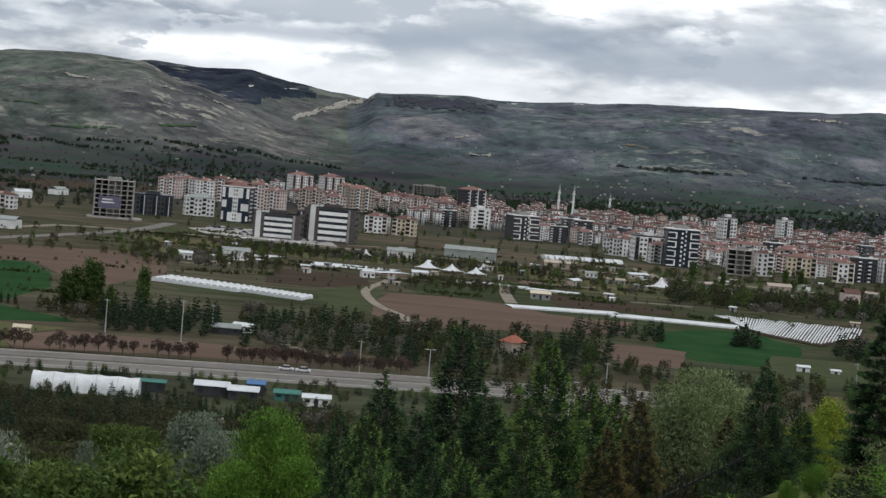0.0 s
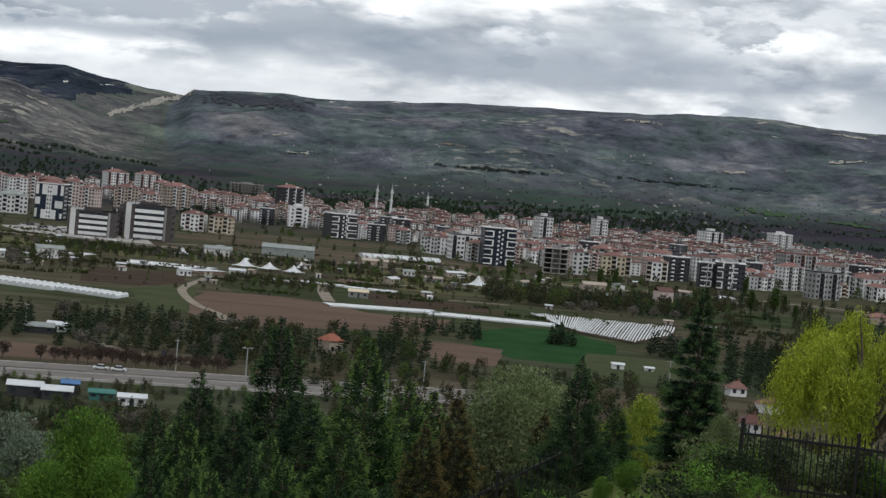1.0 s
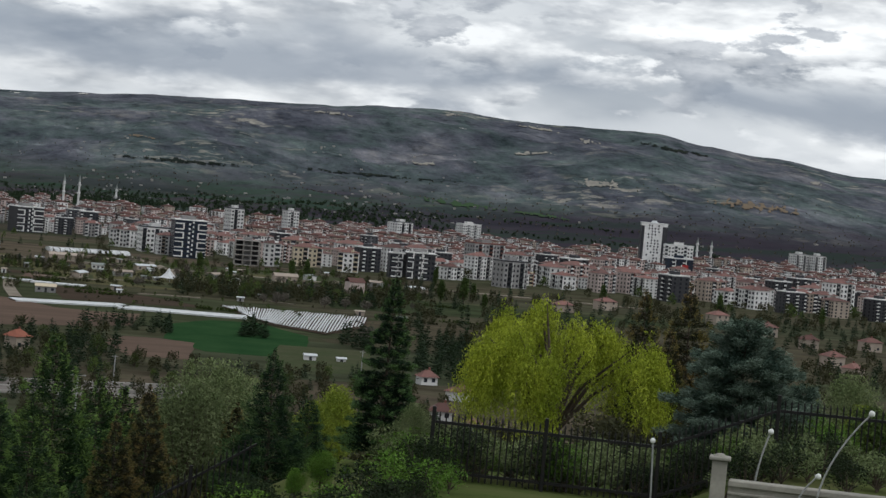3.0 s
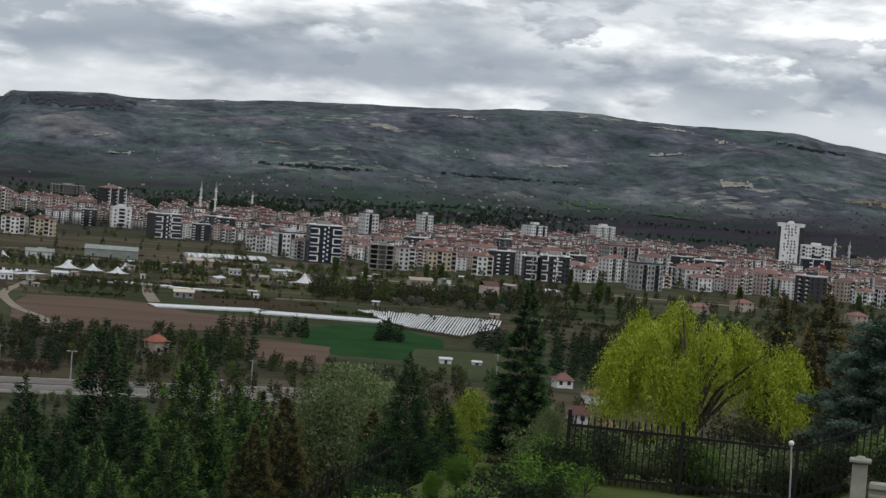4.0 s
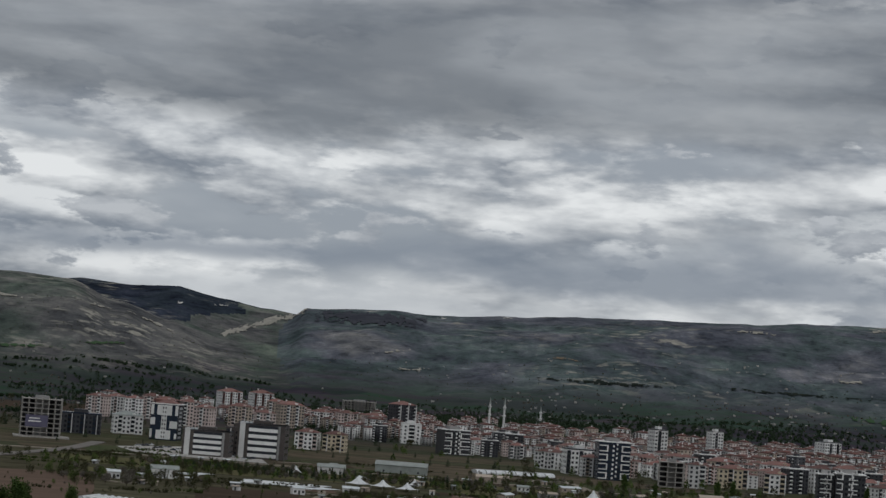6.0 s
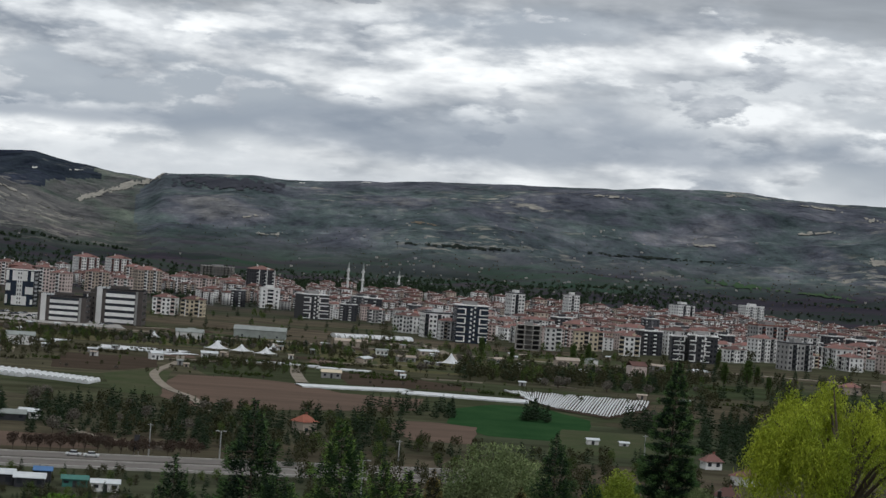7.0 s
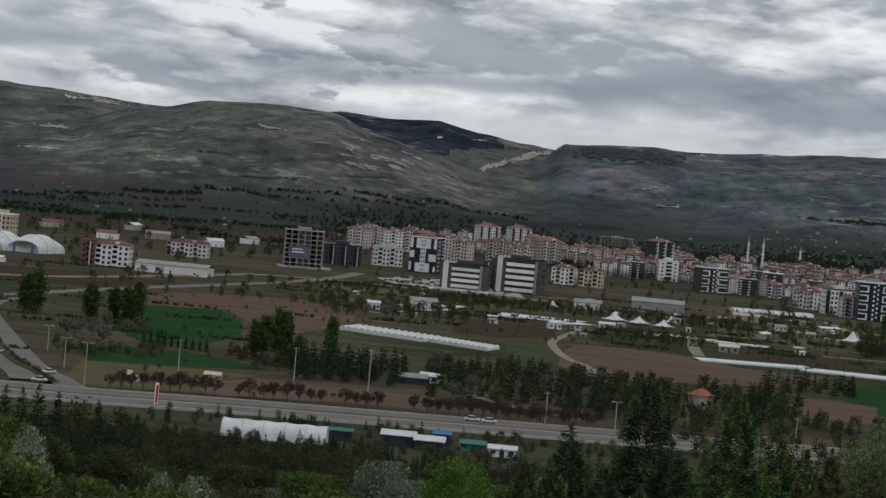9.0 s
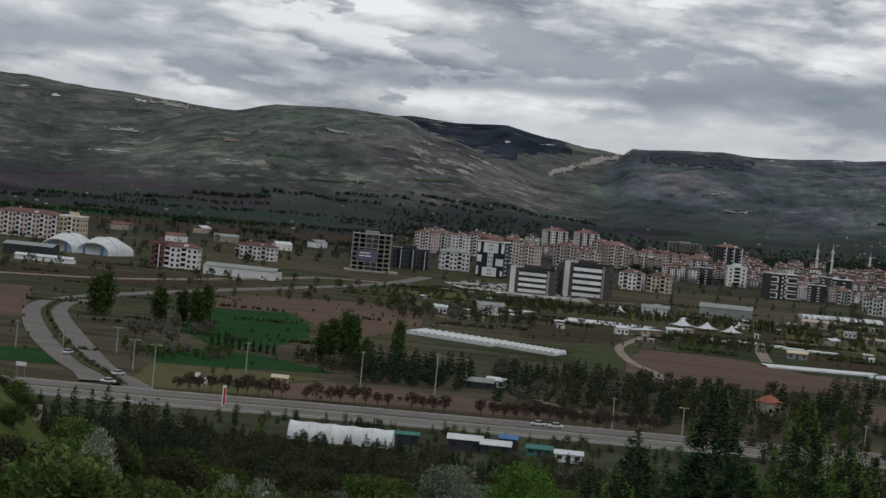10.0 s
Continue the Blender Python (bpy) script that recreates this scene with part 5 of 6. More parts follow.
minaret(P(3.6, 2350, 0), 42, "slim white minaret with grey spire")
minaret(P(4.64, 2600, 0), 32, "slim white minaret past the town")
minaret(P(21.25, 2450, 0), 32, "slim white minaret with grey spire")
minaret(P(21.65, 2450, 0), 30, "slim white minaret with grey spire")
# buildings beside the curved road
apartment(P(-19.1, 1450, 0), -6, 46, 14, 5, "pinkwall", "plaster", label="long pink school-like block with red roof", seed=2, fh=3.3)
apartment(P(-17.9, 1440, 0), -6, 16, 14, 5, "cream", "plaster", flat=True, label="cream end block with flat roof", seed=2, fh=3.3)
dome_hall(P(-17.95, 1290, 0), -14, 23, 30, 11.5, "white vaulted sports hall with blue stripes")
dome_hall(P(-16.95, 1285, 0), -14, 23, 30, 11.0, "white vaulted sports hall with blue stripes")
shed(-19.0, 1200, 30, 14, 6, 0, "greyroof", "long dark grandstand hall", "hall", "dark", 0.12)
shed(-18.6, 1150, 34, 6, 2.4, 0, "whitemetal", "low white wall-like pavilion", "pavilion")
apartment(P(-14.85, 1200, 0), 4, 23, 13, 4, "plaster", "plaster", label="white four-storey block with red roof", seed=3, fh=3.0)
apartment(P(-15.45, 1198, 0), 4, 7, 13, 4, "maroon", "maroon", flat=True, label="brick-red stair tower beside a block", seed=3, fh=3.3)
apartment(P(-12.7, 1405, 0), 0, 28, 13, 3, "plaster", "pinkwall", label="low white block with red roof", seed=1, fh=3.0)
shed(-13.05, 1165, 43, 15, 5.0, -4, "greyroof", "long white warehouse with pale roof", "warehouse", "plaster", 0.12)
for _k, (_a, _d, _w) in enumerate(((-15.0, 1600, 16), (-13.6, 1680, 20), (-12.0, 1620, 14), (-16.6, 1750, 22), (-11.0, 1750, 18), (-14.3, 1850, 24))):
    shed(_a, _d, _w, 9, 4.5, 17 * _k, ("tileroof", "greyroof", "whitemetal")[_k % 3], "low far building among trees", "far_house", ("plaster", "tan")[_k % 2], 0.25)

# the mass of the town: a few kinds of block, repeated over a loose street grid
KINDS = []
for _k, (_w, _d, _f, _wall, _trim, _flat) in enumerate((
        (18, 14, 4, "plaster", "plaster", False), (22, 14, 5, "pinkwall", "plaster", False), (16, 13, 3, "plaster", "plaster", False), (20, 15, 5, "tan", "plaster", False),
        (24, 14, 5, "plaster", "tan", False), (17, 13, 4, "greywall", "plaster", False), (14, 12, 3, "plaster", "cream", False), (20, 14, 6, "plaster", "greywall", False),
        (18, 15, 6, "dark", "plaster", True), (19, 14, 5, "pinkwall", "plaster", False))):
    _label = ("flat-roofed grey and white block of flats", "%s block of flats with red tiled roof" % {"plaster": "white", "pinkwall": "salmon", "tan": "tan", "cream": "cream", "maroon": "dark red"}.get(_wall, "grey"))[0 if _flat else 1]
    KINDS.append(apartment(P(5 + _k * 1.6, 1480 + 20 * (_k % 3), 0), 10 * _k - 40, _w, _d, _f, _wall, _trim, label=_label, flat=_flat, seed=_k + 20, group="blocks of the town", accent=("plaster", "maroon", "plaster", "dark", "greywall")[_k % 5]))
_rnd = random.Random(11)
TAKEN = [(o.matrix_world.translation.x, o.matrix_world.translation.y) for o in scene.objects if o.parent is None and o.type == "EMPTY"]


def front_of_town(a):
    if a < -4.4:
        return 2330
    if a < -1.0:
        return 1990
    if a < 2.2:
        return 1760
    if a < 5.2:
        return 1610
    if a < 18:
        return 1395
    return 1395 - 8 * (a - 18)


def join_copies(name, label, category, placements):
    """Far repeats that nobody could tell apart, as one object."""
    cache, slots = {}, []
    verts, faces, sizes, index, base = [], [], [], [], 0
    for kind, m in placements:
        for o in kind.children_recursive:
            if o.type != "MESH" or (kind.name.startswith("far_tree") and o.name.startswith("trunk")):
                continue
            me = o.data
            if me not in cache:
                co = np.empty(len(me.vertices) * 3, dtype=np.float32)
                me.vertices.foreach_get("co", co)
                li = np.empty(len(me.loops), dtype=np.int32)
                me.loops.foreach_get("vertex_index", li)
                lt = np.empty(len(me.polygons), dtype=np.int32)
                me.polygons.foreach_get("loop_total", lt)
                cache[me] = (co.reshape(-1, 3), li, lt, me.materials[0])
            co, li, lt, mat = cache[me]
            if mat not in slots:
                slots.append(mat)
            w = np.array(m)
            verts.append(co @ w[:3, :3].T.astype(np.float32) + w[:3, 3].astype(np.float32))
            faces.append(li + base)
            sizes.append(lt)
            index.append(np.full(len(lt), slots.index(mat), dtype=np.int32))
            base += len(co)
    if not verts:
        return None
    verts, faces, sizes, index = (np.concatenate(k) for k in (verts, faces, sizes, index))
    me = bpy.data.meshes.new(name)
    me.vertices.add(len(verts)), me.loops.add(len(faces)), me.polygons.add(len(sizes))
    me.vertices.foreach_set("co", verts.astype(np.float32).ravel())
    me.loops.foreach_set("vertex_index", faces.astype(np.int32))
    me.polygons.foreach_set("loop_start", np.concatenate(([0], np.cumsum(sizes)[:-1])).astype(np.int32))
    for mat in slots:
        me.materials.append(mat)
    me.polygons.foreach_set("material_index", index)
    me.update(calc_edges=True)
    return tagged(new(name, me), label, category, kind="stuff")


_r, _near, _far = 1380.0, 0, []
while _r < 2480:
    _a = -7.6 + _rnd.uniform(0, 0.6)
    while _a < 27.0:
        if _r >= front_of_town(_a) and _rnd.random() < (0.93 if _r < 2150 else 0.6):
            p = P(_a + _rnd.uniform(-0.12, 0.12), _r + _rnd.uniform(-9, 9), 0.0)
            if all((p.x - x) ** 2 + (p.y - y) ** 2 > (25 if _r < 1480 else 19) ** 2 for x, y in TAKEN):
                TAKEN.append((p.x, p.y))
                kind = _rnd.choice(KINDS if _r < 1800 else KINDS[:7])
                turn = 20 * math.sin(p.x * 0.004) + _rnd.choice((0, 0, 90)) + _rnd.uniform(-8, 8)
                _s = _rnd.uniform(0.8, 1.0) if _r < 1480 else _rnd.uniform(0.55, 0.85)
                m = Matrix.Translation(p) @ pose(0, 0, 0, 0, 0, turn) @ Matrix.Diagonal((_s, _s, _s * _rnd.uniform(0.85, 1.15), 1))
                if _near < 225:
                    copy_thing(kind, m).matrix_basis = m
                    _near += 1
                else:
                    _far.append((kind, m))
        _a += math.degrees((28 if _r < 1480 else 23) / _r)
    _r += 32 if _r < 1480 else 29
join_copies("far_town_blocks", "far blocks of flats with red tiled roofs", "buildings", _far)


def hamlet(seed):
    """Scattered small white houses on the lower slopes, too far to tell apart."""
    q = random.Random(seed)
    boxes, roofs = [], []
    for _ in range(240):
        a, d = q.uniform(0.5, 15), 2600 + 900 * q.random() ** 1.6
        if q.random() < 0.25:
            a, d = q.uniform(-20, 26), q.uniform(2050, 2900)
        p = P(a, d)
        w, h = q.uniform(0.8, 2.2), q.uniform(0.8, 2.0)
        (boxes if q.random() < 0.6 else roofs).append((p.x - w, p.x + w, p.y - 3, p.y + 3, p.z - 3, p.z + h))
    quick_boxes("far_hamlet", boxes, M["kerb"], None, "stuff")
    tagged(quick_boxes("far_huts", roofs, M["greywall"], None, "stuff"), "scattered grey huts on the lower slopes", "houses")


hamlet(3)
tagged(bpy.data.objects["far_hamlet"], "scattered pale small houses on the lower slopes", "houses")


# ---- trees ----
def leaf_part(name, centres, axes, across, mat, parent):
    """Many small pointed leaves as one mesh: centre, half-length vector, half-width vector."""
    c, u, v = (np.asarray(k, dtype=np.float32) for k in (centres, axes, across))
    n = len(c)
    co = np.empty((n, 3, 3), dtype=np.float32)
    co[:, 0], co[:, 1], co[:, 2] = c - u - v, c - u * 0.8 + v, c + u
    me = bpy.data.meshes.new(name)
    me.vertices.add(3 * n), me.loops.add(3 * n), me.polygons.add(n)
    me.vertices.foreach_set("co", co.ravel())
    me.loops.foreach_set("vertex_index", np.arange(3 * n, dtype=np.int32))
    me.polygons.foreach_set("loop_start", np.arange(0, 3 * n, 3, dtype=np.int32))
    me.materials.append(mat)
    me.update(calc_edges=True)
    ob = new(name, me)
    ob.parent = parent
    return ob


def unit(v):
    return v / np.maximum(1e-6, np.linalg.norm(v, axis=-1, keepdims=True))


def sprays(rng, centres, main, size, aspect, spread):
    """Leaf axes that follow a main direction with some spread."""
    n = len(centres)
    d = unit(main + rng.normal(0, spread, (n, 3)))
    s = unit(np.cross(d, rng.normal(0, 1, (n, 3))))
    ln = size * rng.uniform(0.6, 1.35, (n, 1))
    return centres, d * ln, s * ln * aspect


def conifer(name, label, mat, h, rad, leaves, size, seed, droop=0.18, shape=0.85, base=0.06, ragged=0.25, aspect=0.32, layers=None, category="tree", tip=None):
    """A spire of whorled branches carrying needle sprays."""
    rng = np.random.default_rng(seed)
    r = root(name, (0, 0, 0), 0, label, category)
    layers = layers or int(h * 4.8)
    bm = bmesh.new()
    add_tube(bm, (0, 0, -0.6), (0, 0, h * 0.5), 0.016 * h + 0.02, 0.007 * h)
    add_tube(bm, (0, 0, h * 0.5), (0, 0, h * 0.96), 0.007 * h, 0.004)
    tips = []
    for k in range(layers):
        t = (k + rng.uniform(0, 0.8)) / layers
        t = base + (1 - base) * t
        R = rad * (1 - t) ** shape * rng.uniform(1 - ragged, 1 + ragged * 0.6) + 0.06
        nb = max(4, int(4 + 7 * (1 - t)))
        off = rng.uniform(0, 6.28)
        for b in range(nb):
            th = off + 6.283 * b / nb + rng.normal(0, 0.15)
            rr = R * rng.uniform(0.7, 1.12)
            tips.append((t * h, th, rr))
    tips = np.array(tips)
    weight = tips[:, 2] ** 0.95
    pick = rng.choice(len(tips), leaves, p=weight / weight.sum())
    T = tips[pick]
    s = rng.uniform(0.12, 1.0, leaves) ** 0.65
    out = np.stack([np.cos(T[:, 1]), np.sin(T[:, 1]), np.zeros(leaves)], 1)
    side = np.stack([-out[:, 1], out[:, 0], np.zeros(leaves)], 1)
    fan = rng.normal(0, 0.21, leaves) * T[:, 2] * (0.25 + 0.75 * (1 - s)) * 1.3
    rise = 0.22 * T[:, 2] * (s - droop * 6 * s * s * 0.55)
    c = out * (T[:, 2] * s)[:, None] + side * fan[:, None]
    c[:, 2] = T[:, 0] + rise + rng.normal(0, 0.03, leaves) * rad - 0.05 * T[:, 2]
    main = out * 0.9 + side * (np.sign(fan) * rng.uniform(0.1, 0.9, leaves))[:, None]
    main[:, 2] += 0.45 - 0.35 * s
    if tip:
        # dark inside, pale outside: crown shade carried by two colours, plus spring growth
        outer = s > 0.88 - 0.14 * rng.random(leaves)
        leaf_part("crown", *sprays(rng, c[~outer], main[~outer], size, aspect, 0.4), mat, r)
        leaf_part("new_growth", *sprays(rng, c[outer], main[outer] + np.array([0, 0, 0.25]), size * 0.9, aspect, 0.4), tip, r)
    else:
        leaf_part("crown", *sprays(rng, c, main, size, aspect, 0.35), mat, r)
    for z, th, rr in tips[:: max(1, len(tips) // 40)]:
        add_tube(bm, (0, 0, z), (rr * 0.75 * math.cos(th), rr * 0.75 * math.sin(th), z + 0.05 * rr), 0.006 * h, 0.004, 4)
    part("trunk", bm, M["bark"], r)
    return r


def broadleaf(name, label, mat, h, rad, leaves, size, seed, lobes=9, trunk=0.25, upright=0.0, gaps=0.5, aspect=0.5, category="tree", bark="bark", narrow=1.0):
    """Limbs that end in loose lobes of leaves, with gaps between them."""
    rng = np.random.default_rng(seed)
    r = root(name, (0, 0, 0), 0, label, category)
    bm = bmesh.new()
    fork = h * trunk
    add_tube(bm, (0, 0, -0.6), (0, 0, fork), 0.022 * h + 0.02, 0.016 * h + 0.01)
    C, O = [], []
    share = rng.dirichlet(np.ones(lobes) * 4)
    for k in range(lobes):
        th = 2.4 * k + rng.normal(0, 0.3)
        f = (k + 0.5) / lobes
        z = fork + (h - fork) * ((0.22 if trunk > 0.12 else 0.10) + (0.62 if trunk > 0.12 else 0.74) * f ** (0.8 + upright))
        wide = rad * (0.78 * math.sin(math.pi * min(0.92, 0.28 + 0.62 * f))) * rng.uniform(0.55, 1.0) * narrow
        centre = np.array([wide * math.cos(th), wide * math.sin(th), z])
        lr = np.array([rad * 0.46, rad * 0.46, (h - fork) * 0.19 + rad * 0.12]) * rng.uniform(0.75, 1.25)
        add_tube(bm, (0, 0, fork * rng.uniform(0.6, 1.0)), tuple(centre), 0.011 * h + 0.01, 0.004 * h)
        n = max(6, int(leaves * share[k]))
        d = unit(rng.normal(0, 1, (n, 3)))
        q = rng.uniform(gaps, 1.0, (n, 1)) ** 0.7
        jag = 1 + 0.28 * np.sin(d[:, :1] * 7 + k) * np.cos(d[:, 1:2] * 6 + d[:, 2:] * 5)
        C.append(centre + d * q * jag * lr)
        O.append(d)
    C, O = np.concatenate(C), np.concatenate(O)
    C[:, 2] = np.minimum(np.maximum(C[:, 2], h * 0.04), h)
    part("trunk", bm, M[bark], r)
    leaf_part("crown", *sprays(rng, C, O * 0.6 + np.array([0, 0, 0.3]), size, aspect, 0.8), mat, r)
    return r


def willow(label, h, rad, strands, seed):
    """A weeping willow: spreading limbs with long hanging strands of yellow-green leaves."""
    rng = np.random.default_rng(seed)
    r = root("weeping_willow", (0, 0, 0), 0, label, "tree")
    bm = bmesh.new()
    part("trunk", add_tube(bm, (0, 0, -0.6), (0.1, 0, h * 0.34), 0.24, 0.19, 9), M["bark"], r)
    heads = []
    for k in range(26):
        th = 2.4 * k + rng.normal(0, 0.35)
        f = rng.uniform(0, 1)
        rr = rad * (0.98 - 0.66 * f) * rng.uniform(0.6, 1.1)
        z = h * (0.73 + 0.23 * f) * rng.uniform(0.88, 1.03)
        elbow = Vector((rr * 0.4 * math.cos(th), rr * 0.4 * math.sin(th), z * 0.74))
        limb = add_tube(bmesh.new(), (0.1, 0, h * 0.32), elbow, 0.1, 0.06, 6)
        add_tube(limb, elbow, (rr * math.cos(th), rr * math.sin(th), z), 0.06, 0.02, 5)
        part("limb", limb, M["bark"], r)
        heads.append((rr * math.cos(th), rr * math.sin(th), z, rng.uniform(0.5, 1.3)))
    C = []
    share = np.array([k[3] for k in heads])
    for k in range(strands):
        hx, hy, hz, much = heads[rng.choice(len(heads), p=share / share.sum())]
        th, q = rng.uniform(0, 6.28), rad * 0.16 * rng.uniform(0, 1) ** 0.6
        x, y = hx + q * math.cos(th), hy + q * math.sin(th)
        top = hz + rng.normal(0, 0.18) - 0.6 * (q / (rad * 0.16)) ** 2
        edge = math.hypot(x, y) / rad
        long = rng.uniform(0.15, 1.0) ** 1.2 * h * (0.14 + 0.34 * min(1, edge)) * (0.45 + 0.75 * much)
        n = max(4, int(long / 0.055))
        u = np.linspace(0, 1, n)
        sway = 0.35 * np.sqrt(u)
        o = np.array([x, y]) / max(0.1, math.hypot(x, y))
        pts = np.stack([x + o[0] * sway + rng.normal(0, 0.06, n), y + o[1] * sway + rng.normal(0, 0.06, n), top - long * u + 0.25 * np.sin(u * 3)], 1)
        C.append(pts[pts[:, 2] > h * rng.uniform(0.24, 0.46)])
    C = np.concatenate(C)
    main = np.tile(np.array([[0, 0, -1.0]]), (len(C), 1))
    leaf_part("crown", *sprays(rng, C, main, 0.062, 0.3, 0.7), M["willow"], r)
    return r


def plant(kind, bearing, dist, size=1.0, turn=None, wide=1.0, rnd=random, z=None):
    """A copy of a tree at a place, scaled."""
    m = Matrix.Translation(P(bearing, dist) if z is None else P(bearing, dist, z)) @ pose(0, 0, 0, rnd.uniform(-1.5, 1.5), rnd.uniform(-1.5, 1.5), rnd.uniform(0, 360) if turn is None else turn)
    ob = copy_thing(kind, m)
    ob.scale = (size * wide, size * wide, size)
    return ob


def grow_to(kind, tall, bearing, dist, top, wide=1.0, turn=None, rnd=random):
    """Plants a tree whose tip stands at the elevation angle top."""
    need = EYE + dist * math.tan(radians(top)) - P(bearing, dist).z
    s = need / tall
    return plant(kind, bearing, dist, s, turn, wide, rnd)


def put_away(*kinds):
    """Models that were only copied from are removed."""
    for k in kinds:
        for o in (*k.children_recursive, k):
            bpy.data.objects.remove(o)


rnd = random.Random(21)
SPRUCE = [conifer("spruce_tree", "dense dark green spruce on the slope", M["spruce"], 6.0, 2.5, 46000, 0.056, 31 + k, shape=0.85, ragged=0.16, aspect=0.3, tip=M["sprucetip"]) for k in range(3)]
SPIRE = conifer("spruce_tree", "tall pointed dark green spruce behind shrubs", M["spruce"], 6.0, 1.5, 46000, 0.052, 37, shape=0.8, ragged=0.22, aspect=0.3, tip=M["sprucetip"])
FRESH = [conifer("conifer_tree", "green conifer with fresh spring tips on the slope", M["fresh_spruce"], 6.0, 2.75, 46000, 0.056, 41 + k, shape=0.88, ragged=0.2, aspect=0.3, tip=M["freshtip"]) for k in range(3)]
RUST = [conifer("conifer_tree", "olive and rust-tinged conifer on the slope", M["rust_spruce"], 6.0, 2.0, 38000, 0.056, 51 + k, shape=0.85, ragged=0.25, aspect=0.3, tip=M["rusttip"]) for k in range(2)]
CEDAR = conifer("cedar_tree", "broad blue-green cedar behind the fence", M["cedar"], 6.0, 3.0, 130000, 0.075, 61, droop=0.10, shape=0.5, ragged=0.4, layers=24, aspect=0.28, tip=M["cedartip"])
BRIGHT = [broadleaf("leafy_tree", "bright green leafy tree in spring foliage", M["bright"], 5.0, 1.9, 19000, 0.062, 71 + k, lobes=20, trunk=0.15, upright=0.25, gaps=0.3) for k in range(2)]
PALE = broadleaf("blossoming_tree", "pale green tree with loose blossoming twigs", M["palegreen"], 5.0, 1.7, 16000, 0.055, 81, lobes=20, trunk=0.2, upright=0.2, gaps=0.3)
SHRUB = [broadleaf("shrub", "olive green shrub on the slope", M["shrub"], 3.5, 2.1, 3000, 0.125, 91 + k, lobes=14, trunk=0.1, category="shrub", gaps=0.3) for k in range(3)]
DARKSHRUB = [broadleaf("shrub", "dark olive brown shrub on the slope", M["olive"], 3.5, 2.1, 2800, 0.13, 95 + k, lobes=14, trunk=0.1, category="shrub", gaps=0.3) for k in range(2)]
SMALL = [broadleaf("small_shrub", lb, M[mt], 1.5, 0.8, 900, 0.05, 99 + k, lobes=10, trunk=0.1, category="shrub", gaps=0.3) for k, (mt, lb) in enumerate((("hedge", "small dark green shrub along the fence"), ("palegreen", "small pale blossoming shrub along the fence"), ("bright", "small bright green shrub before the fence")))]
YELLOW = broadleaf("leafy_tree", "yellow-green leafy tree among conifers", M["yellowgreen"], 5.0, 1.6, 15000, 0.06, 101, lobes=14, trunk=0.2, gaps=0.3)
SILVER = broadleaf("silver_shrub", "silvery grey-green shrub on the slope", M["silver"], 3.5, 1.9, 8000, 0.07, 111, lobes=16, trunk=0.1, category="shrub", gaps=0.3)
BLOSSOM = broadleaf("blossoming_shrub", "white blossoming shrub on the slope", M["blossom"], 3.5, 1.8, 7000, 0.07, 121, lobes=14, trunk=0.1, category="shrub", gaps=0.3)

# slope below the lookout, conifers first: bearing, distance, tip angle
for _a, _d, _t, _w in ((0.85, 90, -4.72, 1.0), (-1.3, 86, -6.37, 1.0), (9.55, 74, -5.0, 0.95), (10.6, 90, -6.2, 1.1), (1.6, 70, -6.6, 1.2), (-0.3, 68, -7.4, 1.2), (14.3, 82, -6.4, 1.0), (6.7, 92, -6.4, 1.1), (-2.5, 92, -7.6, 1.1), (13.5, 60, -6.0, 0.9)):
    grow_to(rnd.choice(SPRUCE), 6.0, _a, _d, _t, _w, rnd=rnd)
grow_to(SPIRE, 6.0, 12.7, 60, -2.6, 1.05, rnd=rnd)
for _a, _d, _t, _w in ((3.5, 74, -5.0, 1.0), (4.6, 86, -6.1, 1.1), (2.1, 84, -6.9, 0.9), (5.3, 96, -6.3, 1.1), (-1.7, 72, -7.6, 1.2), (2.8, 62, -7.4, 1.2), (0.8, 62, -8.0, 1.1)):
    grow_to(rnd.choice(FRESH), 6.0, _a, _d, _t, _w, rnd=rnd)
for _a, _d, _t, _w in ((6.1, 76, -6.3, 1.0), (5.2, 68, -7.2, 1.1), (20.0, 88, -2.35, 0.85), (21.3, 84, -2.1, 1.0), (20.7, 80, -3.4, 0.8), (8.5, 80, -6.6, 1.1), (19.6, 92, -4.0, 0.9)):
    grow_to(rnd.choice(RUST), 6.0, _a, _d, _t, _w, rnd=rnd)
grow_to(CEDAR, 6.0, 22.9, 66, -2.9, 1.15, rnd=rnd)
for _k in range(22):
    plant(rnd.choice(SMALL[:2]), rnd.uniform(22.5, 27.0), rnd.uniform(47.5, 54), rnd.uniform(0.4, 0.8), None, 1.3, rnd)
grow_to(CEDAR, 6.0, 24.6, 78, -4.6, 0.9, rnd=rnd)
WILLOW = willow("weeping willow in fresh yellow-green leaf behind the fence", 6.8, 3.45, 2600, 133)
WILLOW.matrix_world = Matrix.Translation(P(17.5, 74)) @ Matrix.Scale((EYE + 74 * math.tan(radians(-2.7)) - P(17.5, 74).z) / 6.8, 4)
for _a, _d, _t, _w in ((-4.5, 68, -7.7, 0.85), (-5.5, 66, -9.2, 0.9), (-3.6, 66, -9.0, 0.9), (11.1, 52, -7.75, 1.0), (11.8, 53, -8.1, 0.9), (10.4, 52, -8.3, 0.9)):
    grow_to(rnd.choice(BRIGHT), 5.0, _a, _d, _t, _w, rnd=rnd)
for _a, _d, _t, _w in ((7.9, 84, -5.45, 1.0), (7.3, 80, -6.0, 1.0), (8.7, 90, -5.9, 1.0), (13.6, 58, -6.2, 0.8), (15.0, 64, -6.6, 0.9), (25.9, 72, -4.2, 0.8)):
    grow_to(PALE, 5.0, _a, _d, _t, _w, rnd=rnd)
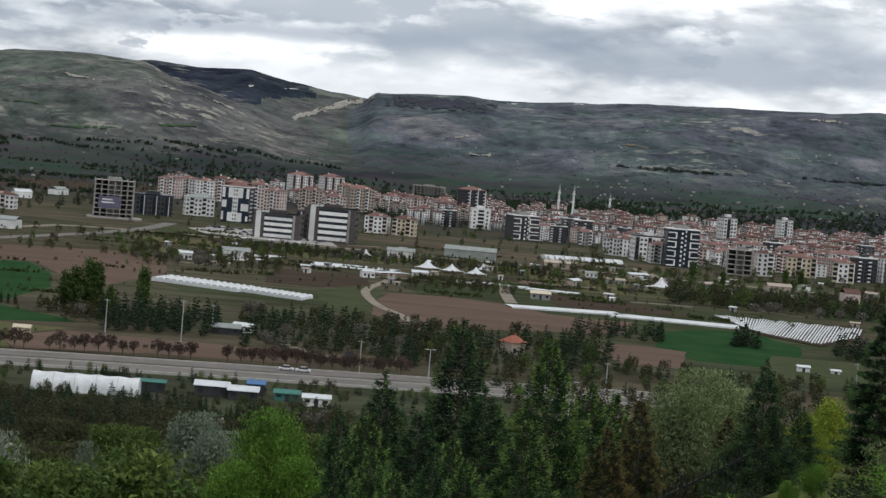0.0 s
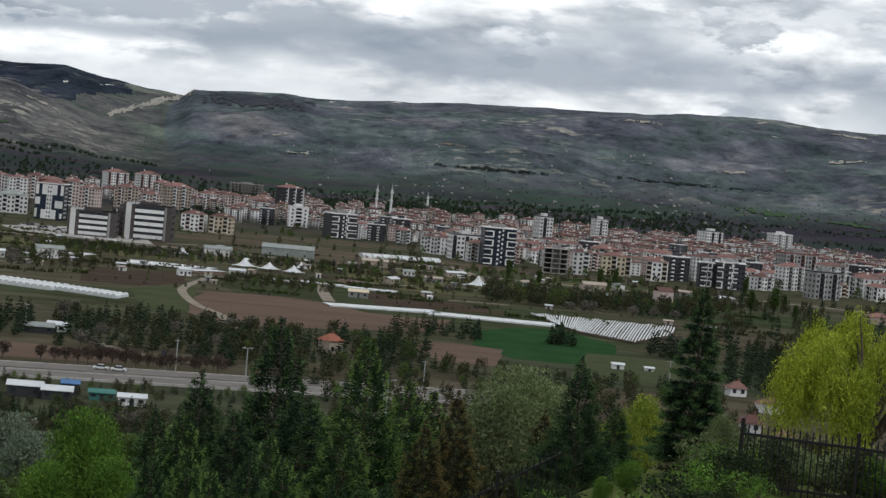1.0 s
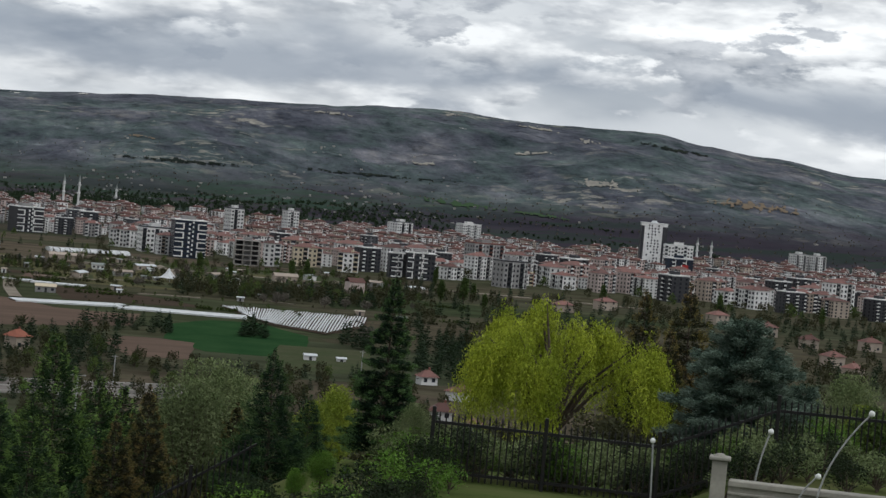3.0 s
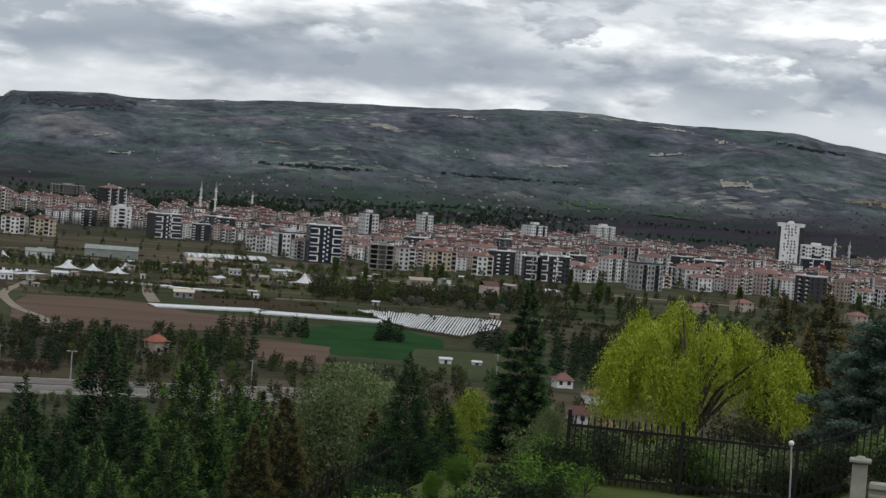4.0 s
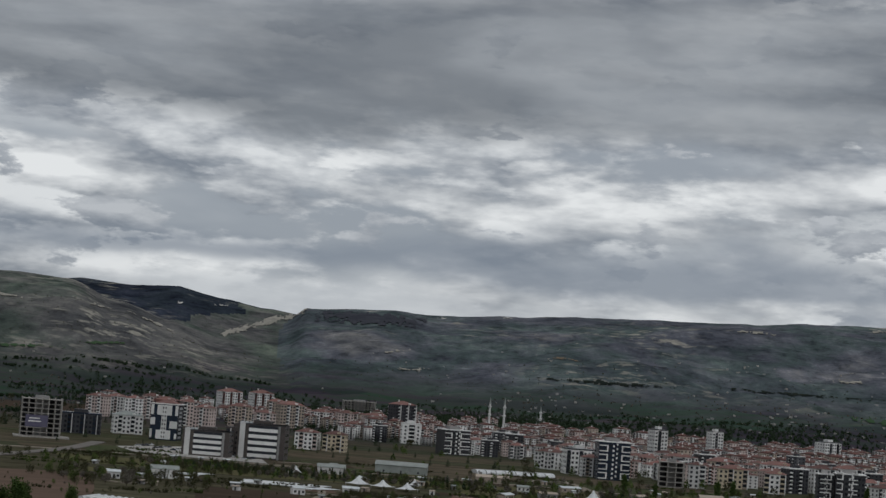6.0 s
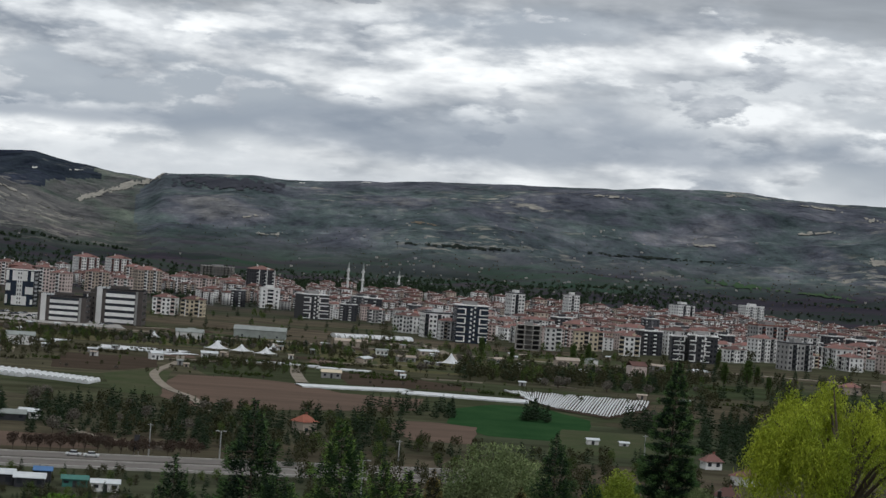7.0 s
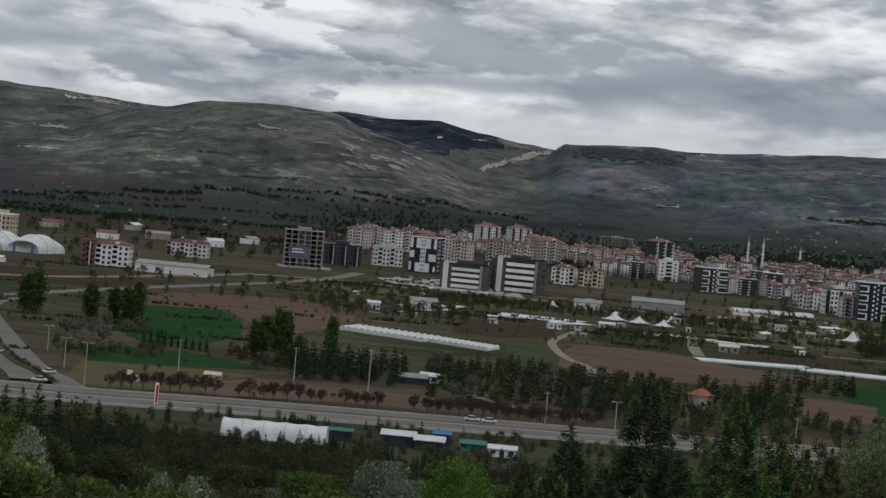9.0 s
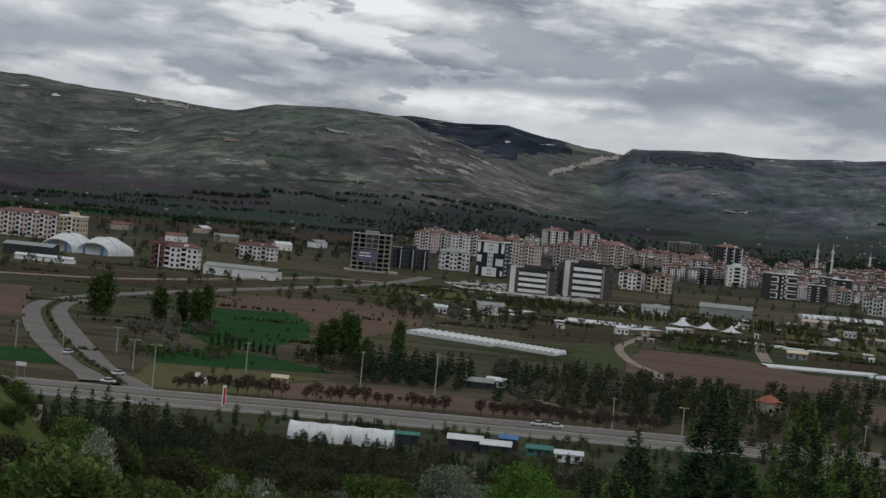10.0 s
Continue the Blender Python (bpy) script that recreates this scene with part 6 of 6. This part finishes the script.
for _a, _d, _t, _w in ((11.4, 110, -5.9, 0.9), (10.9, 104, -6.4, 0.9), (26.2, 66, -5.0, 0.8)):
    grow_to(YELLOW, 5.0, _a, _d, _t, _w, rnd=rnd)
for _a, _d, _t, _w in ((-6.6, 128, -7.9, 0.75), (-6.0, 120, -8.4, 0.7), (-9.6, 96, -8.95, 0.35)):
    grow_to(SILVER, 3.5, _a, _d, _t, _w, rnd=rnd)
for _a, _d, _t in ((-11.9, 112, -8.8), (-16.6, 190, -7.7), (-12.9, 170, -8.7)):
    grow_to(BLOSSOM, 3.5, _a, _d, _t, 0.5, rnd=rnd)
for _k in range(150):
    _a = rnd.uniform(-22, -2.6)
    _d = rnd.uniform(80, 320)
    _top = -8.9 - rnd.uniform(0, 1.0) + (0.9 if _d > 200 else 0) + (0.9 if _a < -16 else 0)
    _need = EYE + _d * math.tan(radians(_top)) - P(_a, _d).z
    plant(rnd.choice(SHRUB if rnd.random() < 0.6 else DARKSHRUB), _a, _d, min(1.6, max(0.5, _need / 3.5)), None, 1.1, rnd)
for _a, _d, _s in ((-15.4, 185, 0.5), (-17.3, 210, 0.7), (-10.4, 120, 0.45), (-8.6, 105, 0.4), (-13.4, 130, 0.4), (-15.9, 140, 0.5), (-18.2, 170, 0.6), (-11.2, 150, 0.5), (-12.3, 100, 0.3), (-17.0, 150, 0.4)):
    plant(BLOSSOM, _a, _d, _s, None, 0.9, rnd)
for _k in range(40):
    _a, _d = rnd.uniform(-22, -15.5), rnd.uniform(150, 310)
    plant(rnd.choice(SHRUB + DARKSHRUB), _a, _d, rnd.uniform(0.4, 1.0), None, 1.2, rnd)
for _k in range(16):
    _a, _d = -2.6 + 1.0 * _k + rnd.uniform(-0.3, 0.3), rnd.uniform(55, 62)
    grow_to(rnd.choice(SPRUCE + RUST + FRESH[:1]), 6.0, _a, _d, -8.5 - rnd.uniform(0, 0.8) - 0.03 * _a, 1.1, rnd=rnd) if _a < 9.5 else None
for _k in range(46):
    _a, _d = rnd.uniform(8.5, 15.0), rnd.uniform(47, 56)
    (9.7 < _a < 12.7) or plant(SMALL[2] if rnd.random() < 0.2 else SMALL[0], _a, _d, rnd.uniform(0.5, 0.95), None, 1.3, rnd)
for _k in range(60):
    plant(SMALL[0] if rnd.random() < 0.8 else SMALL[2], rnd.uniform(7.5, 13.2), rnd.uniform(36, 47), rnd.uniform(0.5, 0.8), None, 1.5, rnd)
for _k in range(50):
    _a, _d = rnd.uniform(12, 27), rnd.uniform(64, 110)
    plant(rnd.choice(SHRUB[:1] + DARKSHRUB), _a, _d, rnd.uniform(0.45, 0.7), None, 1.2, rnd)
for _k in range(60):
    _a = rnd.uniform(13, 26.5)
    plant(rnd.choice((SMALL[0], SMALL[1], SMALL[1], SMALL[2])), _a, 55.6 + rnd.uniform(0.6, 4), rnd.uniform(0.6, 1.1), None, 1.2, rnd)

# middle distance
PINES = [conifer("pine_tree", "dark green pine in a dense stand", M["pine"], 8.0, 2.2, 1500, 0.24, 141 + k, shape=0.85, ragged=0.5, aspect=0.32) for k in range(4)]
PINES += [broadleaf("pine_tree", "dark green rounded pine in a dense stand", M["pine"], 7.0, 2.3, 1200, 0.24, 145 + k, lobes=13, trunk=0.03, gaps=0.3) for k in range(2)]
OLIVES = [broadleaf("budding_tree", "olive brown tree just coming into leaf", M["olive"], 7.0, 3.0, 1000, 0.24, 151 + k, lobes=14, trunk=0.03, gaps=0.3) for k in range(4)]
GREENS = [broadleaf("valley_tree", "green leafy tree in the valley", M["shrub"], 7.0, 2.8, 1000, 0.24, 161 + k, lobes=14, trunk=0.05, gaps=0.3) for k in range(3)]
BARES = [broadleaf("roadside_tree", "round-headed reddish bare tree beside the road", M["bare"], 5.0, 1.9, 760, 0.22, 171 + k, lobes=8, trunk=0.34) for k in range(3)]
POPLARS = [broadleaf("poplar_tree", "tall columnar poplar in early leaf", M["poplar"], 16.0, 3.1, 1900, 0.45, 181 + k, lobes=24, trunk=0.08, narrow=0.6, gaps=0.2) for k in range(3)]
GREYS = [broadleaf("bare_tree", "grey bare-twigged tree in the valley", M["greytree"], 6.0, 2.8, 420, 0.42, 191 + k, lobes=9) for k in range(2)]
HEDGES = [conifer("cypress_tree", "small dark columnar cypress in a row", M["pine"], 5.0, 0.9, 220, 0.34, 201 + k, shape=0.5) for k in range(2)]
WAITING = {}
# lighter models for the trees that stand too far to tell apart
FAR_MODEL = {"pine_tree": conifer("far_tree", "", M["pine"], 7.8, 2.4, 240, 0.5, 211, shape=0.75, ragged=0.5, layers=12),
             "budding_tree": broadleaf("far_tree", "", M["olive"], 7.0, 3.0, 260, 0.48, 212, trunk=0.03, gaps=0.3),
             "valley_tree": broadleaf("far_tree", "", M["shrub"], 7.0, 2.8, 260, 0.48, 213, trunk=0.03, gaps=0.3),
             "bare_tree": broadleaf("far_tree", "", M["greytree"], 6.0, 2.8, 240, 0.42, 214, trunk=0.1)}


def scatter(kinds, n, a0, a1, d0, d1, lo, hi, seed, wide=1.0, gap=3.0):
    """Notes places for trees; they are planted together, the nearest as trees of their own."""
    q = random.Random(seed)
    done = []
    for _ in range(n * 4):
        a, d = q.uniform(a0, a1), q.uniform(d0, d1)
        p = P(a, d)
        if any((p.x - x) ** 2 + (p.y - y) ** 2 < gap * gap for x, y in done):
            continue
        done.append((p.x, p.y))
        kind, s, w = q.choice(kinds), q.uniform(lo, hi), wide * q.uniform(0.85, 1.2)
        m = Matrix.Translation(p) @ pose(0, 0, 0, q.uniform(-1.5, 1.5), q.uniform(-1.5, 1.5), q.uniform(0, 360)) @ Matrix.Diagonal((s * w, s * w, s, 1))
        WAITING.setdefault(kind.name.split(".")[0], []).append((d, len(done), kind, m))
        if len(done) >= n:
            break


for _a, _t in ((-17.9, -6.7), (-17.5, -6.5), (-17.0, -6.55), (-16.5, -6.4), (-16.0, -6.6), (-15.4, -6.75), (-14.8, -6.75), (-14.3, -6.95), (-13.7, -7.1), (-12.9, -7.2), (-12.2, -7.4), (-11.4, -7.5)):
    _kind = rnd.choice(PINES[:4] + OLIVES[:1])
    grow_to(_kind, 8.0 if _kind in PINES else 7.0, _a, rnd.uniform(385, 420), _t, 1.0, rnd=rnd)
for _a, _t in ((-20.6, -5.7), (-20.0, -6.0), (-19.4, -6.3), (-18.9, -6.6), (-18.5, -6.9)):
    grow_to(rnd.choice(GREENS), 7.0, _a, 320, _t, 0.9, rnd=rnd)
# trees along the main road
for _k in range(42):
    _a = -14.6 + 0.335 * _k + rnd.uniform(-0.05, 0.05)
    if _a < -0.6 and rnd.random() < 0.86:
        plant(rnd.choice(BARES), _a, 556 + rnd.uniform(-1, 1), rnd.uniform(0.8, 1.25), None, 1.0, rnd)
for _k in range(26):
    plant(rnd.choice(BARES), -5.4 + 0.19 * _k, 566 + rnd.uniform(0, 8), rnd.uniform(0.5, 0.8), None, 1.0, rnd)
# foot of the slope, before the road
scatter(OLIVES + PINES[:3], 130, -13.6, -7.0, 290, 430, 0.7, 1.0, 1, gap=4.5)
scatter(PINES + OLIVES[:1], 70, -18.8, -13.4, 300, 440, 0.7, 1.0, 2, gap=4.5)
scatter(OLIVES + GREYS[:1] + PINES[:3], 100, -7.2, 1.0, 290, 440, 0.5, 0.8, 3, gap=4.5)
scatter(GREENS + OLIVES + PINES, 90, -13.5, 1.0, 490, 512, 0.25, 0.5, 4)
scatter(OLIVES + PINES + GREENS[:1], 130, -18.0, 1.5, 425, 468, 0.35, 0.7, 35, gap=4)
scatter(HEDGES, 14, -9.6, -8.6, 500, 506, 0.5, 0.7, 36, gap=1.0)
scatter(OLIVES + PINES, 190, 1.0, 14.5, 420, 560, 0.55, 0.9, 5, gap=4.5)
scatter(PINES + OLIVES, 70, 14, 27, 420, 700, 0.6, 1.0, 6, gap=6)
# stand of pines beyond the road
scatter(PINES, 60, -9.6, -6.2, 622, 680, 0.8, 1.25, 7, gap=4.5)
scatter(PINES * 2 + OLIVES + GREYS, 150, -5.6, 0.0, 600, 715, 0.4, 1.05, 8, gap=5)
scatter(OLIVES + PINES * 2 + GREENS[:1], 175, -1.6, 4.6, 575, 705, 0.4, 1.1, 9, gap=5)
scatter(PINES, 26, 3.9, 6.5, 745, 785, 0.7, 1.1, 10, gap=4)
scatter(PINES, 14, 3.2, 5.0, 640, 690, 0.9, 1.2, 11)
scatter(PINES, 10, 8.5, 9.2, 762, 785, 0.9, 1.3, 12, gap=2.5)
scatter(PINES + GREYS, 10, 11.3, 12.3, 745, 790, 0.9, 1.4, 13)
scatter(OLIVES + PINES + GREENS, 90, 4.6, 13.5, 570, 640, 0.45, 0.8, 14, gap=4.5)
scatter(HEDGES, 150, -5.5, 3.0, 1112, 1180, 0.7, 1.1, 37, gap=5)
scatter(GREENS + OLIVES + GREYS, 420, -9.0, 13.0, 880, 1300, 0.14, 0.36, 38, gap=3)
scatter(GREENS + OLIVES, 160, -20, -8, 560, 1250, 0.12, 0.32, 39, gap=3)
# poplars and the copse by the green field
for _a, _d, _s in ((-10.35, 668, 1.05), (-9.95, 672, 1.22), (-9.75, 676, 1.1), (-10.6, 676, 0.9), (-8.4, 690, 1.05), (-9.3, 655, 0.75), (-17.1, 790, 1.05), (-16.8, 800, 1.15), (-16.95, 810, 1.0), (-15.3, 775, 1.0), (-14.25, 768, 1.0), (-14.0, 775, 1.1), (-14.6, 780, 0.9)):
    plant(rnd.choice(POPLARS), _a, _d, _s, None, 1.5 if _a < -13 else 1.15, rnd)
for _k in range(10):
    plant(rnd.choice(HEDGES), -13.75 + 0.2 * _k, 704 - 2 * _k, rnd.uniform(0.8, 1.3), None, 1.0, rnd)
scatter(GREYS + OLIVES, 20, -11.2, -9.2, 640, 680, 0.6, 0.95, 15)
scatter(GREYS, 10, -16.5, -13.8, 690, 760, 0.8, 1.1, 16)
scatter(GREENS + GREYS, 26, -16.2, -13.2, 640, 672, 0.4, 0.7, 17)
for (_a0, _d0), (_a1, _d1) in zip(MEDIAN, MEDIAN[1:]):
    for _k in range(7):
        _u = (_k + rnd.random()) / 7
        plant(rnd.choice(OLIVES + BARES), _a0 + (_a1 - _a0) * _u, _d0 + (_d1 - _d0) * _u, rnd.uniform(0.2, 0.4), None, 1.0, rnd)
# orchards, allotments and the park before the town
scatter(OLIVES + GREENS + GREYS, 60, -8.8, -4.4, 940, 1060, 0.6, 1.0, 19, gap=6)
scatter(OLIVES + GREYS + GREENS, 230, -6.4, 3.4, 1085, 1190, 0.4, 0.7, 20, gap=5)
scatter(OLIVES + GREENS, 60, -9, -4, 1100, 1200, 0.4, 0.7, 32, gap=6)
scatter(GREENS + OLIVES, 40, -0.8, 2.2, 930, 985, 0.5, 0.8, 21, gap=4)
scatter(OLIVES + GREENS + GREYS, 260, 2.6, 13.5, 1010, 1290, 0.45, 0.9, 22, gap=7)
scatter(PINES + OLIVES + GREENS[:1], 120, 6.4, 12.8, 985, 1070, 0.9, 1.3, 23, gap=5)
scatter(GREYS, 8, 9.0, 12.0, 965, 980, 0.8, 1.0, 31, gap=5)
scatter(OLIVES + PINES, 420, 12.4, 27, 700, 1270, 0.7, 1.2, 24, gap=6)
scatter(PINES, 40, 13.6, 15.4, 640, 800, 0.9, 1.3, 34, gap=5)
scatter(OLIVES + GREENS, 50, -20, -9, 990, 1180, 0.5, 0.9, 25, gap=8)
scatter(OLIVES + PINES, 90, -20, -9.8, 1300, 1800, 0.7, 1.2, 26, gap=9)
scatter(GREENS + PINES, 70, -9, 4, 1330, 1600, 0.5, 0.9, 27, gap=9)
scatter(GREENS + OLIVES, 300, 4, 26, 1290, 2200, 0.7, 1.3, 28, gap=10)
scatter(OLIVES + PINES, 160, -20, 4, 1650, 2300, 0.7, 1.3, 33, gap=10)
scatter(POPLARS, 8, 7, 17, 1000, 1260, 0.6, 0.85, 29, gap=20)
scatter(POPLARS + PINES, 14, 13, 26, 1100, 1300, 0.7, 1.0, 30, gap=14)
far_trees = []
for _name in sorted(WAITING):
    _rows = sorted(WAITING[_name], key=lambda k: (k[0], k[1]))
    for _n, (_d, _i, _kind, _m) in enumerate(_rows):
        if _n < 240:
            _ob = copy_thing(_kind, _m)
            _ob.matrix_basis = _m
        else:
            far_trees.append((FAR_MODEL.get(_name, _kind), _m))
join_copies("far_valley_trees", "many far trees of the valley, dark and olive", "trees", far_trees)
put_away(*SPRUCE, SPIRE, *FRESH, *RUST, CEDAR, *BRIGHT, PALE, *SHRUB, *DARKSHRUB, *SMALL, YELLOW, SILVER, BLOSSOM, *PINES, *OLIVES, *GREENS, *BARES, *POPLARS, *GREYS, *HEDGES, *FAR_MODEL.values())


def far_woods(name, label, mat, belts, size, seed):
    """Distant tree belts and scattered bushes: many crowns of leaf clumps, too far to tell apart."""
    rng = np.random.default_rng(seed)
    C = []
    for a0, a1, d0, d1, trees, lo, hi in belts:
        for _ in range(trees):
            p = P(rng.uniform(a0, a1), rng.uniform(d0, d1))
            h = rng.uniform(lo, hi)
            n = int(14 + h * 2)
            d = unit(rng.normal(0, 1, (n, 3))) * rng.uniform(0.3, 1, (n, 1))
            C.append(np.array(p) + d * np.array([h * 0.45, h * 0.45, h * 0.5]) + np.array([0, 0, h * 0.5]))
    C = np.concatenate(C)
    ob = leaf_part(name, *sprays(rng, C, rng.normal(0, 1, C.shape), size, 0.7, 0.8), mat, None)
    return tagged(ob, label, "trees", kind="stuff")


ROWS_OF_TREES = [(-22 + 1.6 * k + (k % 3) * 0.4, -20.6 + 1.6 * k + (k % 4) * 0.7, 1830 + 137 * (k * 5 % 6), 1842 + 137 * (k * 5 % 6), 34, 3, 7) for k in range(17)]
far_woods("far_tree_belt", "dark rows of far trees past the town", M["pine"], ROWS_OF_TREES + [(-4, 4, 2490, 2580, 420, 4, 7), (3, 13, 2510, 2620, 420, 3.5, 6), (13, 27, 2530, 2560, 120, 3, 5), (6, 20, 2700, 2715, 120, 2.5, 4.5), (-18, -6, 2560, 2575, 140, 3, 5), (-9, 14, 2420, 2760, 1500, 3, 7), (-3, 5, 2420, 2560, 500, 5, 9)] + [(-21 + 2.1 * k % 19, -18.6 + 2.1 * k % 19 + k % 3, 2130 + 47 * k, 2142 + 47 * k, 70, 3, 6) for k in range(17)], 1.0, 1)
far_woods("far_orchards", "brown bare far orchards past the town", M["greytree"], [(-22, 3, 1900, 2700, 700, 2, 4), (3, 27, 2560, 3000, 500, 1.5, 3)], 0.9, 2)
far_woods("hill_scrub", "scattered olive scrub on the lower hills", M["olive"], [(-24, 29, 2650, 3300, 1200, 0.8, 2.0)], 0.6, 3)


_q = random.Random(17)
_lines = []
for _k in range(70):
    _a, _d, _w = _q.uniform(-9, 14), _q.uniform(880, 1330), _q.uniform(0.4, 2.2)
    _lines.append((_a, _a + _w, _d, _d + 4, int(34 * _w), 0.7, 2.2))
for _k in range(26):
    _a, _d, _w = _q.uniform(-20, -7), _q.uniform(640, 1250), _q.uniform(0.4, 2.0)
    _lines.append((_a, _a + _w, _d, _d + 4, int(26 * _w), 0.6, 1.8))
far_woods("field_hedges", "low olive hedges along the garden plots", M["olive"], _lines[::2], 0.36, 4)
far_woods("field_bushes", "low green bushes along the garden plots", M["shrub"], _lines[1::2], 0.36, 5)
for _k in range(46):
    _a, _d = _q.uniform(-8.5, 13.5), _q.uniform(930, 1320)
    _wide = _q.uniform(2.2, 5.0)
    shed(_a, _d, _wide, 2.4, _q.uniform(1.3, 2.2), _q.uniform(-40, 40), _q.choice(("whitemetal", "greyroof", "tan", "whitemetal")), "tiny garden hut among the plots", "garden_hut", _q.choice(("plaster", "greywall", "tan")))
for _k in range(20):
    _a, _d, _w = _q.uniform(-8, 12), _q.uniform(950, 1300), _q.uniform(0.5, 2.0)
    ribbon("path_%d" % (_k + 1), M["paleroad"], [(_a, _d), (_a + _w / 2, _d + _q.uniform(-8, 8)), (_a + _w, _d + _q.uniform(-20, 20))], _q.uniform(1.5, 3.0), "narrow pale path between garden plots", 0.4, "path")


# ---- fence and wall below the lookout ----
def fence_panel(a0, a1, d, label):
    """A wrought iron panel: two rails, square bars with points, end posts."""
    p, q = P(a0, d), P(a1, d)
    r = root("iron_fence", p, math.degrees(math.atan2(q.y - p.y, q.x - p.x)), label, "fence", "iron fence panels")
    L = math.hypot(q.x - p.x, q.y - p.y)
    dz = q.z - p.z
    n = int(L / 0.17)
    for z in (0.25, 1.62):
        bm = box(0, L, -0.03, 0.03, z - 0.04, z + 0.04)
        for v in bm.verts:
            v.co.z += dz * v.co.x / L
        part("rail", bm, M["iron"], r)
    shape = add_box(bmesh.new(), -0.02, 0.02, -0.02, 0.02, 0.05, 1.8)
    add_tube(shape, (0, 0, 1.8), (0, 0, 1.93), 0.035, 0.003, 4)
    first = part("bar", shape, M["iron"], r)
    for i in range(1, n):
        ob = first if i == 1 else new("bar", first.data)
        ob.parent = r
        x = L * i / n
        ob.location = (x, 0, dz * x / L)
    part("post", add_box(bmesh.new(), -0.055, 0.055, -0.055, 0.055, -0.4, 2.05, bevel=0.01), M["iron"], r)
    return r


for _k in range(4):
    fence_panel(14.2 + 3.25 * _k, 17.45 + 3.25 * _k, 55.5, "black wrought iron fence panel with pointed bars")
fence_panel(5.6, 7.4, 60, "black wrought iron fence panel among conifers")
fence_panel(7.4, 9.2, 60, "black wrought iron fence panel among conifers")


def pillar(a, d, h, label):
    r = root("stone_pillar", P(a, d), -a, label, "pillar")
    part("shaft", box(-0.17, 0.17, -0.17, 0.17, -1.5, h, bevel=0.015), M["stone"], r)
    part("cap", box(-0.24, 0.24, -0.24, 0.24, h, h + 0.08, bevel=0.02), M["stone"], r)
    bm = bmesh.new()
    add_tube(bm, (0, 0, h + 0.08), (0, 0, h + 0.14), 0.16, 0.08, 10)
    part("finial", bm, M["stone"], r)
    return r


def garden_lamp(a, d, h, bend, label):
    r = root("garden_lamp", P(a, d), -a, label, "lamp")
    bm = bmesh.new()
    last = Vector((0, 0, -1.0))
    pts = [last]
    for i in range(1, 9):
        u = i / 8
        p = Vector((bend * u * u, 0, h * u))
        pts.append(p)
        last = p
    rings = [[bm.verts.new(p + Vector((0.022 * math.cos(k * 1.0472), 0.022 * math.sin(k * 1.0472), 0))) for k in range(6)] for p in pts]
    for lo, hi in zip(rings, rings[1:]):
        for k in range(6):
            bm.faces.new((lo[k], lo[(k + 1) % 6], hi[(k + 1) % 6], hi[k]))
    part("stem", bm, M["steel"], r)
    bm = bmesh.new()
    bmesh.ops.create_icosphere(bm, subdivisions=2, radius=0.07, matrix=Matrix.Translation(last))
    part("globe", bm, M["lampglass"], r, "small white globe")
    return r


PZ = EYE + 45 * math.tan(radians(-6.9)) - P(22.5, 45).z
pillar(22.45, 45, PZ, "weathered pale stone pillar with cap")
_p, _q = P(22.75, 45), P(30.0, 45)
_wall = root("stone_balustrade", Vector((_p.x, _p.y, 0)), math.degrees(math.atan2(_q.y - _p.y, _q.x - _p.x)), "weathered pale stone garden wall with moulded coping", "wall")
_L, _z0 = (Vector((_q.x, _q.y, 0)) - Vector((_p.x, _p.y, 0))).length, P(22.45, 45).z
_wz = EYE + 45 * math.tan(radians(-7.45))
part("wall", box(0, _L, -0.13, 0.13, _z0 - 1.5, _wz - 0.14), M["stone"], _wall)
part("coping", box(0, _L, -0.2, 0.2, _wz - 0.14, _wz, bevel=0.02), M["stone"], _wall)
part("moulding", box(0, _L, -0.17, 0.17, _wz - 0.32, _wz - 0.26, bevel=0.01), M["stone"], _wall)
garden_lamp(23.45, 46, EYE + 46 * math.tan(radians(-6.0)) - P(23.45, 46).z, 0.28, "thin curved garden lamp with a small white globe")
garden_lamp(20.6, 48, EYE + 48 * math.tan(radians(-6.6)) - P(20.6, 48).z, -0.08, "thin garden lamp with a small white globe")
garden_lamp(24.7, 44, EYE + 44 * math.tan(radians(-7.1)) - P(24.7, 44).z, 0.4, "short curved garden lamp with a small white globe")
garden_lamp(25.2, 43, EYE + 43 * math.tan(radians(-5.2)) - P(25.2, 43).z, 1.0, "long curved garden lamp stem")


def slope_wall(a0, a1, d, h, label):
    """A pale garden wall with end post on the knoll."""
    p, q = P(a0, d), P(a1, d)
    r = root("garden_wall", Vector((p.x, p.y, min(p.z, q.z))), math.degrees(math.atan2(q.y - p.y, q.x - p.x)), label, "wall")
    L = math.hypot(q.x - p.x, q.y - p.y)
    part("wall", box(0, L, -0.15, 0.15, -1.0, h), M["stone"], r)
    part("coping", box(-0.1, L + 0.1, -0.24, 0.24, h, h + 0.15, bevel=0.02), M["stone"], r)
    part("post", box(L - 0.3, L + 0.4, -0.35, 0.35, -1.0, h + 0.9, bevel=0.03), M["stone"], r)
    return r


slope_wall(-21.5, -18.4, 255, 2.0, "pale stone garden wall with end post")
pillar(-14.0, 215, 2.6, "pale stone pillar among shrubs")
